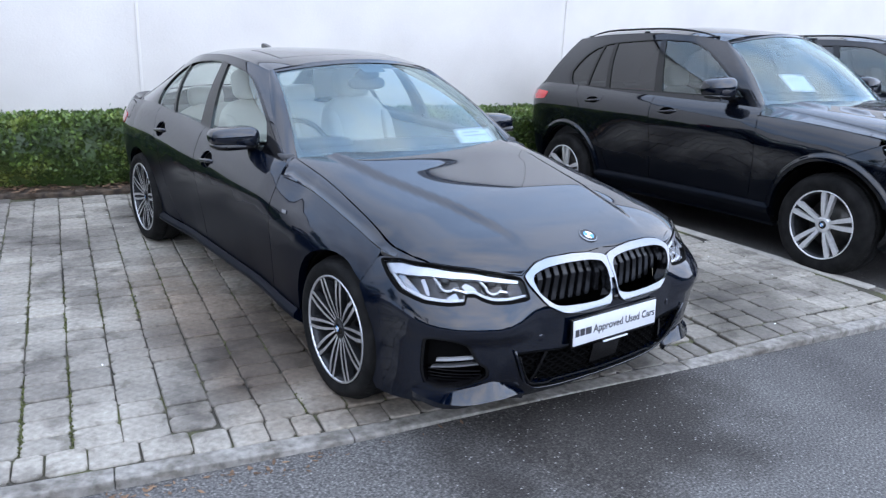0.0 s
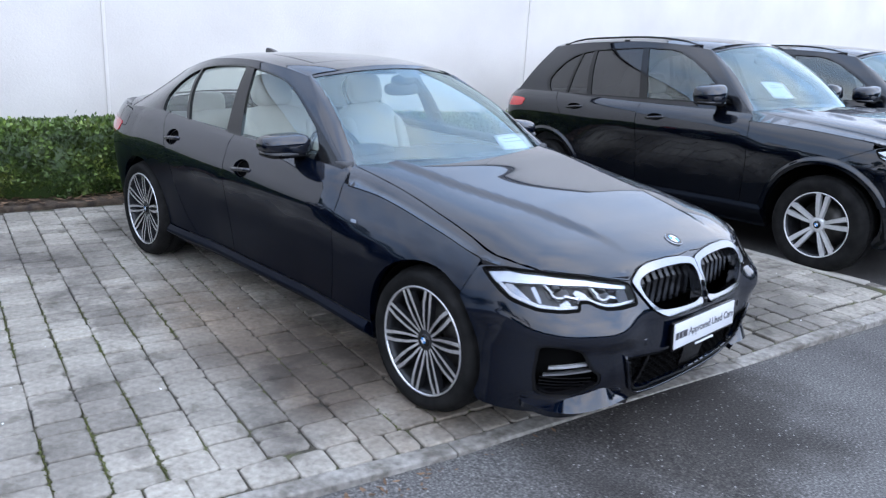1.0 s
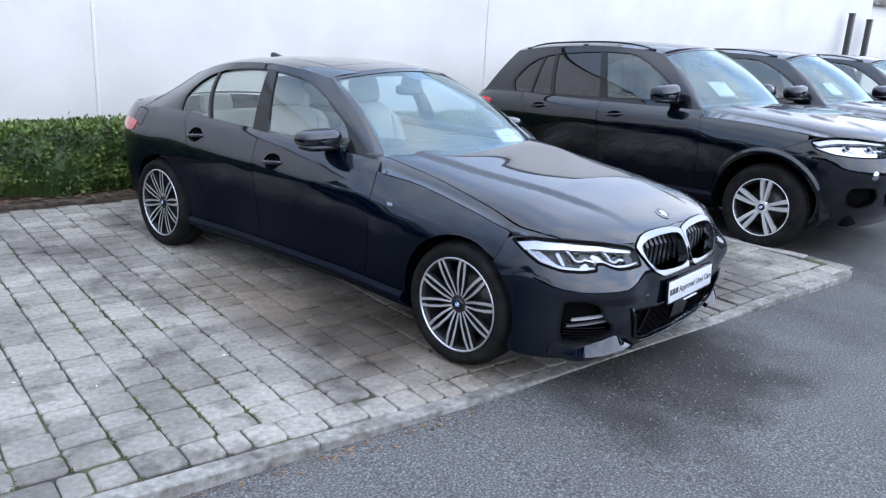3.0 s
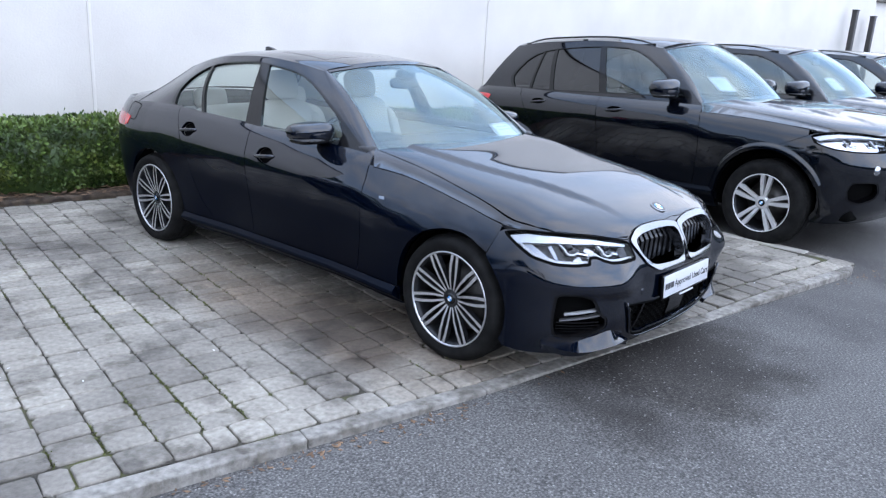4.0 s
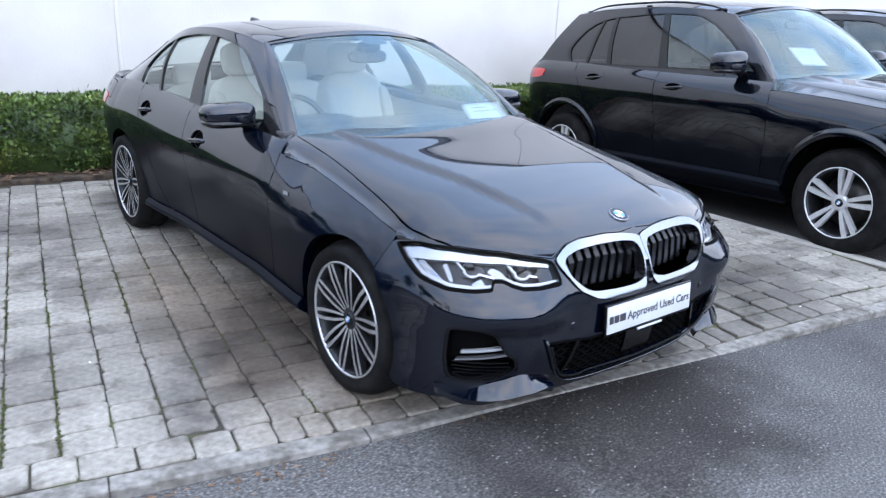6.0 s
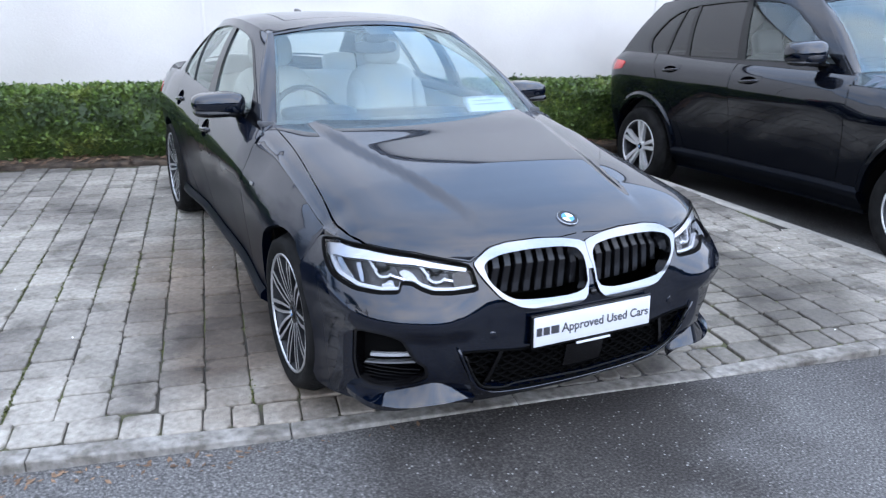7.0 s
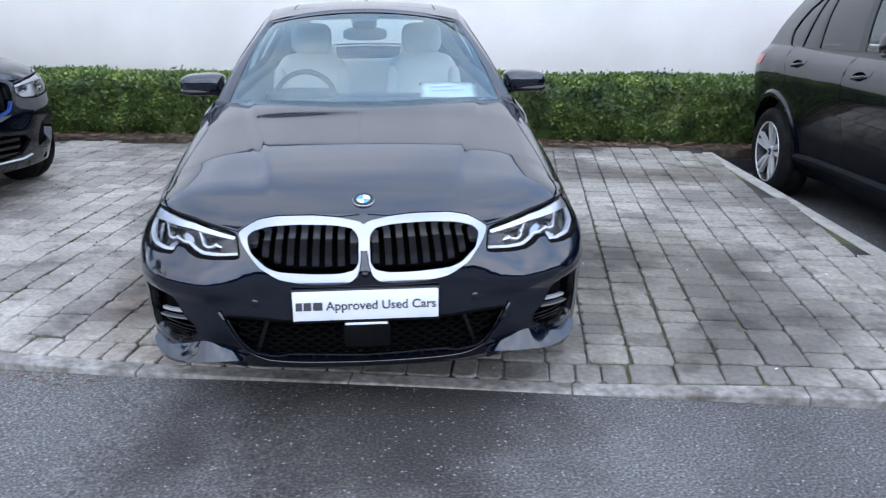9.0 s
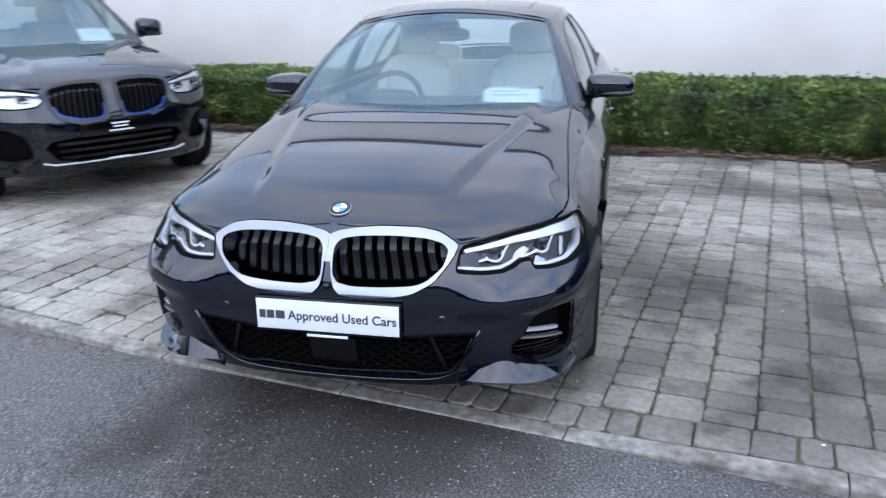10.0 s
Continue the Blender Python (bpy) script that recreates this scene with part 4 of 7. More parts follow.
# ---- wheels ----
def wheel(car, at, r, style, rim_mat, side):
    """A wheel with its axle along x; its outer face looks to +x before it is turned to its side."""
    hub = bpy.data.objects.new("wheel", None)
    scene.collection.objects.link(hub)
    hub.parent = car
    hub.matrix_basis = at if side > 0 else at @ pose(0, 0, 0, 0, 0, 180)
    rr = r * style["rim"]
    w = style["width"]
    prof = [(rr - 0.008, w / 2 - 0.012), (rr + 0.012, w / 2 - 0.004), (lerp(rr, r, 0.4), w / 2 + 0.006), (lerp(rr, r, 0.75), w / 2), (r - 0.012, w / 2 - 0.022), (r, w / 2 - 0.05),
            (r, 0.03), (r - 0.008, 0.027), (r - 0.008, 0.02), (r, 0.017), (r, -0.02), (r, -w / 2 + 0.05), (r - 0.012, -w / 2 + 0.02), (rr, -w / 2)]
    part("tyre", lathe(prof, 64), RUBBER, hub, "black rubber tyre with tread grooves")
    if ("tread", r) not in style["mesh"]:
        vs, fs = [], []
        for i in range(72):
            for x0, x1, sk in ((w / 2 - 0.055, w / 2 - 0.020, 0.02), (0.035, w / 2 - 0.060, -0.015)):
                t0, t1 = 2 * math.pi * i / 72, 2 * math.pi * (i + 0.72) / 72
                k = len(vs)
                for x, rad in ((x0, r + 0.0025), (x1, r - (0.012 if x1 > w / 2 - 0.03 else -0.0025))):
                    for t, dr in ((t0, 0), (t1, 0), (t1, -0.016), (t0, -0.016)):
                        a = t + (sk if x == x1 else 0)
                        vs.append((x, (rad + dr) * math.cos(a), (rad + dr) * math.sin(a)))
                fs += [(k, k + 1, k + 5, k + 4), (k + 1, k + 2, k + 6, k + 5), (k + 3, k, k + 4, k + 7), (k, k + 3, k + 2, k + 1), (k + 4, k + 5, k + 6, k + 7)]
        style["mesh"][("tread", r)] = raw("tread", vs, fs)
    part("tread", style["mesh"][("tread", r)], RUBBER, hub)
    barrel = lathe([(rr - 0.002, w / 2 - 0.008), (rr - 0.014, w / 2 - 0.012), (rr - 0.022, w / 2 - 0.03), (rr - 0.03, 0.0), (rr - 0.035, -w / 2 + 0.01)], 64)
    part("rim_barrel", barrel, style["barrel"], hub)
    part("rim_lip", lathe([(rr + 0.002, w / 2 - 0.012), (rr + 0.002, w / 2 - 0.003), (rr - 0.005, w / 2 - 0.003), (rr - 0.008, w / 2 - 0.012)], 64), rim_mat, hub, "bright machined rim edge")
    part("brake_disc", lathe([(0.02, -0.012), (rr * 0.74, -0.012), (rr * 0.74, -0.035), (0.02, -0.035)], 40), DISC, hub)
    n, spread = style["spokes"], style["spread"]
    x0, x1 = w / 2 - 0.035, w / 2 - 0.012
    r0, r1 = style["hub"], rr - 0.008
    if style["mesh"].get(r) is None:
        style["mesh"][r] = []
        for sgn in (-1, 1):
            vs, fs, mi = [], [], []
            for u in (0.0, 0.35, 0.7, 1.0):
                rad, ang, t = lerp(r0, r1, u), sgn * lerp(style["root"], spread, u), lerp(*style["thick"], u)
                x = lerp(x0, x1, math.sin(u * math.pi / 2)) + 0.005
                for off, back in ((-t, 0), (t, 0), (t * 1.15, 0.03), (-t * 1.15, 0.03)):
                    vs.append((x - back, rad * math.cos(ang) - off * math.sin(ang), rad * math.sin(ang) + off * math.cos(ang)))
            for q in range(3):
                for i in range(4):
                    a, b = 4 * q + i, 4 * q + (i + 1) % 4
                    fs.append((a, b, b + 4, a + 4))
                    mi.append(1 if i == 0 else 0)
            me = raw("spoke", vs, fs)
            me.materials.append(style["sides"])
            me.materials.append(rim_mat)
            me.polygons.foreach_set("material_index", mi)
            style["mesh"][r].append(me)
    for k in range(n):
        for me in style["mesh"][r]:
            part("spoke", me, rim_mat, hub, "", pose(0, 0, 0, 360 * k / n + 11))
    part("hub_plate", lathe([(0.0, x0 + 0.004), (r0 * 0.75, x0 + 0.006), (r0 + 0.006, x0 + 0.002), (r0 + 0.008, x0 - 0.02)], 40), style["centre"], hub)
    cap = lathe([(0.0, x0 + 0.013), (0.024, x0 + 0.012), (0.03, x0 + 0.005)], 32)
    part("hub_cap", cap, GLOSS_BLACK, hub)
    for q in range(4):
        bm = bmesh.new()
        vs = [bm.verts.new((x0 + 0.0145, 0, 0))] + [bm.verts.new((x0 + 0.0145, 0.014 * math.cos(t), 0.014 * math.sin(t))) for t in [math.pi / 2 * (q + i / 6) for i in range(7)]]
        for i in range(1, 7):
            bm.faces.new((vs[0], vs[i], vs[i + 1]))
        part("cap_quarter", bm, SKY_BLUE if q % 2 else BADGE_WHITE, hub)
    for k in range(5):
        a = 2 * math.pi * k / 5 + 0.5
        bolt = lathe([(0.0, x0 - 0.014), (0.007, x0 - 0.014), (0.009, x0 - 0.024)], 10)
        bmesh.ops.translate(bolt, vec=(0, 0.052 * math.cos(a), 0.052 * math.sin(a)), verts=bolt.verts)
        part("wheel_bolt", bolt, DARK, hub)
    return hub


TWIN = dict(rim=0.75, width=0.222, spokes=10, spread=0.064, root=0.20, hub=0.046, thick=(0.0050, 0.0086), barrel=GUNMETAL, sides=GUNMETAL, centre=GUNMETAL, mesh={})
STAR = dict(rim=0.67, width=0.25, spokes=5, spread=0.15, root=0.2, hub=0.052, thick=(0.0115, 0.018), barrel=GUNMETAL, sides=SILVER, centre=SILVER, mesh={})


# ---- cars ----
def bent(points, n=6):
    """(y, z) pairs, given from the top down, as a finer line."""
    g = spline(sorted((z, y) for y, z in points))
    zs = [points[0][1] + (points[-1][1] - points[0][1]) * i / n for i in range(n + 1)]
    return [(g(z), z) for z in zs]


def badge(car, f, a, z, r, name="badge"):
    """A round badge: dark ring, blue and white quarters, chrome edge."""
    p = Vector(f(a, z))
    n = (Vector(f(a + 0.01, z)) - p).cross(Vector(f(a, z + 0.01)) - p).normalized()
    if n.dot(p - Vector((0, 1.4, 0.6))) < 0:
        n = -n
    m = Matrix.Translation(p + n * 0.002) @ n.to_track_quat("X", "Z").to_matrix().to_4x4()
    ring = part(name, lathe([(r * 0.93, 0.004), (r, 0.003), (r, -0.003)], 40), CHROME, car, "round badge with blue and white quarters", m)
    part("badge_face", lathe([(0.0, 0.0035), (r * 0.93, 0.0035)], 40, True), GLOSS_BLACK, ring)
    for q in range(4):
        bm = bmesh.new()
        vs = [bm.verts.new((0.0048, 0, 0))] + [bm.verts.new((0.0048, r * 0.6 * math.cos(t), r * 0.6 * math.sin(t))) for t in [math.pi / 2 * (q + i / 8) for i in range(9)]]
        for i in range(1, 9):
            bm.faces.new((vs[0], vs[i], vs[i + 1]))
        part("badge_quarter", bm, SKY_BLUE if q % 2 else BADGE_WHITE, ring)
    return ring


def seat(car, x, y, z, hide, back=22):
    s = part("front_seat", pillow(0.25, 0.26, 0.10, 0.45, pose(0, 0, 0.10, 6)), hide, car, "leather front seat with headrest", pose(x, y, z))
    part("backrest", pillow(0.25, 0.085, 0.33, 0.5, pose(0, 0.30, 0.43, -back)), hide, s)
    for k in (-1, 1):
        part("bolster", pillow(0.05, 0.10, 0.27, 0.6, pose(0.21 * k, 0.27, 0.40, -back, 0, 0)), hide, s)
        part("headrest_post", tube([(0.06 * k, 0.40, 0.70), (0.06 * k, 0.425, 0.80)], 0.006), CHROME, s)
    part("headrest", pillow(0.135, 0.055, 0.10, 0.55, pose(0, 0.425, 0.835, -back + 6)), hide, s)
    return s


def build_car(name, d, label, style, rim_mat, paint, at, fine=True, accents=None, privacy=False, rails=False, front=True, plate_mat=None):
    S = Shape(d)
    car = thing(name, at, label, "car")
    A, side, yc = S.along, S.side, S.yc
    step = 0.04 if fine else 0.07
    wb, rt, ra = d["wheelbase"], d["tyre"], d["arch"]
    gap = 0.0025

    def Z(y):
        return S.shoulder(y)

    def arch(y0, up=True, r=ra):
        """The arch's line from front to rear over the wheel at y0, as (a, z)."""
        t0 = math.asin((d["sill"] + 0.03 - rt) / r) if d["sill"] + 0.03 < rt else 0.05
        ts = [lerp(math.pi - t0, t0, i / 22) for i in range(23)]
        return [(A(y0 + r * math.cos(t)), rt + r * math.sin(t)) for t in ts]

    # front bumper
    top_z = max(z for _, z in d["kidney"]) + 0.006
    low = d["sill"] - 0.01
    seam_y, seam_z = -d["seam"][0] + 0.06, d["seam"][1]
    end = A(-ra - 0.003)
    tip = d["lamp"][0]
    arcs = [(a, z) for a, z in arch(0.0) if a < A(0) and z < seam_z]
    right = [(0.0, top_z), (0.3, top_z), (0.47, top_z - 0.03), (0.6, top_z - 0.012)] + [(a, min(z + 0.006, Z(yc - 1.2 + a * 0.9) + 0.02)) for a, z in d["lamp"][3::-1]]
    right += [(tip[0] + 0.02, tip[1] - 0.004), (arcs[-1][0], seam_z)] + arcs[::-1]
    right += [(arcs[0][0] - 0.03, low + 0.01), (1.0, low), (0.7, low - 0.005), (0.4, low - 0.012), (0.0, low - 0.015)]
    outline = right + flipped(right)[1:-1]
    lamp, kid, intake, fog = rounded(d["lamp"], 2, 0.2), rounded(d["kidney"], 2), d["intake"], rounded(d["fog"], 2)
    whole_intake = intake + flipped(intake)[1:-1]
    holes = [lamp, flipped(lamp), grown(kid, 0.003), flipped(grown(kid, 0.003)), whole_intake, fog, flipped(fog)]
    part("front_bumper", pane(side, outline, holes, step, 0.03), paint, car)

    # kidney grille
    for sgn in (1, -1):
        k2 = kid if sgn > 0 else flipped(kid)
        hole = grown(rounded(d["kidney_hole"], 2), 0.003) if "kidney_hole" in d else grown(kid, -0.024)
        inner = hole if sgn > 0 else flipped(hole)
        kz0 = min(p[1] for p in kid)

        def ring_at(a, z):
            """The surround: its lower limb is tilted to the sky."""
            x, y, zz = side(a, z)
            return x, y - 0.012 * smooth(kz0 + 0.05, kz0, z), zz
        g = part("grille_surround", pane(ring_at, k2, [inner], 0.012 if fine else 0.03, 0.05, 0.010), GLOSS_BLACK if accents else CHROME, car, "bright chrome kidney grille surround" if not accents else "dark grille surround with blue accents")
        if accents:
            mid = lerp(min(p[1] for p in inner), max(p[1] for p in inner), 0.45)
            low_in = [(p[0], min(p[1], mid)) for p in inner]
            part("blue_edge", pane(side, [p for p in low_in], [[(p[0], p[1] + 0.012) for p in grown(inner, -0.008)]], 0.03, 0.03, 0.006), accents, g, "blue lower edge")
        part("grille_back", pane(side, grown(inner, 0.004), (), 0.05, 0.0, -0.13), DARK, g)
        if sgn > 0:
            lo_a, hi_a = min(p[0] for p in inner), max(p[0] for p in inner)
        n = 9
        for i in range(n):
            a = sgn * lerp(lo_a + 0.02, hi_a - 0.02, i / (n - 1))
            cut = [p for p in inner]
            zs = []
            for p, q in zip(cut, cut[1:] + cut[:1]):
                if (p[0] - a) * (q[0] - a) < 0:
                    zs.append(p[1] + (q[1] - p[1]) * (a - p[0]) / (q[0] - p[0]))
            if len(zs) < 2:
                continue
            z0, z1 = min(zs), max(zs)
            w = 0.0125

            def blade_of(aa, zz):
                """A slat: upright, its upper end leaning back."""
                x, y, z = side(aa, zz)
                y = side(aa, z1)[1]
                return x, y - 0.006 + 0.75 * max(0.0, zz - z1 + 0.046), z
            strip = [(a - w, z0), (a + w, z0), (a + w, z1), (a - w, z1)]
            part("grille_slat", pane(blade_of, strip, (), 0.012, 0.045, -0.012), SLAT, g)

    if not accents and "kidney_hole" in d:
        bridge_line = [(0.034, 0.747), (0.0, 0.736), (-0.034, 0.747), (-0.025, 0.715), (-0.021, 0.69), (-0.011, 0.655), (0.011, 0.655), (0.021, 0.69), (0.025, 0.715)]
        part("grille_bridge", pane(side, bridge_line, (), 0.012, 0.03, 0.0085), CHROME, car, "chrome bridge between the two grilles")

    # lower intake with its mesh
    part("intake_back", pane(side, grown(whole_intake, 0.01), (), 0.06, 0.0, -0.06), DARK, car)
    lo_z, hi_z = min(z for _, z in intake), max(z for _, z in intake)
    hexes, r = [], 0.017
    row = 0
    z = lo_z + 0.02
    bm_all = bmesh.new()
    while z < hi_z - 0.008:
        a = -0.55 + (0.026 if row % 2 else 0.0)
        while a < 0.56:
            ring = [(a + 0.0285 * math.cos(t), z + 0.0155 * math.sin(t)) for t in [math.pi / 3 * i for i in range(6)]]
            if all(inside(whole_intake, *p) for p in ring) and fine:
                inn = [(a + (p[0] - a) * 0.76, z + (p[1] - z) * 0.70) for p in ring]
                vo = [bm_all.verts.new(Vector(side(*p)) + Vector((0, 0.022, 0))) for p in ring]
                vi = [bm_all.verts.new(Vector(side(*p)) + Vector((0, 0.025, 0))) for p in inn]
                vb = [bm_all.verts.new(Vector(side(*p)) + Vector((0, 0.045, 0))) for p in inn]
                for i in range(6):
                    bm_all.faces.new((vo[i], vo[(i + 1) % 6], vi[(i + 1) % 6], vi[i]))
                    bm_all.faces.new((vi[i], vi[(i + 1) % 6], vb[(i + 1) % 6], vb[i]))
            a += 0.052
        z += 0.0165
        row += 1
    if fine:
        part("intake_mesh", bm_all, DARK, car, "black honeycomb intake mesh")
        for sgn in (1, -1):
            bar = [(sgn * 0.345, hi_z), (sgn * 0.36, hi_z), (sgn * 0.42, lo_z + 0.035), (sgn * 0.405, lo_z + 0.035)]
            part("intake_bar", pane(side, bar, (), 0.05, 0.05, -0.004), GLOSS_BLACK, car)
        part("radar_cover", pane(side, [(-0.085, 0.275), (0.085, 0.275), (0.085, 0.375), (-0.085, 0.375)], (), 0.05, 0.04, -0.012), GLOSS_BLACK, car, "square black sensor cover")
    else:
        bm_all.free()
        for k in range(3):
            z = lerp(lo_z + 0.04, hi_z - 0.04, k / 2)
            part("intake_bar", pane(side, [(-0.44, z - 0.012), (0.44, z - 0.012), (0.44, z + 0.012), (-0.44, z + 0.012)], (), 0.06, 0.04, -0.01), GLOSS_BLACK, car)
    part("intake_edge", pane(side, grown(whole_intake, 0.007), [whole_intake], 0.05, 0.02, 0.003), DARK, car)

    # fog lamp pockets, lips
    for sgn in (1, -1):
        fg = fog if sgn > 0 else flipped(fog)
        pk = part("side_intake", pane(side, grown(fg, 0.006), (), 0.05, 0.0, -0.055), DARK, car, "black side intake with a slim bright bar")
        part("intake_edge", pane(side, fg, [grown(fg, -0.012)], 0.05, 0.055, -0.004), GLOSS_BLACK, pk)
        if fine:
            b = [(0.640, 0.384), (0.638, 0.392), (0.845, 0.363), (0.848, 0.356)]
            b = b if sgn > 0 else flipped(b)
            part("light_bar", pane(side, b, (), 0.04, 0.02, -0.016), SATIN, pk, "slim bright fog lamp bar")
            b2 = [(0.672, 0.404), (0.674, 0.415), (0.828, 0.395), (0.828, 0.384)]
            part("fog_lens", pane(side, b2 if sgn > 0 else flipped(b2), (), 0.04, 0.015, -0.022), LIGHT_GUIDE, pk)
            for k in range(4):
                zz = 0.29 + 0.018 * k
                s2 = [(0.63 + 0.006 * k, zz), (0.86, zz), (0.86, zz + 0.006), (0.63 + 0.006 * k, zz + 0.006)]
                part("pocket_slat", pane(side, s2 if sgn > 0 else flipped(s2), (), 0.06, 0.02, -0.025), GLOSS_BLACK, pk)

        if fine:
            crest = spline([(0.44, 0.238), (0.52, 0.272), (0.60, 0.314), (0.66, 0.292), (0.74, 0.262), (0.82, 0.250), (0.90, 0.250), (0.93, 0.252)])

            hem = spline([(0.44, 0.234), (0.51, 0.238), (0.575, 0.238), (0.66, 0.226), (0.72, 0.221), (0.765, 0.222), (0.80, 0.226), (0.865, 0.236), (0.93, 0.246)])

            def blade_at(a, t):
                """The bumper's corner blade: it slopes outwards below the side intake, from its crest to its hem."""
                b = abs(a)
                hold = smooth(0.44, 0.60, b) * smooth(0.95, 0.80, b)
                x, y, z = side(a, crest(b))
                x2, y2, _ = side(a, 0.30)
                r, r2 = math.hypot(x, y - 0.5), math.hypot(x2, y2 - 0.5)
                k, k2 = 0.006, 0.004 + 0.026 * hold
                low = (x2 + k2 * x2 / r2, y2 + k2 * (y2 - 0.5) / r2, hem(b))
                high = (x + k * x / r - 0.012 * hold * x / r, y + k * (y - 0.5) / r - 0.012 * hold * (y - 0.5) / r, z)
                return tuple(lerp(p, q, t) for p, q in zip(high, low))
            bl = [(lerp(0.45, 0.915, i / 30), 0.0) for i in range(31)] + [(lerp(0.915, 0.45, i / 30), 1.0) for i in range(31)]
            part("corner_blade", pane(blade_at, bl if sgn > 0 else flipped(bl), (), 0.02, 0.03, 0.0), paint, pk, "glossy corner blade")
    if fine:
        for line, dr, reach, mat in (([(0.0, 0.210), (0.25, 0.216), (0.36, 0.225), (0.44, 0.266), (0.485, 0.345), (0.525, 0.44)], 0.0055, 0.525, paint),
                                ([(0.0, 0.250), (0.29, 0.262), (0.33, 0.250), (0.41, 0.262), (0.462, 0.320), (0.50, 0.41)], 0.0035, 0.50, PLASTIC)):
            run = spline(line)
            pts = [Vector(side(a, run(abs(a)))) + Vector((0, -0.008, 0)) for a in [lerp(-reach, reach, i / 80) for i in range(81)]]
            part("lip_line", tube(pts, dr, 8), mat, car, "slim lower lip line")

    if not fine and not accents:
        for sgn in (1, -1):
            p = Vector(side(sgn * 0.66, 0.705))
            part("fog_lamp", pillow(0.042, 0.03, 0.042, 0.9), REFLECTOR, car, "small round fog lamp", Matrix.Translation(p + (Vector((0, 0.8, 0.705)) - p).normalized() * 0.022))

    # headlights
    for sgn in (1, -1):
        lp = lamp if sgn > 0 else flipped(lamp)
        hl = part("headlight", pane(side, grown(lp, 0.002), (), 0.04, 0.0, -0.06), LAMP_BED if fine else REFLECTOR if rails else SATIN, car, "clear headlight with twin light guides")
        part("lamp_edge", pane(side, grown(lp, 0.002), [[(a, z + 0.004) for a, z in grown(lp, -0.0060)]], 0.04, 0.06, 0.0005), DARK, hl)
        part("lamp_lens", pane(side, grown(lp, -0.006), (), 0.03, 0.0, -0.002), LENS, hl).visible_shadow = False
        lz = [z for _, z in d["lamp"]]
        la = [a for a, _ in d["lamp"]]
        mid_z = lerp(min(lz), max(lz), 0.5)
        hi = [p for p in d["lamp"][:5]]
        drop = (0.030, 0.040, 0.032, 0.022, 0.013)
        brow = [(a - (0.014 if a > 1.1 else 0.0) + (0.012 if a < 0.5 else 0), z - 0.009) for a, z in hi]
        brow += [(a - (0.075 if a > 1.1 else 0.0) + (0.014 if a < 0.5 else 0), z - 0.006 - k) for (a, z), k in zip(hi[::-1], drop[::-1])]
        part("light_brow", pane(side, brow if sgn > 0 else flipped(brow), (), 0.03, 0.03, -0.016), SATIN, hl, "bright upper lamp brow")
        low_line = d["lamp"][5:]

        def turned(poly):
            return poly if sgn > 0 else flipped(poly)
        if fine:
            for dz, wd, mat, lab in ((0.015, 0.008, LIGHT_GUIDE, "frosted light guide"),):
                under = [(a, z + dz) for a, z in low_line] + [(a - 0.003, z + dz + wd * (1 + 0.35 * smooth(0.72, 0.95, a))) for a, z in low_line[::-1]]
                under = [(min(a, la[0] - 0.05), z) for a, z in under]
                part("light_guide", pane(side, turned(under), (), 0.03, 0.015, -0.018), mat, hl, lab)
            for facet in ([(0.905, 0.650), (1.01, 0.664), (1.075, 0.690), (1.095, 0.708), (1.045, 0.712), (0.985, 0.690)],
                          [(0.665, 0.668), (0.712, 0.668), (0.742, 0.690), (0.722, 0.702), (0.688, 0.690)],
                          [(0.870, 0.652), (0.888, 0.652), (0.925, 0.700), (0.905, 0.706)],
                          [(0.735, 0.640), (0.78, 0.636), (0.80, 0.652), (0.765, 0.668)]):
                part("chrome_facet", pane(side, turned(rounded(facet, 3, 0.25)), (), 0.02, 0.012, -0.030), CHROME, hl, "bright chrome reflector facet")
            inner = [(0.468, 0.650), (0.535, 0.646), (0.545, 0.690), (0.50, 0.696), (0.478, 0.688)]
            part("inner_panel", pane(side, turned(rounded(inner, 3, 0.25)), (), 0.02, 0.012, -0.022), GLOSS_BLACK, hl, "black inner lamp panel")
        for ca, cz, w in ((0.60, mid_z - 0.002, 0.05), (0.80, mid_z + 0.004, 0.055)) if fine else ((0.62, mid_z, 0.05), (0.86, mid_z, 0.05)):
            well = [(ca - w * 1.1, cz - 0.016), (ca + w * 0.9, cz - 0.022), (ca + w * 1.25, cz + 0.024), (ca - w * 0.7, cz + 0.020)]
            if not rails:
                part("lamp_well", pane(side, turned(rounded(well, 3, 0.25)), (), 0.03, 0.0, -0.050), GLOSS_BLACK, hl)
            p = Vector(side(sgn * ca, cz))
            inward = (Vector((0, 1.0, 0.62)) - p).normalized()
            p += inward * 0.045
            part("lamp_unit", pillow(0.024, 0.022, 0.019, 0.9), GLOSS_BLACK, hl, "dark round projector lens", Matrix.Translation(p) @ pose(0, 0, 0, 0, 0, sgn * 30 * ca))
            cup = [(ca + 0.036 * math.cos(t), cz - 0.002 + 0.020 * math.sin(t)) for t in [lerp(-2.9, 0.4, i / 10) for i in range(11)]]
            cup += [(ca + 0.029 * math.cos(t), cz - 0.002 + 0.0145 * math.sin(t)) for t in [lerp(0.4, -2.9, i / 10) for i in range(11)]]
            part("daylight_strip", pane(side, turned(cup), (), 0.02, 0.015, -0.026), LIGHT_GUIDE, hl)
            arm = [(ca + 0.034, cz - 0.004), (ca + w * 1.3, cz + 0.024), (ca + w * 1.3 - 0.012, cz + 0.024), (ca + 0.026, cz - 0.002)]
            part("daylight_strip", pane(side, turned(arm), (), 0.03, 0.015, -0.024), LIGHT_GUIDE, hl)
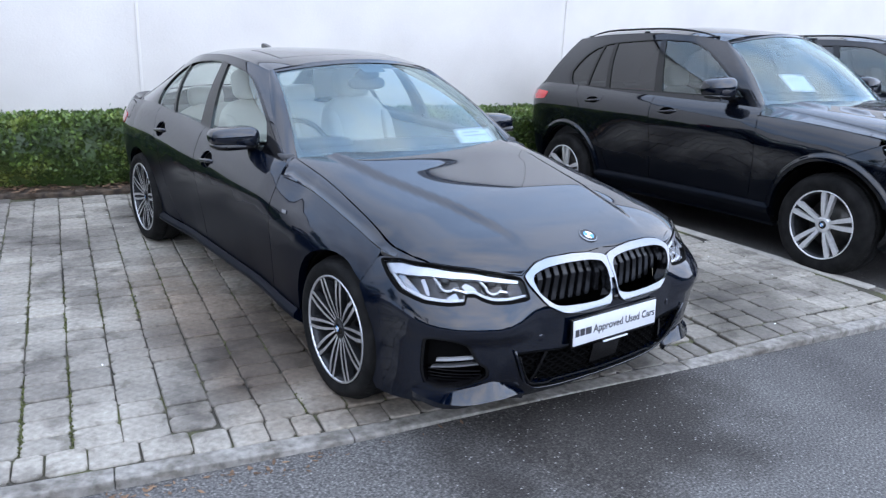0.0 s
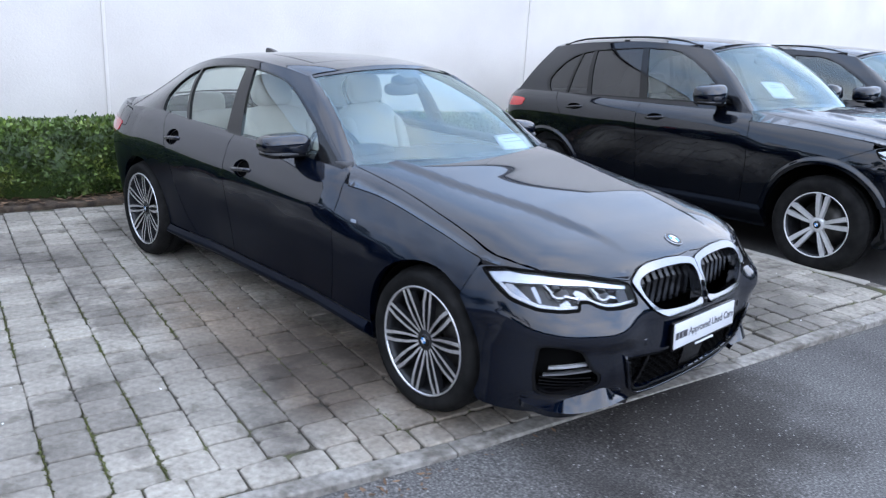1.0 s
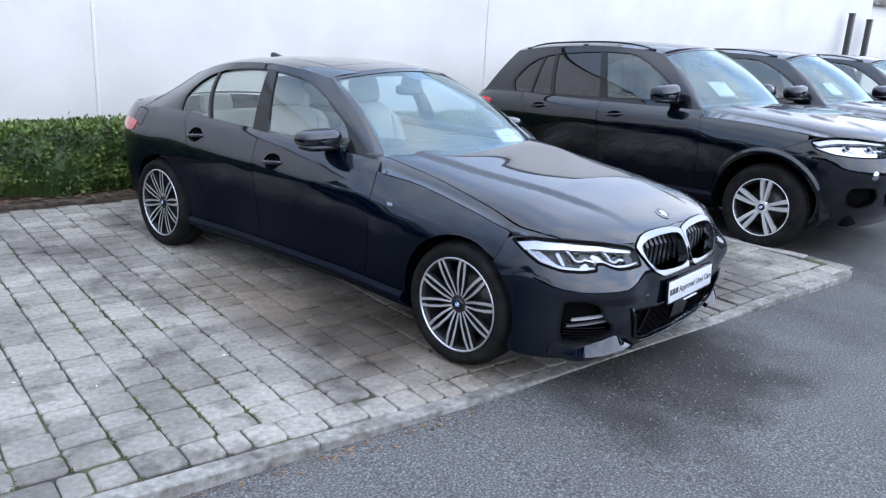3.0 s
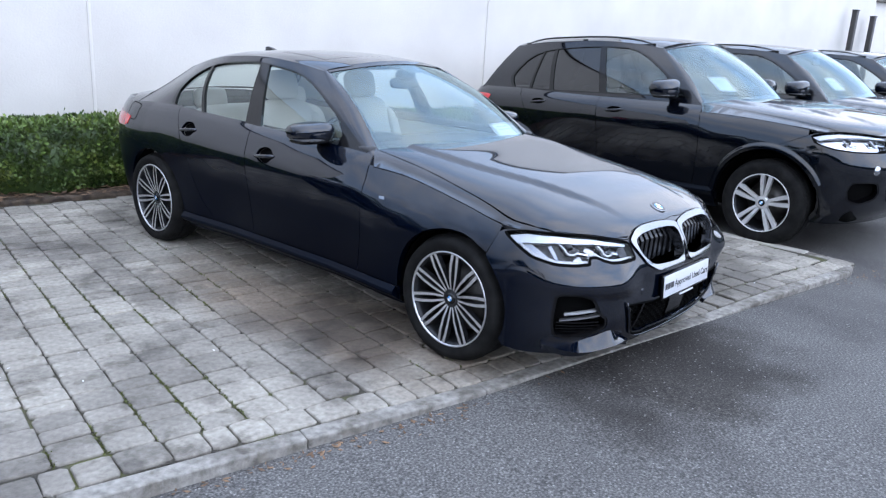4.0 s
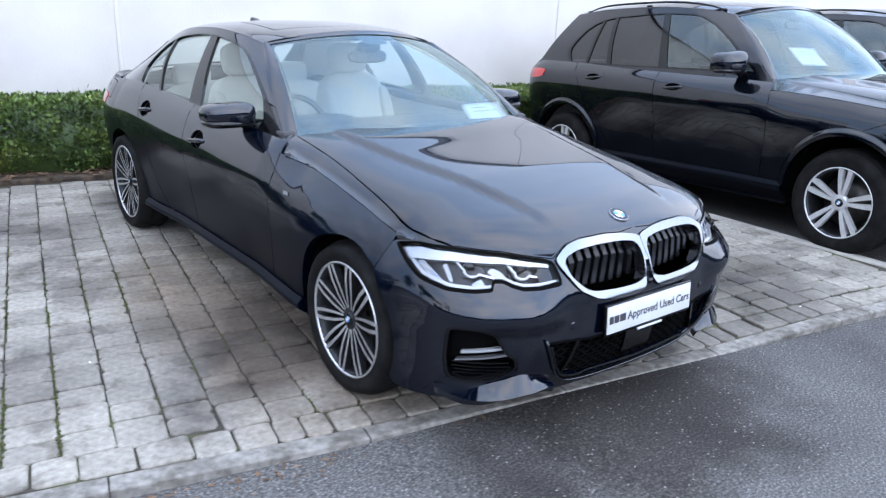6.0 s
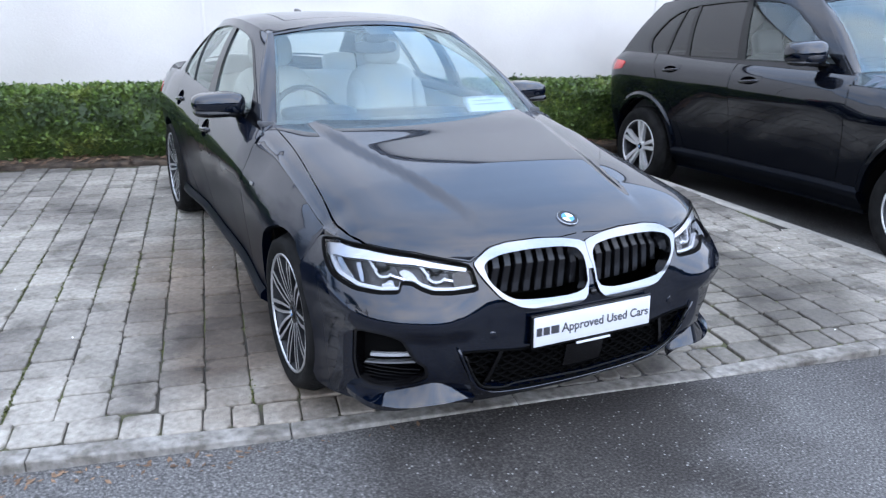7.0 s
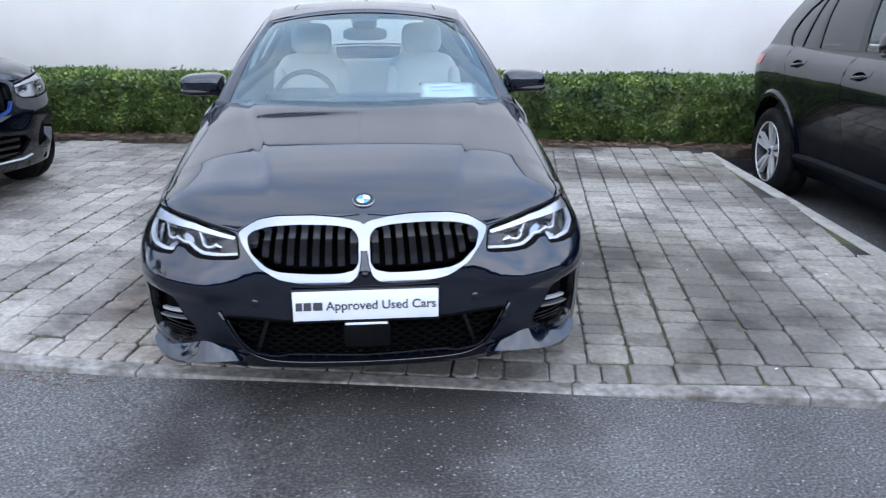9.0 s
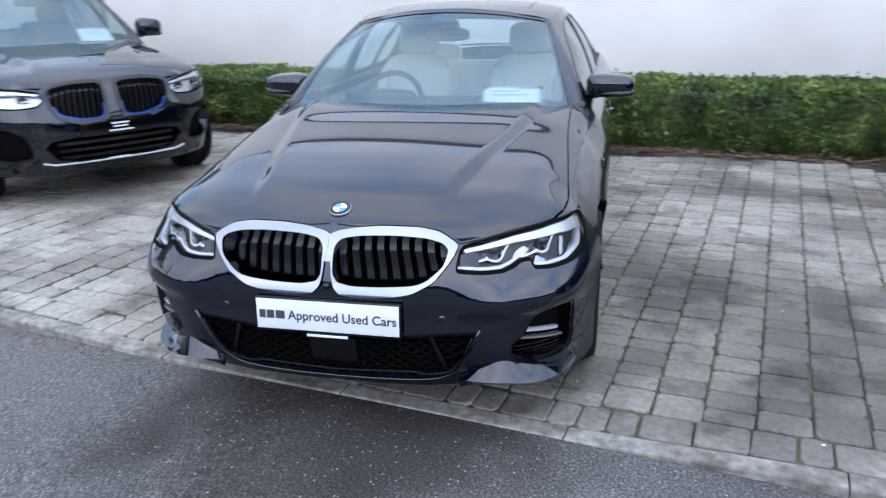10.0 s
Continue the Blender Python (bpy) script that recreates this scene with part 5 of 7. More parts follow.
            leg = [(ca - 0.03, cz - 0.010), (ca - 0.024, cz - 0.014), (ca - w * 1.1 - 0.03, cz - 0.024), (ca - w * 1.1 - 0.03, cz - 0.019)]
            part("daylight_strip", pane(side, turned(leg), (), 0.03, 0.015, -0.026), REFLECTOR, hl)

    # hood and wings
    rim = d["hood_rim"]
    kz = max(z for _, z in d["kidney"])
    brow_line = [(0.0, kz + 0.004)] + [(a, z + 0.005) for a, z in sorted(d["kidney"]) if z > kz - 0.03 and a > 0.04] + [(a, z + 0.004) for a, z in d["lamp"][4:1:-1]]
    brow_line = [(lerp(p[0], q[0], i / 6), lerp(p[1], q[1], i / 6)) for p, q in zip(brow_line, brow_line[1:]) for i in range(6)] + brow_line[-1:]
    front_rim = [(p[0], p[1] + 0.002) for p in (side(a, z) for a, z in brow_line)]
    rim = front_rim + [p for p in rim if p[1] > front_rim[-1][1] + 0.05]
    hood_line = rim + flipped(rim)[1:-1]
    if fine:
        for sgn in (1, -1):
            # Thin dark tube laid where the shut gap's shade shows along the hood.
            gap_run = [Vector(side(sgn * a, z - 0.001)) + Vector((0, 0, 0.002)) for p, q in zip(brow_line[1:], brow_line[2:]) for a, z in [(lerp(p[0], q[0], i / 4), lerp(p[1], q[1], i / 4)) for i in range(4)]]
            part("hood_seal", tube(gap_run, 0.0015, 8), DARK, car)
    part("hood", pane(S.top, grown(hood_line, -gap), (), 0.018 if fine else step, 0.02), paint, car)
    shut = [p for p in rim if p[1] > front_rim[-1][1] - 0.001 and p[0] > 0.68]
    ys = [lerp(shut[0][1], 0.78, i / 24) for i in range(25)]
    sx = spline(sorted((y, x) for x, y in shut))
    lamp_pts = [side(lerp(p[0], q[0], i / 6), lerp(p[1], q[1], i / 6)) for p, q in zip(d["lamp"], d["lamp"][1:3]) for i in range(6)] + [side(*d["lamp"][2])]
    df_y = d["door_front"][0][0] - 0.004
    wing = [(sx(y) + gap, y) for y in ys if y <= 0.76] + [(S.edge(y) + 0.004, y) for y in ys[::-1] if lamp_pts[0][1] - 0.02 < y < df_y]
    wing += [(p[0] - 0.004, p[1] - 0.002) for p in lamp_pts]
    twice("wing_top", pane(S.top, wing, (), step, 0.015), paint, car)
    df, dsp, dr = bent(d["door_front"]), bent(d["door_split"]), bent(d["door_rear"])
    sill_top = d["door_front"][-1][1]
    fa = arch(0.0)
    fender = [(a, z) for a, z in fa if z > seam_z or a > A(0)]
    start = fender[0]
    up = [(A(y), Z(y) + 0.002) for y in [lerp(lamp_pts[0][1] + 0.0, df[0][0] + 0.06, i / 14) for i in range(15)]]
    line = [(A(y) - gap, z) for y, z in df]
    fend = [(tip[0] + 0.021, tip[1] - 0.001)] + [p for p in up if p[0] < line[0][0]] + [(A(df[0][0]) - gap, Z(df[0][0]) + 0.004)] + line + [(fender[-1][0], line[-1][1])] + fender[::-1] + [(arcs[-1][0] + 0.003, seam_z + 0.003)]
    twice("front_fender", pane(side, fend, (), step, 0.04), paint, car)

    def belt_z(y):
        return Z(y) + d["belt_up"]
    for nm, l0, l1, hy in (("front_door", df, dsp, d["handles"][0]), ("rear_door", dsp, dr, d["handles"][1])):
        y0, y1 = l0[0][0], l1[0][0]
        upper = [(A(y), belt_z(y)) for y in [lerp(y0 + 0.03, y1 - 0.03, i / 10) for i in range(11)]]
        poly = [(A(y) + gap, z) for y, z in l0[::-1]] + [(A(l0[0][0]) + gap + 0.004, belt_z(y0))] + upper + [(A(l1[0][0]) - gap, belt_z(y1))] + [(A(y) - gap, z) for y, z in l1]
        h0 = (A(hy[0]), hy[1])
        cup = [(h0[0] + 0.078 * math.cos(t), h0[1] + 0.047 * math.sin(t)) for t in [math.pi * 2 * i / 20 for i in range(20)]] if fine else [(h0[0] + 0.085 * math.cos(t), h0[1] + 0.03 * math.sin(t)) for t in [math.pi * 2 * i / 14 for i in range(14)]]
        me = pane(side, poly, [cup], step, 0.02)
        mc = pane(side, grown(cup, 0.004), (), 0.04, 0.0, -0.028)
        w = 0.092 if fine else 0.10
        pts = []
        for i in range(9):
            t = lerp(-1, 1, i / 8)
            x, y, z = side(h0[0] + w * t, h0[1] - 0.006 - 0.010 * t)
            pts.append((x + 0.012 * (1 - t**4) - 0.003, y, z))
        bar = tube(pts, [0.008] + [0.0125] * 7 + [0.008], 10)
        for sk in (1, -1):
            door = part(nm, me if sk > 0 else mirrored(me), paint, car)
            part("handle_cup", mc if sk > 0 else mirrored(mc), DARK, door)
            part("door_handle", bar.copy() if sk > 0 else flip_bm(bar), paint, door, "painted pull handle")
        bar.free()
    ra_pts = arch(wb)
    ylim = 3.75
    upper = [(A(y), belt_z(y)) for y in [lerp(dr[0][0] + 0.02, d["rear_screen"][1][1], i / 8) for i in range(9)]]
    round_rear = [lerp(A(d["rear_screen"][1][1]), S.end - 0.001, i / 14) for i in range(1, 15)]

    def rear_top(a):
        y = side(a, 0.8)[1]
        return lerp(belt_z(d["rear_screen"][1][1]), d["tail_top"] if "tail_top" in d else belt_z(d["rear_screen"][1][1]) - 0.02, smooth(A(d["rear_screen"][1][1]), S.end, a)) + (0.02 if fine else 0.0)
    quarter = [(A(y) + gap, z) for y, z in dr[::-1]] + upper + [(a, rear_top(a)) for a in round_rear] + [(S.end - 0.001, low + 0.05), (A(wb + ra) + 0.05, low + 0.02)] + ra_pts[::-1]
    quarter += [(ra_pts[0][0], sill_top), (A(dr[-1][0]) + gap, sill_top)]
    tz = Z(3.4)
    k = 0.22 if fine else 0.16
    tl = rounded([(S.a1 + k + 0.04, tz - 0.115), (S.a1 + k, tz - 0.03), (S.end - 0.42, tz - 0.02), (S.end - 0.42, tz - 0.14)], 3, 0.2)
    twice("rear_quarter", pane(side, quarter, [tl], step, 0.04), paint, car)
    twice("tail_lamp", pane(side, tl, (), 0.05, 0.02, 0.004), RED, car, "red tail lamp")
    if fine:
        fl = A(3.18)
        flap = rounded([(fl - 0.09, 0.865), (fl + 0.07, 0.87), (fl + 0.08, 0.985), (fl - 0.09, 0.975)], 4, 0.2)
        part("fuel_flap_seam", mirrored(pane(side, grown(flap, 0.002), [grown(flap, -0.002)], 0.05, 0.0, 0.0012)), DARK, car)

    # sills
    s_low = d["sill"]
    skirt = [(A(ra + 0.01), sill_top - 0.004), (A(wb - ra - 0.01), sill_top - 0.004), (A(wb - ra - 0.0), s_low), (A(ra), s_low)]

    def skirt_at(a, z):
        x, y, zz = side(a, z)
        return x + 0.034 * smooth(sill_top + 0.004, sill_top - 0.035, z) - 0.075 * smooth(sill_top - 0.045, s_low + 0.01, z), y, zz
    twice("side_skirt", pane(skirt_at, skirt, (), 0.02, 0.05, 0.002), paint, car)
    for y0 in (0.0, wb):
        lin = lathe([(ra - 0.005, 0.30), (ra - 0.005, 0.86 if fine else 0.9)], 40)
        bmesh.ops.delete(lin, geom=[v for v in lin.verts if v.co.z < d["sill"] + 0.02 - rt], context="VERTS")
        for sk in (1, -1):
            b = lin.copy() if sk > 0 else flip_bm(lin)
            part("arch_liner", b, DARK, car, "", pose(0, y0, rt))
            if d["tyre"] > 0.35:
                lipp = [(A(y0 + (ra + k) * math.cos(t)), rt + (ra + k) * math.sin(t)) for k, ts in ((0.055, range(25)), (-0.002, range(24, -1, -1))) for t in [lerp(math.pi - (0.42 if y0 == 0.0 else 0.1), 0.1, i / 24) for i in ts]]

                def flare(a, z):
                    x, y, zz = side(a, z)
                    q = (math.hypot(a - A(y0), z - rt) - ra) / 0.055
                    return x + 0.020 * (1 - smooth(0.4, 1.0, q)) + 0.003, y, zz
                me = pane(flare, lipp, (), 0.007, 0.03, 0.001)
                part("arch_trim", me if sk > 0 else mirrored(me), paint, car)
        lin.free()

    # underside and cabin tub
    under = box(1.36 if fine else 1.44, wb + 1.25, 0.12, 0.03, pose(0, wb / 2 - 0.02, d["floor"] + 0.09))
    part("underbody", under, DARK, car)
    part("engine_bay", box(1.2, 1.05, 0.42, 0.05, pose(0, 0.0, d["floor"] + 0.32)), DARK, car)
    fy, ry = 0.72, d["rear_screen"][1][1] - 0.15
    bz = Z(1.8) + d["belt_up"] - 0.06
    for sk in (1, -1):
        part("door_lining", box(0.03, ry - fy, bz - 0.40, 0.01, pose(sk * (0.755 if fine else 0.80), (fy + ry) / 2, (bz + 0.40) / 2)), LEATHER if fine else DASH, car)
        part("door_top_lining", box(0.07, ry - fy, 0.05, 0.015, pose(sk * (0.745 if fine else 0.79), (fy + ry) / 2, bz + 0.025)), DASH, car)
    lift = d["floor"] - 0.16 + (0.06 if not fine else 0)
    seats_z = 0.36 + lift
    hide = LEATHER if fine else DASH
    for x in (-0.37, 0.37):
        seat(car, x, 1.62, seats_z, hide)
    bench = part("rear_bench", pillow(0.64, 0.27, 0.12, 0.35, pose(0, 2.42, seats_z + 0.10)), hide, car, "leather rear bench")
    part("bench_back", pillow(0.64, 0.09, 0.28, 0.4, pose(0, 2.74, seats_z + 0.36, -24)), hide, bench)
    for x in (-0.38, 0.38):
        part("rear_headrest", pillow(0.13, 0.05, 0.075, 0.5, pose(x, 2.88, seats_z + 0.67, -14)), hide, bench)
        for k in (-1, 1):
            part("headrest_post", tube([(x + 0.05 * k, 2.85, seats_z + 0.56), (x + 0.05 * k, 2.87, seats_z + 0.65)], 0.006), CHROME, bench)
    part("parcel_shelf", box(1.24, 0.55, 0.03, 0.01, pose(0, ry - 0.06, bz - 0.02)), DASH, car)
    scr = d["screen"]
    dz = scr[1][2]
    dash = part("dashboard", pillow(0.72, 0.30, 0.13, 0.5, pose(0, scr[1][1] + 0.24, dz - 0.135)), DASH, car, "dark dashboard with instrument hood")
    part("dash_top", box(1.36, 0.62, 0.02, 0.008, pose(0, scr[1][1] + 0.0, dz - 0.035, -3)), DASH, dash)
    part("instrument_hood", pillow(0.2, 0.09, 0.035, 0.6, pose(-0.37, scr[1][1] + 0.36, dz - 0.005)), DASH, dash)
    part("centre_console", box(0.2, 0.9, 0.3, 0.03, pose(0, 1.35, seats_z + 0.02)), DASH, car)
    m = pose(-0.37, scr[1][1] + 0.60, dz - 0.075, 66)
    rimpts = [(0.18 * math.cos(t), 0.18 * math.sin(t), 0) for t in [2 * math.pi * i / 36 for i in range(37)]]
    sw = part("steering_wheel", tube(rimpts, 0.016, 10, False), DASH, car, "dark leather steering wheel", m)
    part("wheel_boss", pillow(0.07, 0.06, 0.03, 0.7), DASH, sw)
    for ang in (0, 180, 270):
        part("wheel_spoke", tube([(0.04 * math.cos(radians(ang)), 0.04 * math.sin(radians(ang)), 0), (0.175 * math.cos(radians(ang)), 0.175 * math.sin(radians(ang)), 0)], 0.013, 8), DASH, sw)
    top_c = Vector(S.glass_front(0, 0.86))
    rm = part("rear_view_mirror", pillow(0.125, 0.02, 0.036, 0.6), DASH, car, "black interior mirror", Matrix.Translation(top_c + Vector((0, 0.09, -0.085))) @ pose(0, 0, 0, -12))
    part("mirror_foot", pillow(0.07, 0.05, 0.03, 0.7), DASH, rm, "", pose(0, -0.02, 0.05))

    # windscreen and cabin
    frame_s = 0.985
    ws = [(-frame_s, -0.03), (-0.5, -0.05), (0, -0.05), (0.5, -0.05), (frame_s, -0.03), (frame_s, 0.985), (-frame_s, 0.985)]
    band = [(-0.93, 0.055), (-0.8, 0.045), (0.8, 0.045), (0.93, 0.055), (0.945, 0.12), (0.95, 0.90), (0.92, 0.945), (0.15, 0.95), (0.12, 0.84), (-0.12, 0.84), (-0.15, 0.95), (-0.92, 0.945), (-0.95, 0.90), (-0.945, 0.12)]
    wsc = part("windscreen", pane(S.glass_front, ws, (), 0.06, 0.0), SCREEN, car, "tinted windscreen with a black border")
    wsc.visible_shadow = False
    part("windscreen_border", pane(S.glass_front, ws, [band], 0.06, 0.0, -0.005), GLOSS_BLACK, wsc)
    part("roof_header", pane(S.glass_front, [(-1.0, 0.965), (-0.5, 0.965), (0.5, 0.965), (1.0, 0.965), (1.0, 1.02), (0.5, 1.02), (-0.5, 1.02), (-1.0, 1.02)], (), 0.1, 0.008, 0.004), paint, car)
    part("cowl_cover", pane(S.glass_front, [(-0.99, -0.14), (-0.5, -0.12), (0.5, -0.12), (0.99, -0.14), (0.99, 0.005), (-0.99, 0.005)], (), 0.08, 0.01, -0.006), PLASTIC, car)
    for sgn, x0, x1 in ((1, -0.55, 0.12), (1, 0.10, 0.80)):
        pts = [Vector(S.glass_front(lerp(x0, x1, t), -0.045 + 0.012 * math.sin(t * 3))) + Vector((0, -0.006, 0.006)) for t in [i / 8 for i in range(9)]]
        part("wiper", tube(pts, 0.0045, 6), PLASTIC, car, "black wiper resting at the screen's foot")
    part("rear_screen", pane(S.glass_rear, [(-0.96, 0.03), (0.96, 0.03), (0.96, 0.97), (-0.96, 0.97)], (), 0.08, 0.0), WINDOW if not privacy else PRIVACY, car).visible_shadow = False
    part("rear_screen_frame", pane(S.glass_rear, [(-1.06, -0.03), (1.06, -0.03), (1.03, 1.02), (-1.03, 1.02)], [[(-0.95, 0.04), (0.95, 0.04), (0.95, 0.96), (-0.95, 0.96)]], 0.08, 0.0, -0.004), paint, car)
    for nm, edge_s, f0, f1 in (("a_pillar", 0.0, S.glass_front, 0.965), ("c_pillar", 1.0, S.glass_rear, 0.84)):
        def bridge(u, t):
            p, q = Vector(f0(f1, t)), Vector(S.house(edge_s + (-0.004 if edge_s < 0.5 else 0.004), t))
            m = p.lerp(q, u)
            n = (p + q) / 2 - Vector((0, 1.9, 0.9))
            return tuple(m + n.normalized() * 0.010 * math.sin(math.pi * min(1, max(0, u))))
        twice(nm, pane(bridge, [(0, -0.10), (0.5, -0.10), (1, -0.10), (1, 0.5), (1, 1.0), (0.5, 1.0), (0, 1.0), (0, 0.5)], (), 0.12, 0.008, 0.002), paint, car)
    dlo = d["windows"]
    full = [(-0.015, -0.16), (0.08, -0.14)] + [(i / 10, -0.06) for i in range(2, 11)] + [(1.01, 1.01), (0.5, 1.015), (-0.01, 1.01)]
    twice("cabin_side", pane(S.house, full, [dlo], 0.03, 0.012), paint, car)
    hd = HEADLINER if fine else DASH
    twice("cabin_lining", pane(S.house, full, [grown(dlo, 0.012)], 0.05, 0.0, -0.035), hd, car)
    twice("window_trim", pane(S.house, grown(dlo, 0.011), [grown(dlo, -0.006)], 0.03, 0.02, 0.003), GLOSS_BLACK, car, "gloss black window surround")
    edges = [(0.0, 0.0)] + [((b0, t0), (b1, t1)) for b0, b1, t0, t1 in d["pillars"]]
    cuts = [((p[0], p[2]), (p[1], p[3])) for p in d["pillars"]]
    bounds = [((-0.2, -0.2), None)] + cuts

    def between(lo, hi):
        """The part of the window opening between two leaning lines."""
        def clip(poly, bx, tx, keep):
            out = []
            for p, q in zip(poly, poly[1:] + poly[:1]):
                fp, fq = p[0] - lerp(bx, tx, p[1]), q[0] - lerp(bx, tx, q[1])
                if fp * keep >= 0:
                    out.append(p)
                if fp * fq < 0:
                    t = fp / (fp - fq)
                    out.append((p[0] + (q[0] - p[0]) * t, p[1] + (q[1] - p[1]) * t))
            return out
        return clip(clip(dlo, lo[0], lo[1], 1), hi[0], hi[1], -1)
    lo = (-1.0, -1.0)
    for k, (b0, b1, t0, t1) in enumerate(list(d["pillars"]) + [(2.0, 2.0, 2.0, 2.0)]):
        poly = between(lo, (b0, t0))
        mat = PRIVACY if privacy and k > 0 else WINDOW
        for w in twice("side_window", pane(S.house, poly, (), 0.05, 0.0, -0.006), mat, car):
            w.visible_shadow = False
        if b0 < 1.5:
            pil = between((b0, t0), (b1, t1))
            twice("window_pillar", pane(S.house, pil, (), 0.04, 0.02, 0.0015), GLOSS_BLACK, car)
        lo = (b1, t1)
    yf, yb_ = scr[3][1], d["rear_screen"][3][1]
    fc, rc = scr[2][1], d["rear_screen"][2][1]
    roof_line = []
    for i in range(9):
        s = lerp(-1, 1, i / 8)
        roof_line.append((S.rail_x(yf) * s * 0.999, lerp(fc, yf, s * s)))
    for i in range(1, 12):
        y = lerp(yf, yb_, i / 12)
        roof_line.append((S.rail_x(y), y))
    for i in range(9):
        s = lerp(1, -1, i / 8)
        roof_line.append((S.rail_x(yb_) * s, lerp(rc, yb_, s * s)))
    for i in range(11, 0, -1):
        y = lerp(yf, yb_, i / 12)
        roof_line.append((-S.rail_x(y), y))
    part("roof", pane(S.roof_at, roof_line, (), step, 0.03), paint, car)
    part("headliner", pane(S.roof_at, grown(roof_line, -0.02), (), 0.12, 0.0, -0.04), hd, car)
    if fine:
        yy = yf + 0.14
        sun_roof = [(-0.42, yy), (0.42, yy), (0.42, yy + 0.42), (-0.42, yy + 0.42)]
        part("sunroof_seam", pane(S.roof_at, grown(sun_roof, 0.004), [sun_roof], 0.08, 0.0, 0.001), DARK, car)
        fin = bmesh.new()
        prof = [(-0.10, -0.01), (-0.085, 0.004), (-0.03, 0.017), (0.02, 0.030), (0.055, 0.035), (0.068, 0.028), (0.072, -0.01)]
        rows = [[fin.verts.new((k * (0.020 - 0.22 * max(0, z)) * (0.5 if y < -0.06 else 1.0), y, z)) for y, z in prof] for k in (-1, 1)]
        for i in range(len(prof) - 1):
            fin.faces.new((rows[0][i], rows[0][i + 1], rows[1][i + 1], rows[1][i]))
        fin.faces.new(rows[0][::-1])
        fin.faces.new(rows[1])
        bmesh.ops.recalc_face_normals(fin, faces=fin.faces)
        p = S.roof_at(0, 2.62)
        part("antenna_fin", fin, GLOSSY_PAINT, car, "small shark-fin aerial", pose(p[0], p[1], p[2] + 0.005))
        # boot lid
        def lid(x, y):
            u = abs(x) / 0.72
            return x, y, 1.05 - 0.03 * smooth(3.35, 3.9, y) - 0.05 * u**2 - 0.05 * u**6
        part("boot_lid", pane(lid, [(-0.74, 3.28), (0.74, 3.28), (0.70, 3.5), (0.58, 3.66), (0.4, 3.74), (0.2, 3.77), (-0.2, 3.77), (-0.4, 3.74), (-0.58, 3.66), (-0.70, 3.5)], (), 0.06, 0.12), paint, car)
    if rails:
        for sk in (1, -1):
            pts = []
            for i in range(13):
                y = lerp(yf + 0.10, yb_ - 0.1, i / 12)
                x, _, z = S.roof_at(sk * S.rail_x(y) * 0.93, y)
                pts.append((x, y, z + 0.030 * min(1.0, 5 * min(i / 12, 1 - i / 12)) ** 0.6))
            part("roof_rail", tube(pts, [0.004, 0.008] + [0.0095] * 9 + [0.008, 0.004], 8), GLOSS_BLACK, car, "black roof rail")
            for y in (yf + 0.12, (yf + yb_) / 2, yb_ - 0.12):
                x, _, z = S.roof_at(sk * S.rail_x(y) * 0.93, y)
                part("rail_foot", box(0.016, 0.06, 0.014, 0.004, pose(x, y, z + 0.002)), GLOSS_BLACK, car)

    # mirrors
    mx, my, mz = d["mirror"]
    for sk in (1, -1):
        shell = joined(pillow(*((0.124, 0.086, 0.053) if fine else (0.125, 0.10, 0.082)), 0.6, pose(0, 0, 0.012 if fine else 0.035)))
        for v in shell.verts:
            v.co.y += 0.03 * (v.co.x * sk + 0.1) / 0.2
            v.co.z *= 1 - 0.12 * (v.co.x * sk) / 0.12
        mir = part("wing_mirror", shell, GLOSSY_PAINT, car, "black door mirror", pose(sk * (mx + 0.0), my, mz))
        part("mirror_base", pillow(0.122, 0.078, 0.022, 0.6), GLOSS_BLACK, mir, "", pose(0, 0.010, -0.030))
        part("mirror_arm", pillow(0.075, 0.05, 0.02, 0.6), GLOSS_BLACK, mir, "", pose(-sk * 0.12, 0.015, -0.042))
        part("mirror_glass", pillow(0.105, 0.004, 0.036, 0.5), REFLECTOR, mir, "", pose(0, 0.088, 0.008))
        part("mirror_blinker", box(0.10, 0.006, 0.006, 0.002), GUNMETAL, mir, "", pose(sk * 0.02, -0.074, -0.028))

    if fine:
        sail = pane(S.house, [(0.004, -0.02), (0.09, -0.025), (0.05, 0.14), (0.034, 0.33), (0.018, 0.16)], (), 0.03, 0.01, 0.004)
        twice("mirror_sail", sail, GLOSS_BLACK, car, "black corner plate at the mirror's foot")

    # plate, badges
    if fine:
        pl = part("number_plate", box(0.53, 0.016, 0.125, 0.003), GLOSS_BLACK, car, "white dealer plate with black lettering in a black holder", pose(0, -0.826, 0.468, -4))
        part("plate_face", box(0.516, 0.004, 0.108, 0.001), WHITE, pl, "", pose(0, -0.0095, 0.002))
        part("holder_tab", box(0.15, 0.006, 0.008, 0.001), WHITE, pl, "", pose(0.0, -0.011, -0.068))
        txt = bpy.data.curves.new("plate_text", "FONT")
        txt.body, txt.size, txt.align_x, txt.align_y, txt.extrude, txt.offset = "Approved Used Cars", 0.046, "LEFT", "CENTER", 0.0004, 0.0009
        tob = new("plate_text", txt)
        dg = bpy.context.evaluated_depsgraph_get()
        me = bpy.data.meshes.new_from_object(tob.evaluated_get(dg))
        bpy.data.objects.remove(tob)
        wide_now = max(v.co.x for v in me.vertices) - min(v.co.x for v in me.vertices)
        for v in me.vertices:
            v.co.x *= 0.392 / wide_now
        part("plate_text", me, INK, pl, "", pose(-0.141, -0.0118, 0.0, 90, 0, 0))
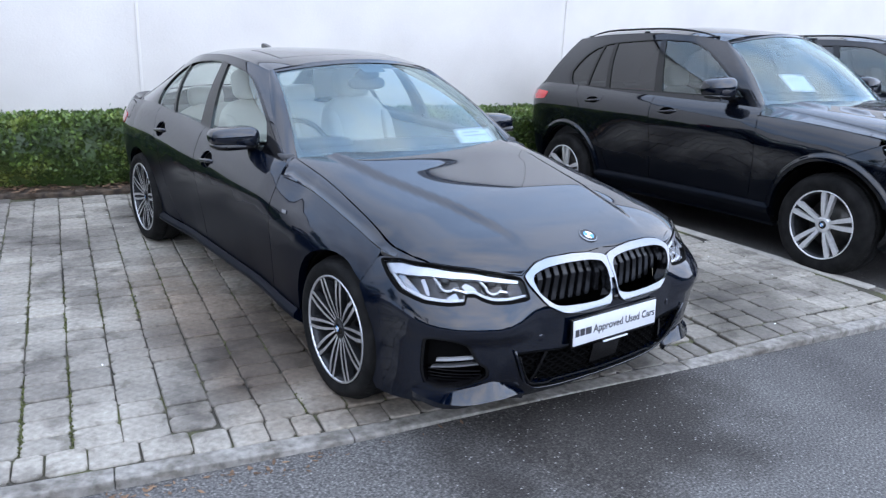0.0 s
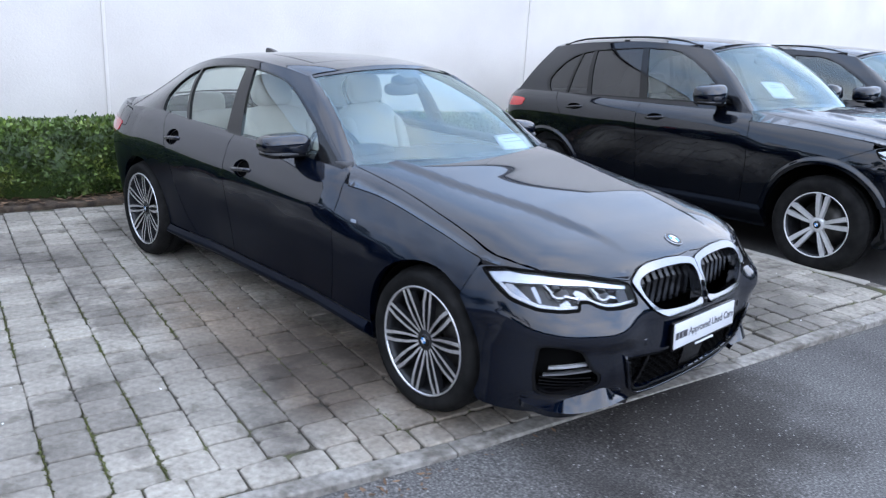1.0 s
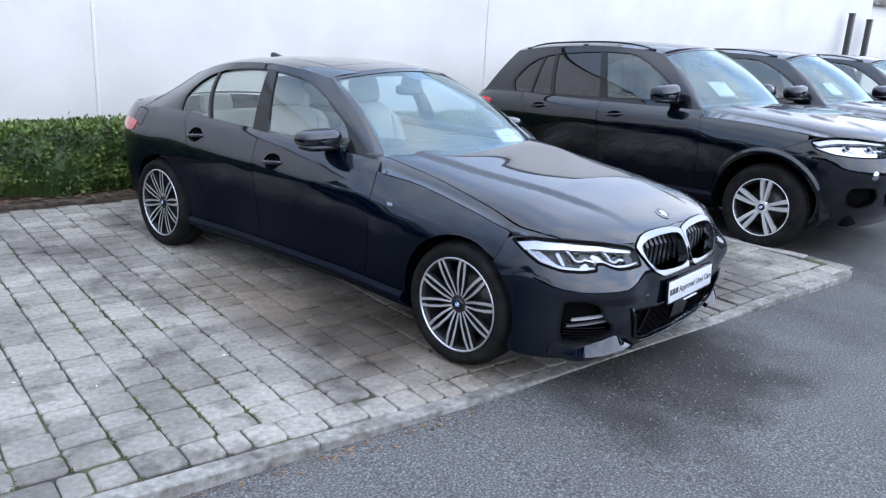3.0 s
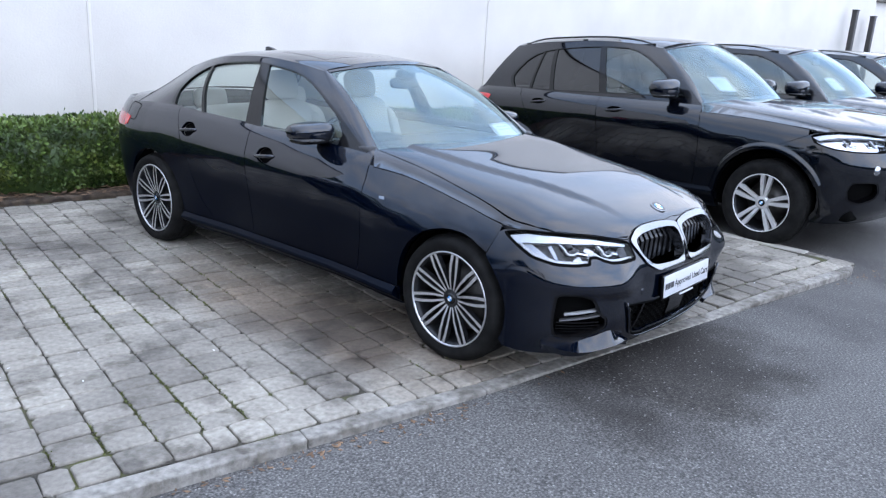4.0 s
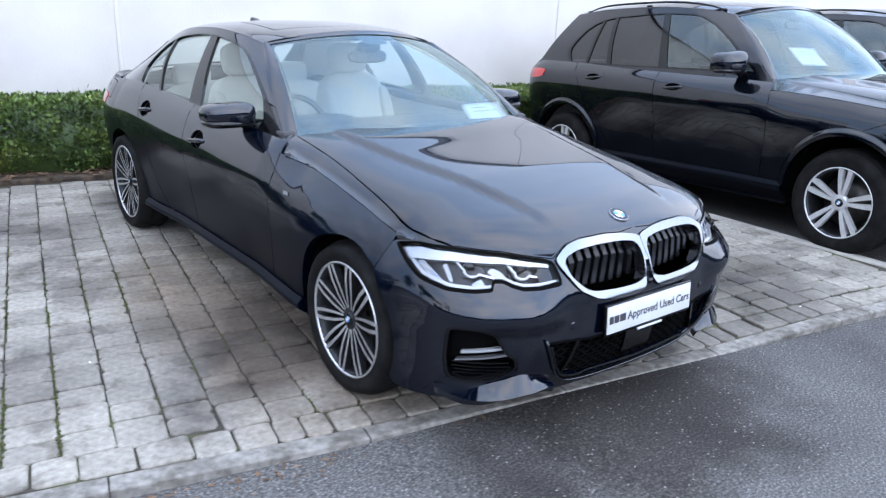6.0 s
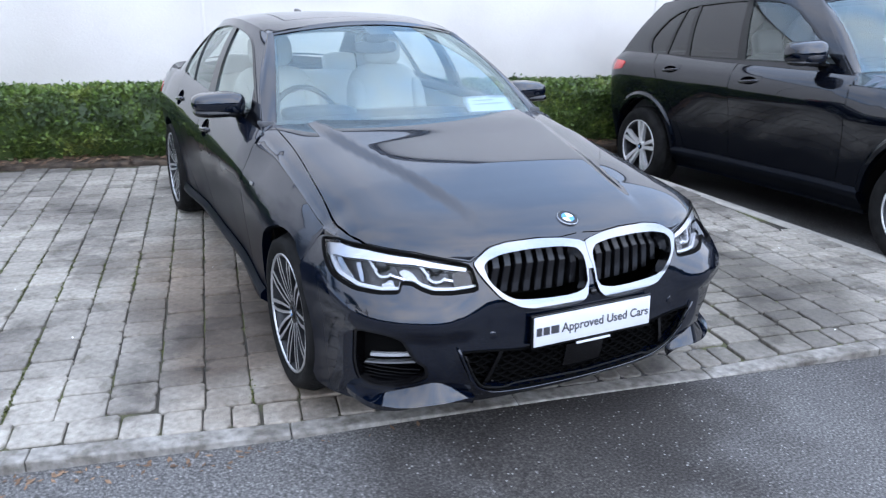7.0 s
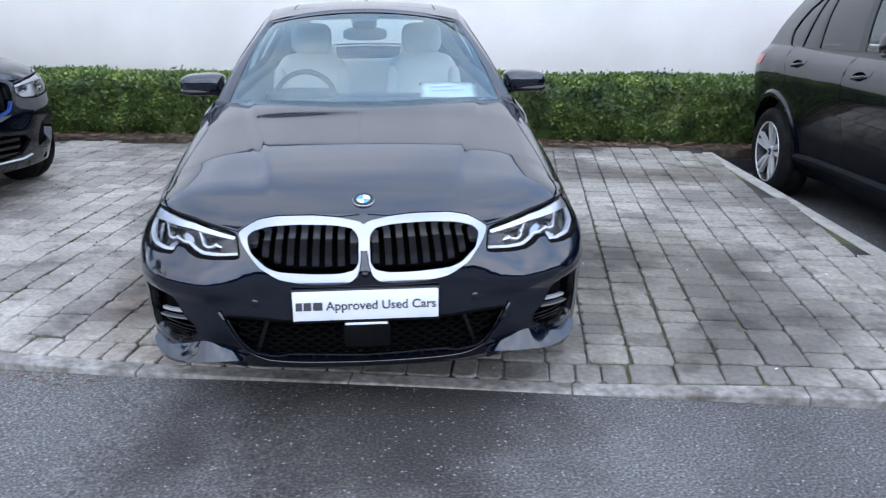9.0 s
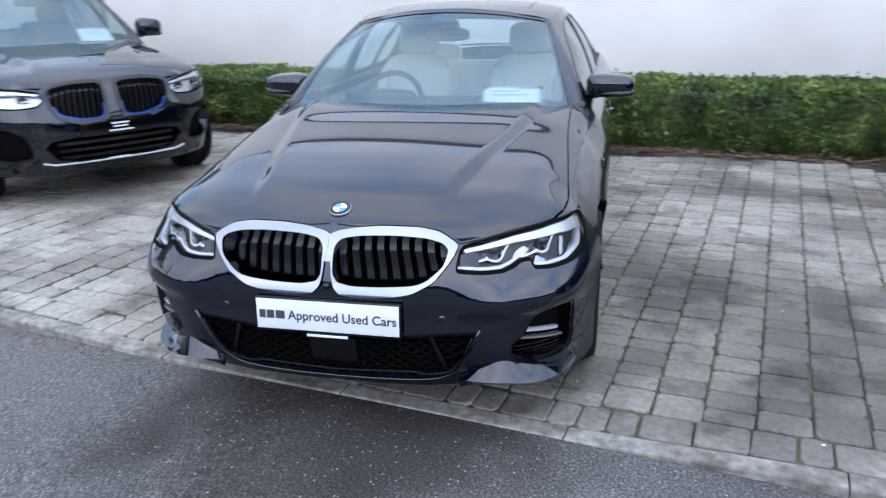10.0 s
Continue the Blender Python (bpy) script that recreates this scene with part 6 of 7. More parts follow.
        for k in range(3):
            part("plate_mark", box((0.023, 0.028, 0.034)[k], 0.001, 0.030, 0.0), INK, pl, "", pose((-0.236, -0.206, -0.170)[k], -0.0118, 0.001))
        badge(car, S.top, 0.0, -0.63, 0.041)
        part("front_camera", pillow(0.014, 0.012, 0.012, 0.9), GLOSS_BLACK, car, "", pose(0, -0.815, 0.578))
        for sgn in (1, -1):
            sn = lathe([(0.0, 0.0016), (0.014, 0.0014), (0.0155, 0.0)], 24)
            p = Vector(side(sgn * 0.40, 0.47))
            part("parking_sensor", sn, GLOSSY_PAINT, car, "", Matrix.Translation(p) @ pose(0, 0, 0, 0, 0, -90 + sgn * 14))
    if accents:
        strip = [(-0.56, 0.346), (-0.48, 0.326), (0.48, 0.326), (0.56, 0.346), (0.56, 0.353), (0.48, 0.333), (-0.48, 0.333), (-0.56, 0.353)]
        part("lip_strip", pane(side, strip, (), 0.06, 0.02, 0.012), WHITE, car, "pale strip along the lower lip")
        pl = part("number_plate", box(0.53, 0.016, 0.12, 0.003), GLOSS_BLACK, car, "dark dealer plate with small white marks", pose(0, -0.885, 0.585))
        for k, w in ((0.018, 0.13), (-0.006, 0.10), (-0.035, 0.18)):
            part("plate_mark", box(w, 0.002, 0.012), WHITE, pl, "", pose(0.02, -0.0085, k))
    for sk in (1, -1):
        y, z = (0.49, 0.755) if fine else (0.48, 0.88)
        b = [(A(y) - 0.026, z - 0.007), (A(y) + 0.012, z - 0.007), (A(y) + 0.020, z + 0.007), (A(y) - 0.018, z + 0.007)]
        me = pane(side, b, (), 0.05, 0.003, 0.003)
        part("wing_badge", me if sk > 0 else mirrored(me), CHROME, car, "small bright wing badge")
    for y0 in (0.0, wb):
        for sk in (1, -1):
            wheel(car, pose(sk * (d["track"] - 0.0), y0, rt), rt, style, rim_mat, sk)
    return car, S


# ---- the ground ----
TURN = radians(-10.5)
E1, E2 = Vector((math.cos(TURN), math.sin(TURN), 0)), Vector((-math.sin(TURN), math.cos(TURN), 0))


def spot(u, v, z=0.0):
    """A place by its way along the kerb and its way in from it."""
    return E1 * u + E2 * v + Vector((0, 0, z))


def lie(x):
    """How high the paving lies."""
    return 0.035 * smooth(0.9, 1.7, x)


def kerb_v(u):
    return -0.45 + 0.10 * smooth(-0.9, -2.6, u)


# the edge of the next bay: a concrete strip that leans from the kerb's square
STRIP_A, STRIP_B = Vector((2.93, -0.62, 0)), Vector((3.14, 3.55, 0))


def strip_x(y):
    return lerp(STRIP_A.x, STRIP_B.x, min(1.5, max(-0.5, (y - STRIP_A.y) / (STRIP_B.y - STRIP_A.y))))


def road_z(x, y=-1.0):
    """The asphalt's height: it rises along the kerb, and the bays of the estates fall away towards the wall."""
    fall = 0.0497 * min(4.6, max(0.0, y + 0.193 * (x - 3.9) + 0.25))
    return lerp(-0.075, -0.010, smooth(-3.5, 0.3, x)) - fall * smooth(strip_x(y) - 0.06, strip_x(y) + 0.02, x) * smooth(24.0, 14.0, x)


xs = [-400, -20] + [-6 + 0.25 * i for i in range(35)] + [2.75 + 0.04 * i for i in range(16)] + [3.5 + 0.5 * i for i in range(46)] + [60, 400]
ys = [-400, -20, -2, -1] + [-0.75 + 0.25 * i for i in range(26)] + [7, 12, 60, 400]
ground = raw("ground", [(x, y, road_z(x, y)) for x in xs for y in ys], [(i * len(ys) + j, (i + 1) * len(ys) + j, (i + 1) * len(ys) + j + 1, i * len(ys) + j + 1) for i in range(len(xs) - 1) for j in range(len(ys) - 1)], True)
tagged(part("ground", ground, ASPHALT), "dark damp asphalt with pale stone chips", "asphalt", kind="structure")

LEFT, DEEP = -6.4, 4.25
bm = bmesh.new()
rows = []
for j in range(13):
    row = []
    for i in range(41):
        u = lerp(LEFT, 3.1, i / 40)
        v = lerp(kerb_v(u), DEEP, j / 12)
        p = spot(u, v)
        if p.x > strip_x(p.y):
            p.x = strip_x(p.y)
        row.append(bm.verts.new((p.x, p.y, lie(p.x) - 0.013)))
    rows.append(row)
for j in range(12):
    for i in range(40):
        try:
            bm.faces.new((rows[j][i], rows[j][i + 1], rows[j + 1][i + 1], rows[j + 1][i]))
        except ValueError:
            pass
paving = tagged(part("pavement", bm, JOINT), "grey tumbled block paving with mossy joints", "paving", kind="structure")

soil = box(11.8, 0.9, 0.10, 0.02)
tagged(part("soil_bed", soil, SOIL, None, "", Matrix.Translation(spot(-0.4, DEEP + 0.45, -0.02)) @ pose(0, 0, 0, 0, 0, math.degrees(TURN))), "narrow bed of brown soil under the hedge", "soil", kind="structure")

# ---- walls ----
WALL_V, WALL_H = 5.15, 3.72


def wall(name, u0, u1, v, h, thick=0.25, label=""):
    ob = part(name, box(u1 - u0, thick, h, 0.004), WALL, None, "", Matrix.Translation(spot((u0 + u1) / 2, v + thick / 2, h / 2 - 0.1)) @ pose(0, 0, 0, 0, 0, math.degrees(TURN)))
    return tagged(ob, label, "wall", kind="structure")


wall_n = wall("wall_north", -6.75, 15.2, WALL_V, WALL_H, 0.25, "tall white rendered wall behind the hedge")
part("coping", box(21.95, 0.31, 0.045, 0.008), POST, wall_n, "dark coping along the wall's top", Matrix.Translation((0, 0, WALL_H / 2 + 0.02)))
for u, wd in ((-1.12, 0.032), (3.905, 0.014)):
    part("joint_cover", box(wd, 0.02, WALL_H - 0.02, 0.004), WALL, wall_n, "pale vertical cover strip", Matrix.Translation((u - (-6.75 + 15.2) / 2, -0.125 - 0.004, 0)))

# ---- hedge ----
def leaves(count, place, size, seed, flat=0.5):
    """Many small folded leaves; place gives a point and the way outwards."""
    rnd = random.Random(seed)
    vs, fs = [], []
    for _ in range(count):
        p, out = place(rnd)
        d = (out * rnd.uniform(0.1, 0.9) + Vector((rnd.gauss(0, 1), rnd.gauss(0, 1), rnd.gauss(0, 1) + 0.3)) * 0.6).normalized()
        n = d.cross(Vector((rnd.gauss(0, 1), rnd.gauss(0, 1), rnd.gauss(0, 1)))).normalized()
        w = d.cross(n)
        s = size * rnd.uniform(0.6, 1.3)
        k = len(vs)
        vs += [tuple(p - w * 0.0), tuple(p + d * s * 0.55 + w * s * 0.30 + n * s * 0.06), tuple(p + d * s), tuple(p + d * s * 0.55 - w * s * 0.30 + n * s * 0.06)]
        fs += [(k, k + 1, k + 2), (k, k + 2, k + 3)]
    return vs, fs


def hedge(u0, u1, v0, v1, h, seed, label):
    t = thing("hedge", Matrix.Translation(spot((u0 + u1) / 2, (v0 + v1) / 2)) @ pose(0, 0, 0, 0, 0, math.degrees(TURN)), label, "hedge")
    hl, hw = (u1 - u0) / 2, (v1 - v0) / 2

    def bulge(x, z):
        return 0.09 * noise.noise(Vector((x * 1.9, z * 2.4, seed))) + 0.10 * noise.noise(Vector((x * 5.5, z * 5.5, seed + 3)))

    def top(x, y):
        return h + 0.035 * noise.noise(Vector((x * 1.1, y * 2, seed + 7))) + 0.02 * noise.noise(Vector((x * 5, y * 5, seed + 9)))

    def place(r):
        x = r.uniform(-hl, hl)
        q = r.random()
        if q < 0.52:
            z = r.uniform(0.07, 1.0) * top(x, -hw)
            low = 0.10 * smooth(0.22, 0.05, z) - 0.05 * smooth(h - 0.12, h, z)
            return Vector((x, -hw + bulge(x, z) + low + abs(r.gauss(0, 0.03)), z)), Vector((0, -1, 0.25))
        if q < 0.92:
            y = r.uniform(-hw, hw)
            return Vector((x, y, top(x, y) - abs(r.gauss(0, 0.025)) + (r.random() < 0.03) * r.uniform(0, 0.06))), Vector((0, -0.1, 1))
        sx = r.choice((-1, 1))
        y, z = r.uniform(-hw, hw), r.uniform(0.08, h)
        return Vector((sx * (hl - abs(r.gauss(0, 0.03))), y, z)), Vector((sx, 0, 0.2))
    # Closed core behind the leaves; its dark green stands in for inner shade.
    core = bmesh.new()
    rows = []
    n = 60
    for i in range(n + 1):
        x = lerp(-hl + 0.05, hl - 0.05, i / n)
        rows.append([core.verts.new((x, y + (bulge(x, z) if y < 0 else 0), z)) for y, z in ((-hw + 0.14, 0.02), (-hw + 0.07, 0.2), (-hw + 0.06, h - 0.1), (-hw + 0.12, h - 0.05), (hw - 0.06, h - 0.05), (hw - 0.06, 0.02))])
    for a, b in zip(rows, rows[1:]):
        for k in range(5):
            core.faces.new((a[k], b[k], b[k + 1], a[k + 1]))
    part("foliage_core", smoothed(core), LEAF_FAR, t, "inner foliage, darkened to stand in for deep shade")
    vs, fs = leaves(int(4600 * (u1 - u0)), place, 0.046, seed)
    f = part("leaves", raw("leaves", vs, fs), LEAF, t, "small glossy green leaves")
    tagged(f, kind="stuff")
    for i in range(int((u1 - u0) * 3)):
        x = -hl + (i + 0.5) / 3 + random.Random(seed + i).uniform(-0.08, 0.08)
        part("stem", tube([(x, -0.05, -0.02), (x + 0.02, -0.05, 0.1), (x - 0.02, -0.08, 0.22)], [0.012, 0.010, 0.007], 6), BARK, t)
    return t


hedge(-6.3, 4.6, DEEP + 0.14, DEEP + 0.82, 0.63, 5, "clipped green box hedge along the white wall")

# ---- cars ----
sedan, SEDAN_SHAPE = build_car("sedan_car", SEDAN, "black four-door saloon with chrome grille on the paved bay", TWIN, MACHINED, PAINT, pose(0, 0, 0))
SUV_PITCH, SUV_TURN = -2.92, -6.68


def suv_at(k):
    return pose(3.90 + 2.5 * k, -0.303 - 0.34 * k, -0.008, SUV_PITCH, 0, SUV_TURN + (4.5 if k else 0))


suv, _ = build_car("suv_car", TALL_SUV, "black off-road estate with silver star wheels and tinted rear glass", STAR, SILVER, PAINT_DARK, suv_at(0), False, None, True, True)
suv["group"] = "parked black estates"
for k in (1, 2):
    copy_thing(suv, suv_at(k))
cross, _ = build_car("crossover_car", CROSSOVER, "dark grey electric crossover with blue grille edges", STAR, SILVER, PAINT_DARK, pose(-3.45, 2.59, 0, 0, 0, 52), False, BLUE)


def sheet(at, w=0.297, h=0.21, label="white printed sheet lying on the dashboard"):
    """A sheet of paper, slightly curled, with lines of print too small to read."""
    bm = bmesh.new()
    rows = [[bm.verts.new((lerp(-w / 2, w / 2, i / 8), lerp(-h / 2, h / 2, j / 6), 0.006 * math.sin(i * 0.7) * math.sin(j * 0.5) + 0.0005)) for i in range(9)] for j in range(7)]
    for j in range(6):
        for i in range(8):
            bm.faces.new((rows[j][i], rows[j][i + 1], rows[j + 1][i + 1], rows[j + 1][i]))
    low = bmesh.ops.solidify(bm, geom=bm.faces[:], thickness=0.0008)
    t = thing("price_sheet", at, label, "paper")
    part("paper", smoothed(bm), PAPER, t)
    for k, (x0, x1, y) in enumerate(((-0.10, 0.03, 0.05), (-0.10, 0.08, 0.025))):
        part("print_line", box(x1 - x0, 0.005, 0.001), GREY_INK, t, "", pose((x0 + x1) / 2, y, 0.0085))
    return t


sheet(pose(0.435, 0.675, 0.997, 40, 0, 4), 0.30, 0.175)
for k in range(3):
    sheet(suv_at(k) @ pose(-0.24, 0.84, 1.325, 40, 0, -6), 0.297, 0.21)
sheet(pose(-3.45, 2.59, 0, 0, 0, 52) @ pose(0.42, 0.76, 1.16, 40, 0, 4))

# ---- the distance ----
def post(u, v, h):
    t = thing("fence_post", Matrix.Translation(spot(u, v, -0.02)) @ pose(0, 0, 0, 0, 0, math.degrees(TURN)), "dark painted square post beside the wall", "post", "posts")
    part("shaft", box(0.10, 0.10, h, 0.006, pose(0, 0, h / 2)), POST, t)
    part("cap", box(0.12, 0.12, 0.02, 0.004, pose(0, 0, h + 0.01)), POST, t)


post(13.9, 4.95, 2.53)
post(14.75, 4.95, 2.45)
annex = thing("low_building", Matrix.Translation(spot(19.5, 5.6)) @ pose(0, 0, 0, 0, 0, math.degrees(TURN)), "white flat-roofed building past the wall's end", "building")
part("facade", box(8.0, 4.0, 2.9, 0.01, pose(0, 2.0, 1.4)), WALL, annex)
part("fascia", box(8.2, 4.2, 0.22, 0.01, pose(0, 2.0, 2.95)), KERB, annex, "grey roof edge")


def limb(bm_list, p, d, r, length, rng, depth):
    """A branch and those that fork from it."""
    pts, rs = [p], [r]
    q = p.copy()
    n = 4
    for i in range(n):
        d = (d + Vector((rng.gauss(0, 0.13), rng.gauss(0, 0.13), rng.gauss(0.02, 0.08)))).normalized()
        q = q + d * (length / n)
        pts.append(q.copy())
        rs.append(max(0.004, r * (1 - 0.5 * (i + 1) / n)))
    bm_list.append((pts, rs))
    if depth == 0:
        return
    for k in range(3 if depth > 1 else 4):
        i = rng.randint(2, n)
        e = (d + Vector((rng.gauss(0, 0.6), rng.gauss(0, 0.6), rng.gauss(0.15, 0.35)))).normalized()
        limb(bm_list, pts[i].copy(), e, rs[i] * 0.7, length * rng.uniform(0.55, 0.8), rng, depth - 1)


def tree(x, y, h, seed, leafy):
    t = thing("tree", pose(x, y, -0.05), "tall dense evergreen tree past the wall" if leafy else "tall bare winter tree", "tree", "trees round the car park")
    rng = random.Random(seed)
    bars = []
    limb(bars, Vector((0, 0, 0)), Vector((0.02, 0, 1)), h * 0.022, h * 0.45, rng, 4)
    wood = joined(*[tube(p, r, 5, False) for p, r in bars])
    part("trunk", wood, BARK, t)
    if leafy:
        tips = [p[-1] for p, r in bars]

        def place(r):
            c = r.choice(tips)
            o = Vector((r.gauss(0, 1), r.gauss(0, 1), r.gauss(0, 0.8))) * h * 0.045
            return c + o, o.normalized()
        vs, fs = leaves(9000, place, 0.2, seed)
        tagged(part("crown", raw("crown", vs, fs), LEAF_FAR, t), kind="stuff")
    return t


tree(-8.6, 10.5, 4.6, 3, True)
tree(-12.5, 16.0, 12.0, 4, False)
tree(-5.5, 17.0, 11.0, 8, False)
tree(-15.0, -3.0, 10.0, 12, False)
tree(-17.0, 4.0, 9.0, 14, True)


def woods_place(r):
    a = radians(r.uniform(175, 372))
    q = r.gauss(0, 0.6)
    top = 2.6 + 1.6 * noise.noise(Vector((math.cos(a) * 4, math.sin(a) * 4, 2))) + 0.9 * noise.noise(Vector((math.cos(a) * 17, math.sin(a) * 17, 5)))
    z = top * r.random() ** 0.6
    rad = 32 + q + 1.5 * noise.noise(Vector((math.cos(a) * 9, math.sin(a) * 9, 1)))
    return Vector((rad * math.cos(a), rad * math.sin(a), z)), Vector((-math.cos(a), -math.sin(a), 0.4))


vs, fs = leaves(26000, woods_place, 0.75, 21)
tagged(part("far_trees", raw("far_trees", vs, fs), LEAF_FAR), "dark band of trees round the far side of the car park", "trees", kind="stuff")


# ---- litter and moss ----
def flakes(name, count, place, size, seed, mat, label, category):
    rng = random.Random(seed)
    vs, fs = [], []
    for _ in range(count):
        p = place(rng)
        a, s, tilt = rng.uniform(0, 6.3), size * rng.uniform(0.5, 1.4), rng.uniform(-0.25, 0.25)
        k = len(vs)
        n = 6
        for i in range(n):
            t = a + 2 * math.pi * i / n
            r = s * (0.45 + 0.3 * math.cos(2 * (t - a))) * rng.uniform(0.8, 1.15)
            vs.append((p.x + r * math.cos(t), p.y + r * math.sin(t), p.z + 0.003 + r * tilt * math.cos(t - a) + 0.25 * r * rng.random()))
        fs.append(tuple(range(k, k + n)))
    tagged(part(name, raw(name, vs, fs), mat), label, category, kind="stuff")


def by_hedge(r):
    return spot(r.uniform(-4.4, 4.2), DEEP + r.uniform(-0.05, 0.28), 0.045)


def by_kerb(r):
    u = r.choice((r.gauss(-1.9, 0.35), r.gauss(-1.4, 0.5), r.gauss(2.9, 0.25)))
    v = kerb_v(u) - 0.11 - abs(r.gauss(0, 0.05))
    p = spot(u, v)
    p.z = road_z(p.x)
    return p


def on_paving(r):
    while True:
        p = spot(r.uniform(-4.5, 3), r.uniform(-0.4, 4))
        if p.x < strip_x(p.y) - 0.1 and not (-0.8 < p.x < 0.8 and p.y > -0.4):
            p.z = lie(p.x)
            return p


flakes("leaf_litter", 900, by_hedge, 0.055, 31, DRY_LEAF, "dry brown leaves under the hedge", "leaves")
flakes("kerb_litter", 120, by_kerb, 0.020, 32, DRY_LEAF, "small brown leaves swept along the kerb", "leaves")
flakes("paving_litter", 45, on_paving, 0.011, 33, PAPER, "pale bits of grit and petals on the paving", "litter")


def in_joint(r):
    while True:
        u = COLUMN_START + COLUMN * (round(r.uniform(2, 48)) - 0.5) + r.gauss(0, 0.004)
        v = kerb_v(u) + 0.165 + abs(r.gauss(0, 1.4))
        p = spot(u, v)
        if v < DEEP - 0.2 and p.x < -0.9 + 0.6 * r.random() ** 4 and noise.noise(Vector((u * 1.1, v * 1.1, 4))) > 0.08:
            p.z = lie(p.x) - 0.008
            return p


COLUMN, COLUMN_START = 0.185, -6.3075
vs, fs = leaves(7000, lambda r: (in_joint(r), Vector((0, 0, 1))), 0.013, 41)
tagged(part("joint_moss", raw("joint_moss", vs, fs), MOSS), "tufts of yellow-green moss in the paving joints", "moss", kind="stuff")


# ---- pieces of the ground, last ----
def block(l, w, h=0.05, c=0.008, cut=0.012):
    """A block with worn, rounded corners and edges; its top lies at zero."""
    vs = []
    for z, k in ((-h, 0), (-c, 0), (-c * 0.3, c * 0.35), (0, c)):
        a, b, q = l / 2 - k, w / 2 - k, min(cut, l / 4)
        vs += [(-a + q, -b, z), (a - q, -b, z), (a, -b + q, z), (a, b - q, z), (a - q, b, z), (-a + q, b, z), (-a, b - q, z), (-a, -b + q, z)]
    fs = [tuple(range(24, 32))]
    for r in (0, 8, 16):
        fs += [(r + i, r + (i + 1) % 8, r + 8 + (i + 1) % 8, r + 8 + i) for i in range(8)]
    return vs, fs


def tumbled(l, w, rng, h=0.05, c=0.006):
    """A tumbled block: chipped corners, uneven sides and worn edges; its top lies at zero."""
    cut = [rng.uniform(0.008, 0.022) for _ in range(8)]
    a, b = l / 2, w / 2
    ring = [(-a + cut[0], -b), (a - cut[1], -b), (a, -b + cut[2]), (a, b - cut[3]), (a - cut[4], b), (-a + cut[5], b), (-a, b - cut[6]), (-a, -b + cut[7])]
    ring = [(x + rng.uniform(-0.0022, 0.0022), y + rng.uniform(-0.0022, 0.0022)) for x, y in ring]
    vs = []
    for z, k in ((-h, 0.0), (-c * 1.1, 0.0), (-c * 0.25, c * 0.5), (0.0, c * 1.5)):
        vs += [(x * (1 - k / a), y * (1 - k / b), z) for x, y in ring]
    fs = [tuple(range(24, 32))]
    for r in (0, 8, 16):
        fs += [(r + i, r + (i + 1) % 8, r + 8 + (i + 1) % 8, r + 8 + i) for i in range(8)]
    return vs, fs


rnd = random.Random(11)
LENGTHS = (0.105, 0.135, 0.155, 0.175, 0.205)
shared = {}
for l in LENGTHS:
    shared[l] = []
    for k in range(5):
        vs, fs = tumbled(COLUMN - 0.006, l - 0.007, rnd)
        shared[l].append(raw("paver", vs, fs))
        shared[l][-1].materials.append(PAVER)
rest_v, rest_f, pieces = [], [], 0


def lay(me, m, p, near):
    global pieces
    if near and pieces < 300:
        ob = new("paver", me)
        ob.parent = paving
        ob.matrix_basis = m
        pieces += 1
        return
    k = len(rest_v)
    rest_v.extend(tuple(m @ v.co) for v in me.vertices)
    rest_f.extend(tuple(k + i for i in f.vertices) for f in me.polygons)


def paver_pose(u, v):
    p = spot(u + rnd.gauss(0, 0.0016), v + rnd.gauss(0, 0.0015))
    return p, Matrix.Translation((p.x, p.y, lie(p.x) + rnd.uniform(-0.003, 0.003))) @ pose(0, 0, 0, rnd.gauss(0, 0.6), rnd.gauss(0, 0.6), math.degrees(TURN) + rnd.gauss(0, 0.7))


def in_bay(p):
    return p.x < strip_x(p.y) - 0.07


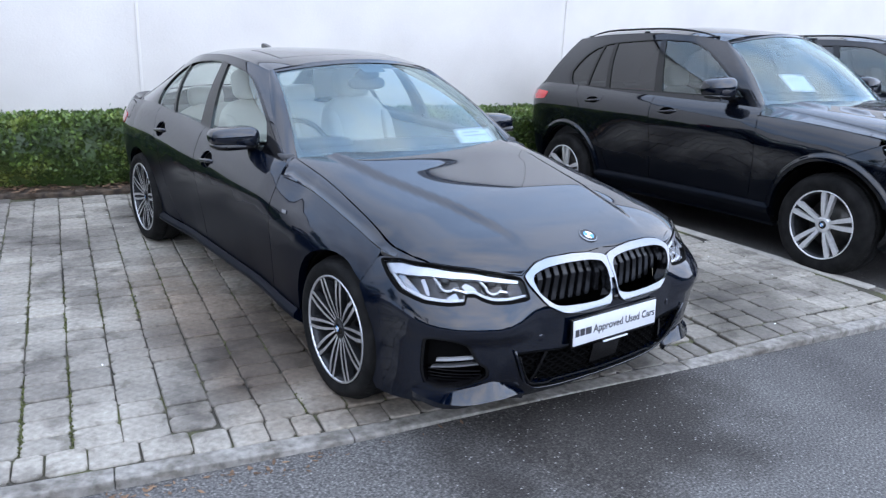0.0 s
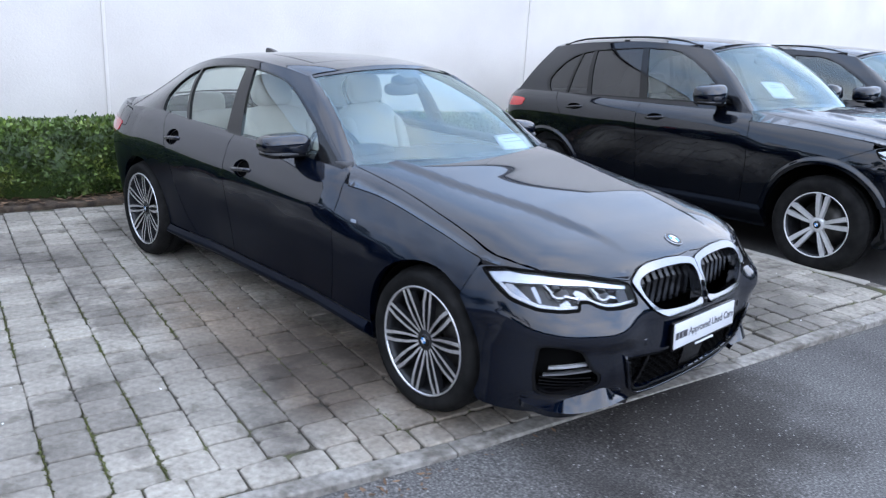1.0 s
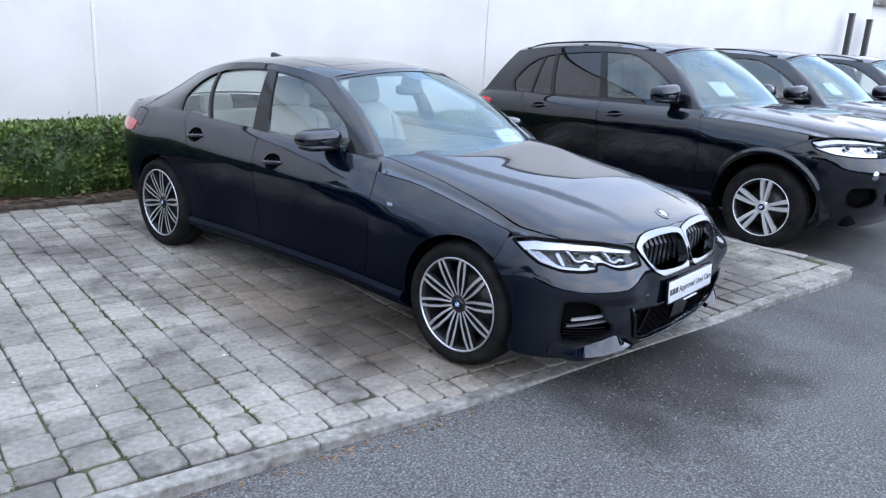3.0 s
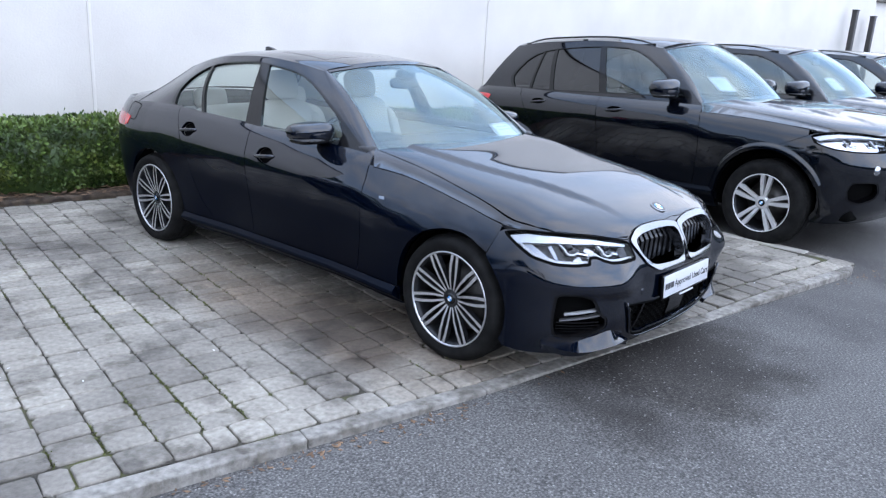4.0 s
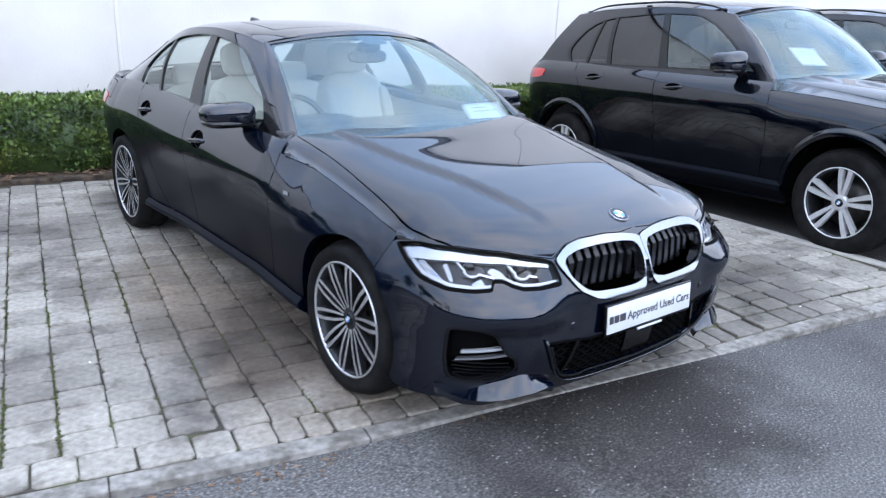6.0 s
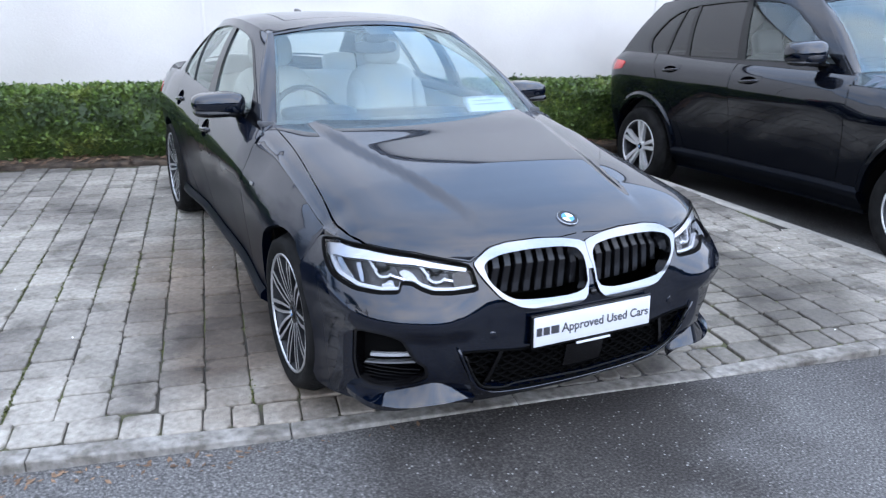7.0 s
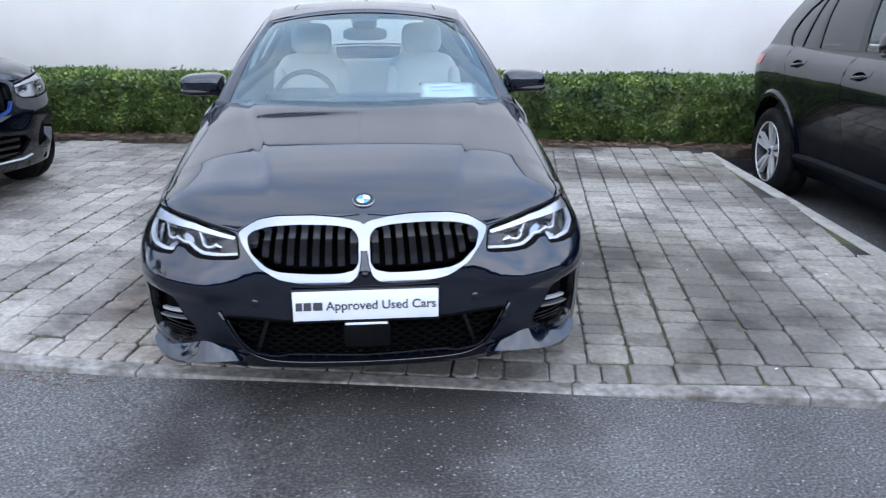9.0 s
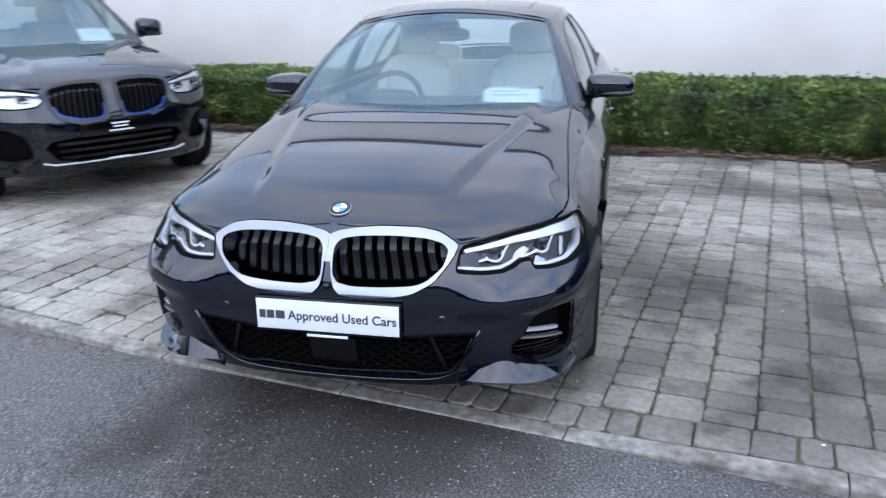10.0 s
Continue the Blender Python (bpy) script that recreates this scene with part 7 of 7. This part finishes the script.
u = COLUMN_START
while u < 4.0:
    v = kerb_v(u) + 0.165
    v += rnd.choice((0.0, 0.0, 0.02))
    while v < DEEP - 0.15:
        l = rnd.choice(LENGTHS)
        p, m = paver_pose(u, v + l / 2)
        if in_bay(p):
            near = (-2.75 < p.x < -0.85 and -0.6 < p.y < 2.0) or (0.95 < p.x < 2.3 and -0.7 < p.y < 0.9)
            lay(rnd.choice(shared[l]), m, p, near)
        v += l
    u += COLUMN
edge_shared = []
for l in (0.11, 0.15, 0.19):
    vs, fs = tumbled(l - 0.007, 0.157, rnd)
    me = raw("edge_paver", vs, fs)
    me.materials.append(PAVER)
    edge_shared.append((l, me))
u = LEFT
while u < 3.4:
    l, me = rnd.choice(edge_shared)
    p, m = paver_pose(u + l / 2, kerb_v(u) + 0.08)
    if in_bay(p):
        lay(me, m, p, False)
    u += l
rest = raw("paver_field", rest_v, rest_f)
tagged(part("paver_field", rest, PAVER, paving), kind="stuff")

# kerb stones
kerb = thing("kerb", Matrix.Identity(4), "pale concrete kerb stones, worn and stained", "kerb", kind="structure")


def kerb_stone(a, b, width=0.088, drop=0.14, mat=KERB):
    d = b - a
    vs, fs = block(d.length - 0.004, width, drop, 0.007, 0.004)
    m = Matrix.Translation((a + b) / 2) @ d.to_track_quat("X", "Z").to_matrix().to_4x4()
    part("kerb_stone", raw("kerb_stone", vs, fs), mat, kerb, "", m)


u = LEFT
while u < 2.7:
    u2 = min(u + 0.915, 2.75)
    a, b = spot(u, kerb_v(u) - 0.047), spot(u2, kerb_v(u2) - 0.047)
    a.z, b.z = lie(a.x) - 0.004, lie(b.x) - 0.004
    kerb_stone(a, b)
    u = u2
corner = []
a = spot(2.75, kerb_v(2.75) - 0.047)
b = STRIP_A + Vector((0.0, 0.0, 0))
c = Vector((strip_x(-1.0) , -1.0, 0))
for i in range(6):
    t = i / 5
    corner.append((1 - t) ** 2 * a + 2 * t * (1 - t) * c + t * t * b)
for p in corner:
    p.z = lie(p.x) - 0.004
for p, q in zip(corner, corner[1:]):
    kerb_stone(p, q)
d = STRIP_B - STRIP_A
for i in range(5):
    p, q = STRIP_A + d * (i / 5), STRIP_A + d * ((i + 1) / 5)
    p.z = q.z = 0.034
    kerb_stone(p, q, 0.10, 0.26, mat=PALE_KERB)
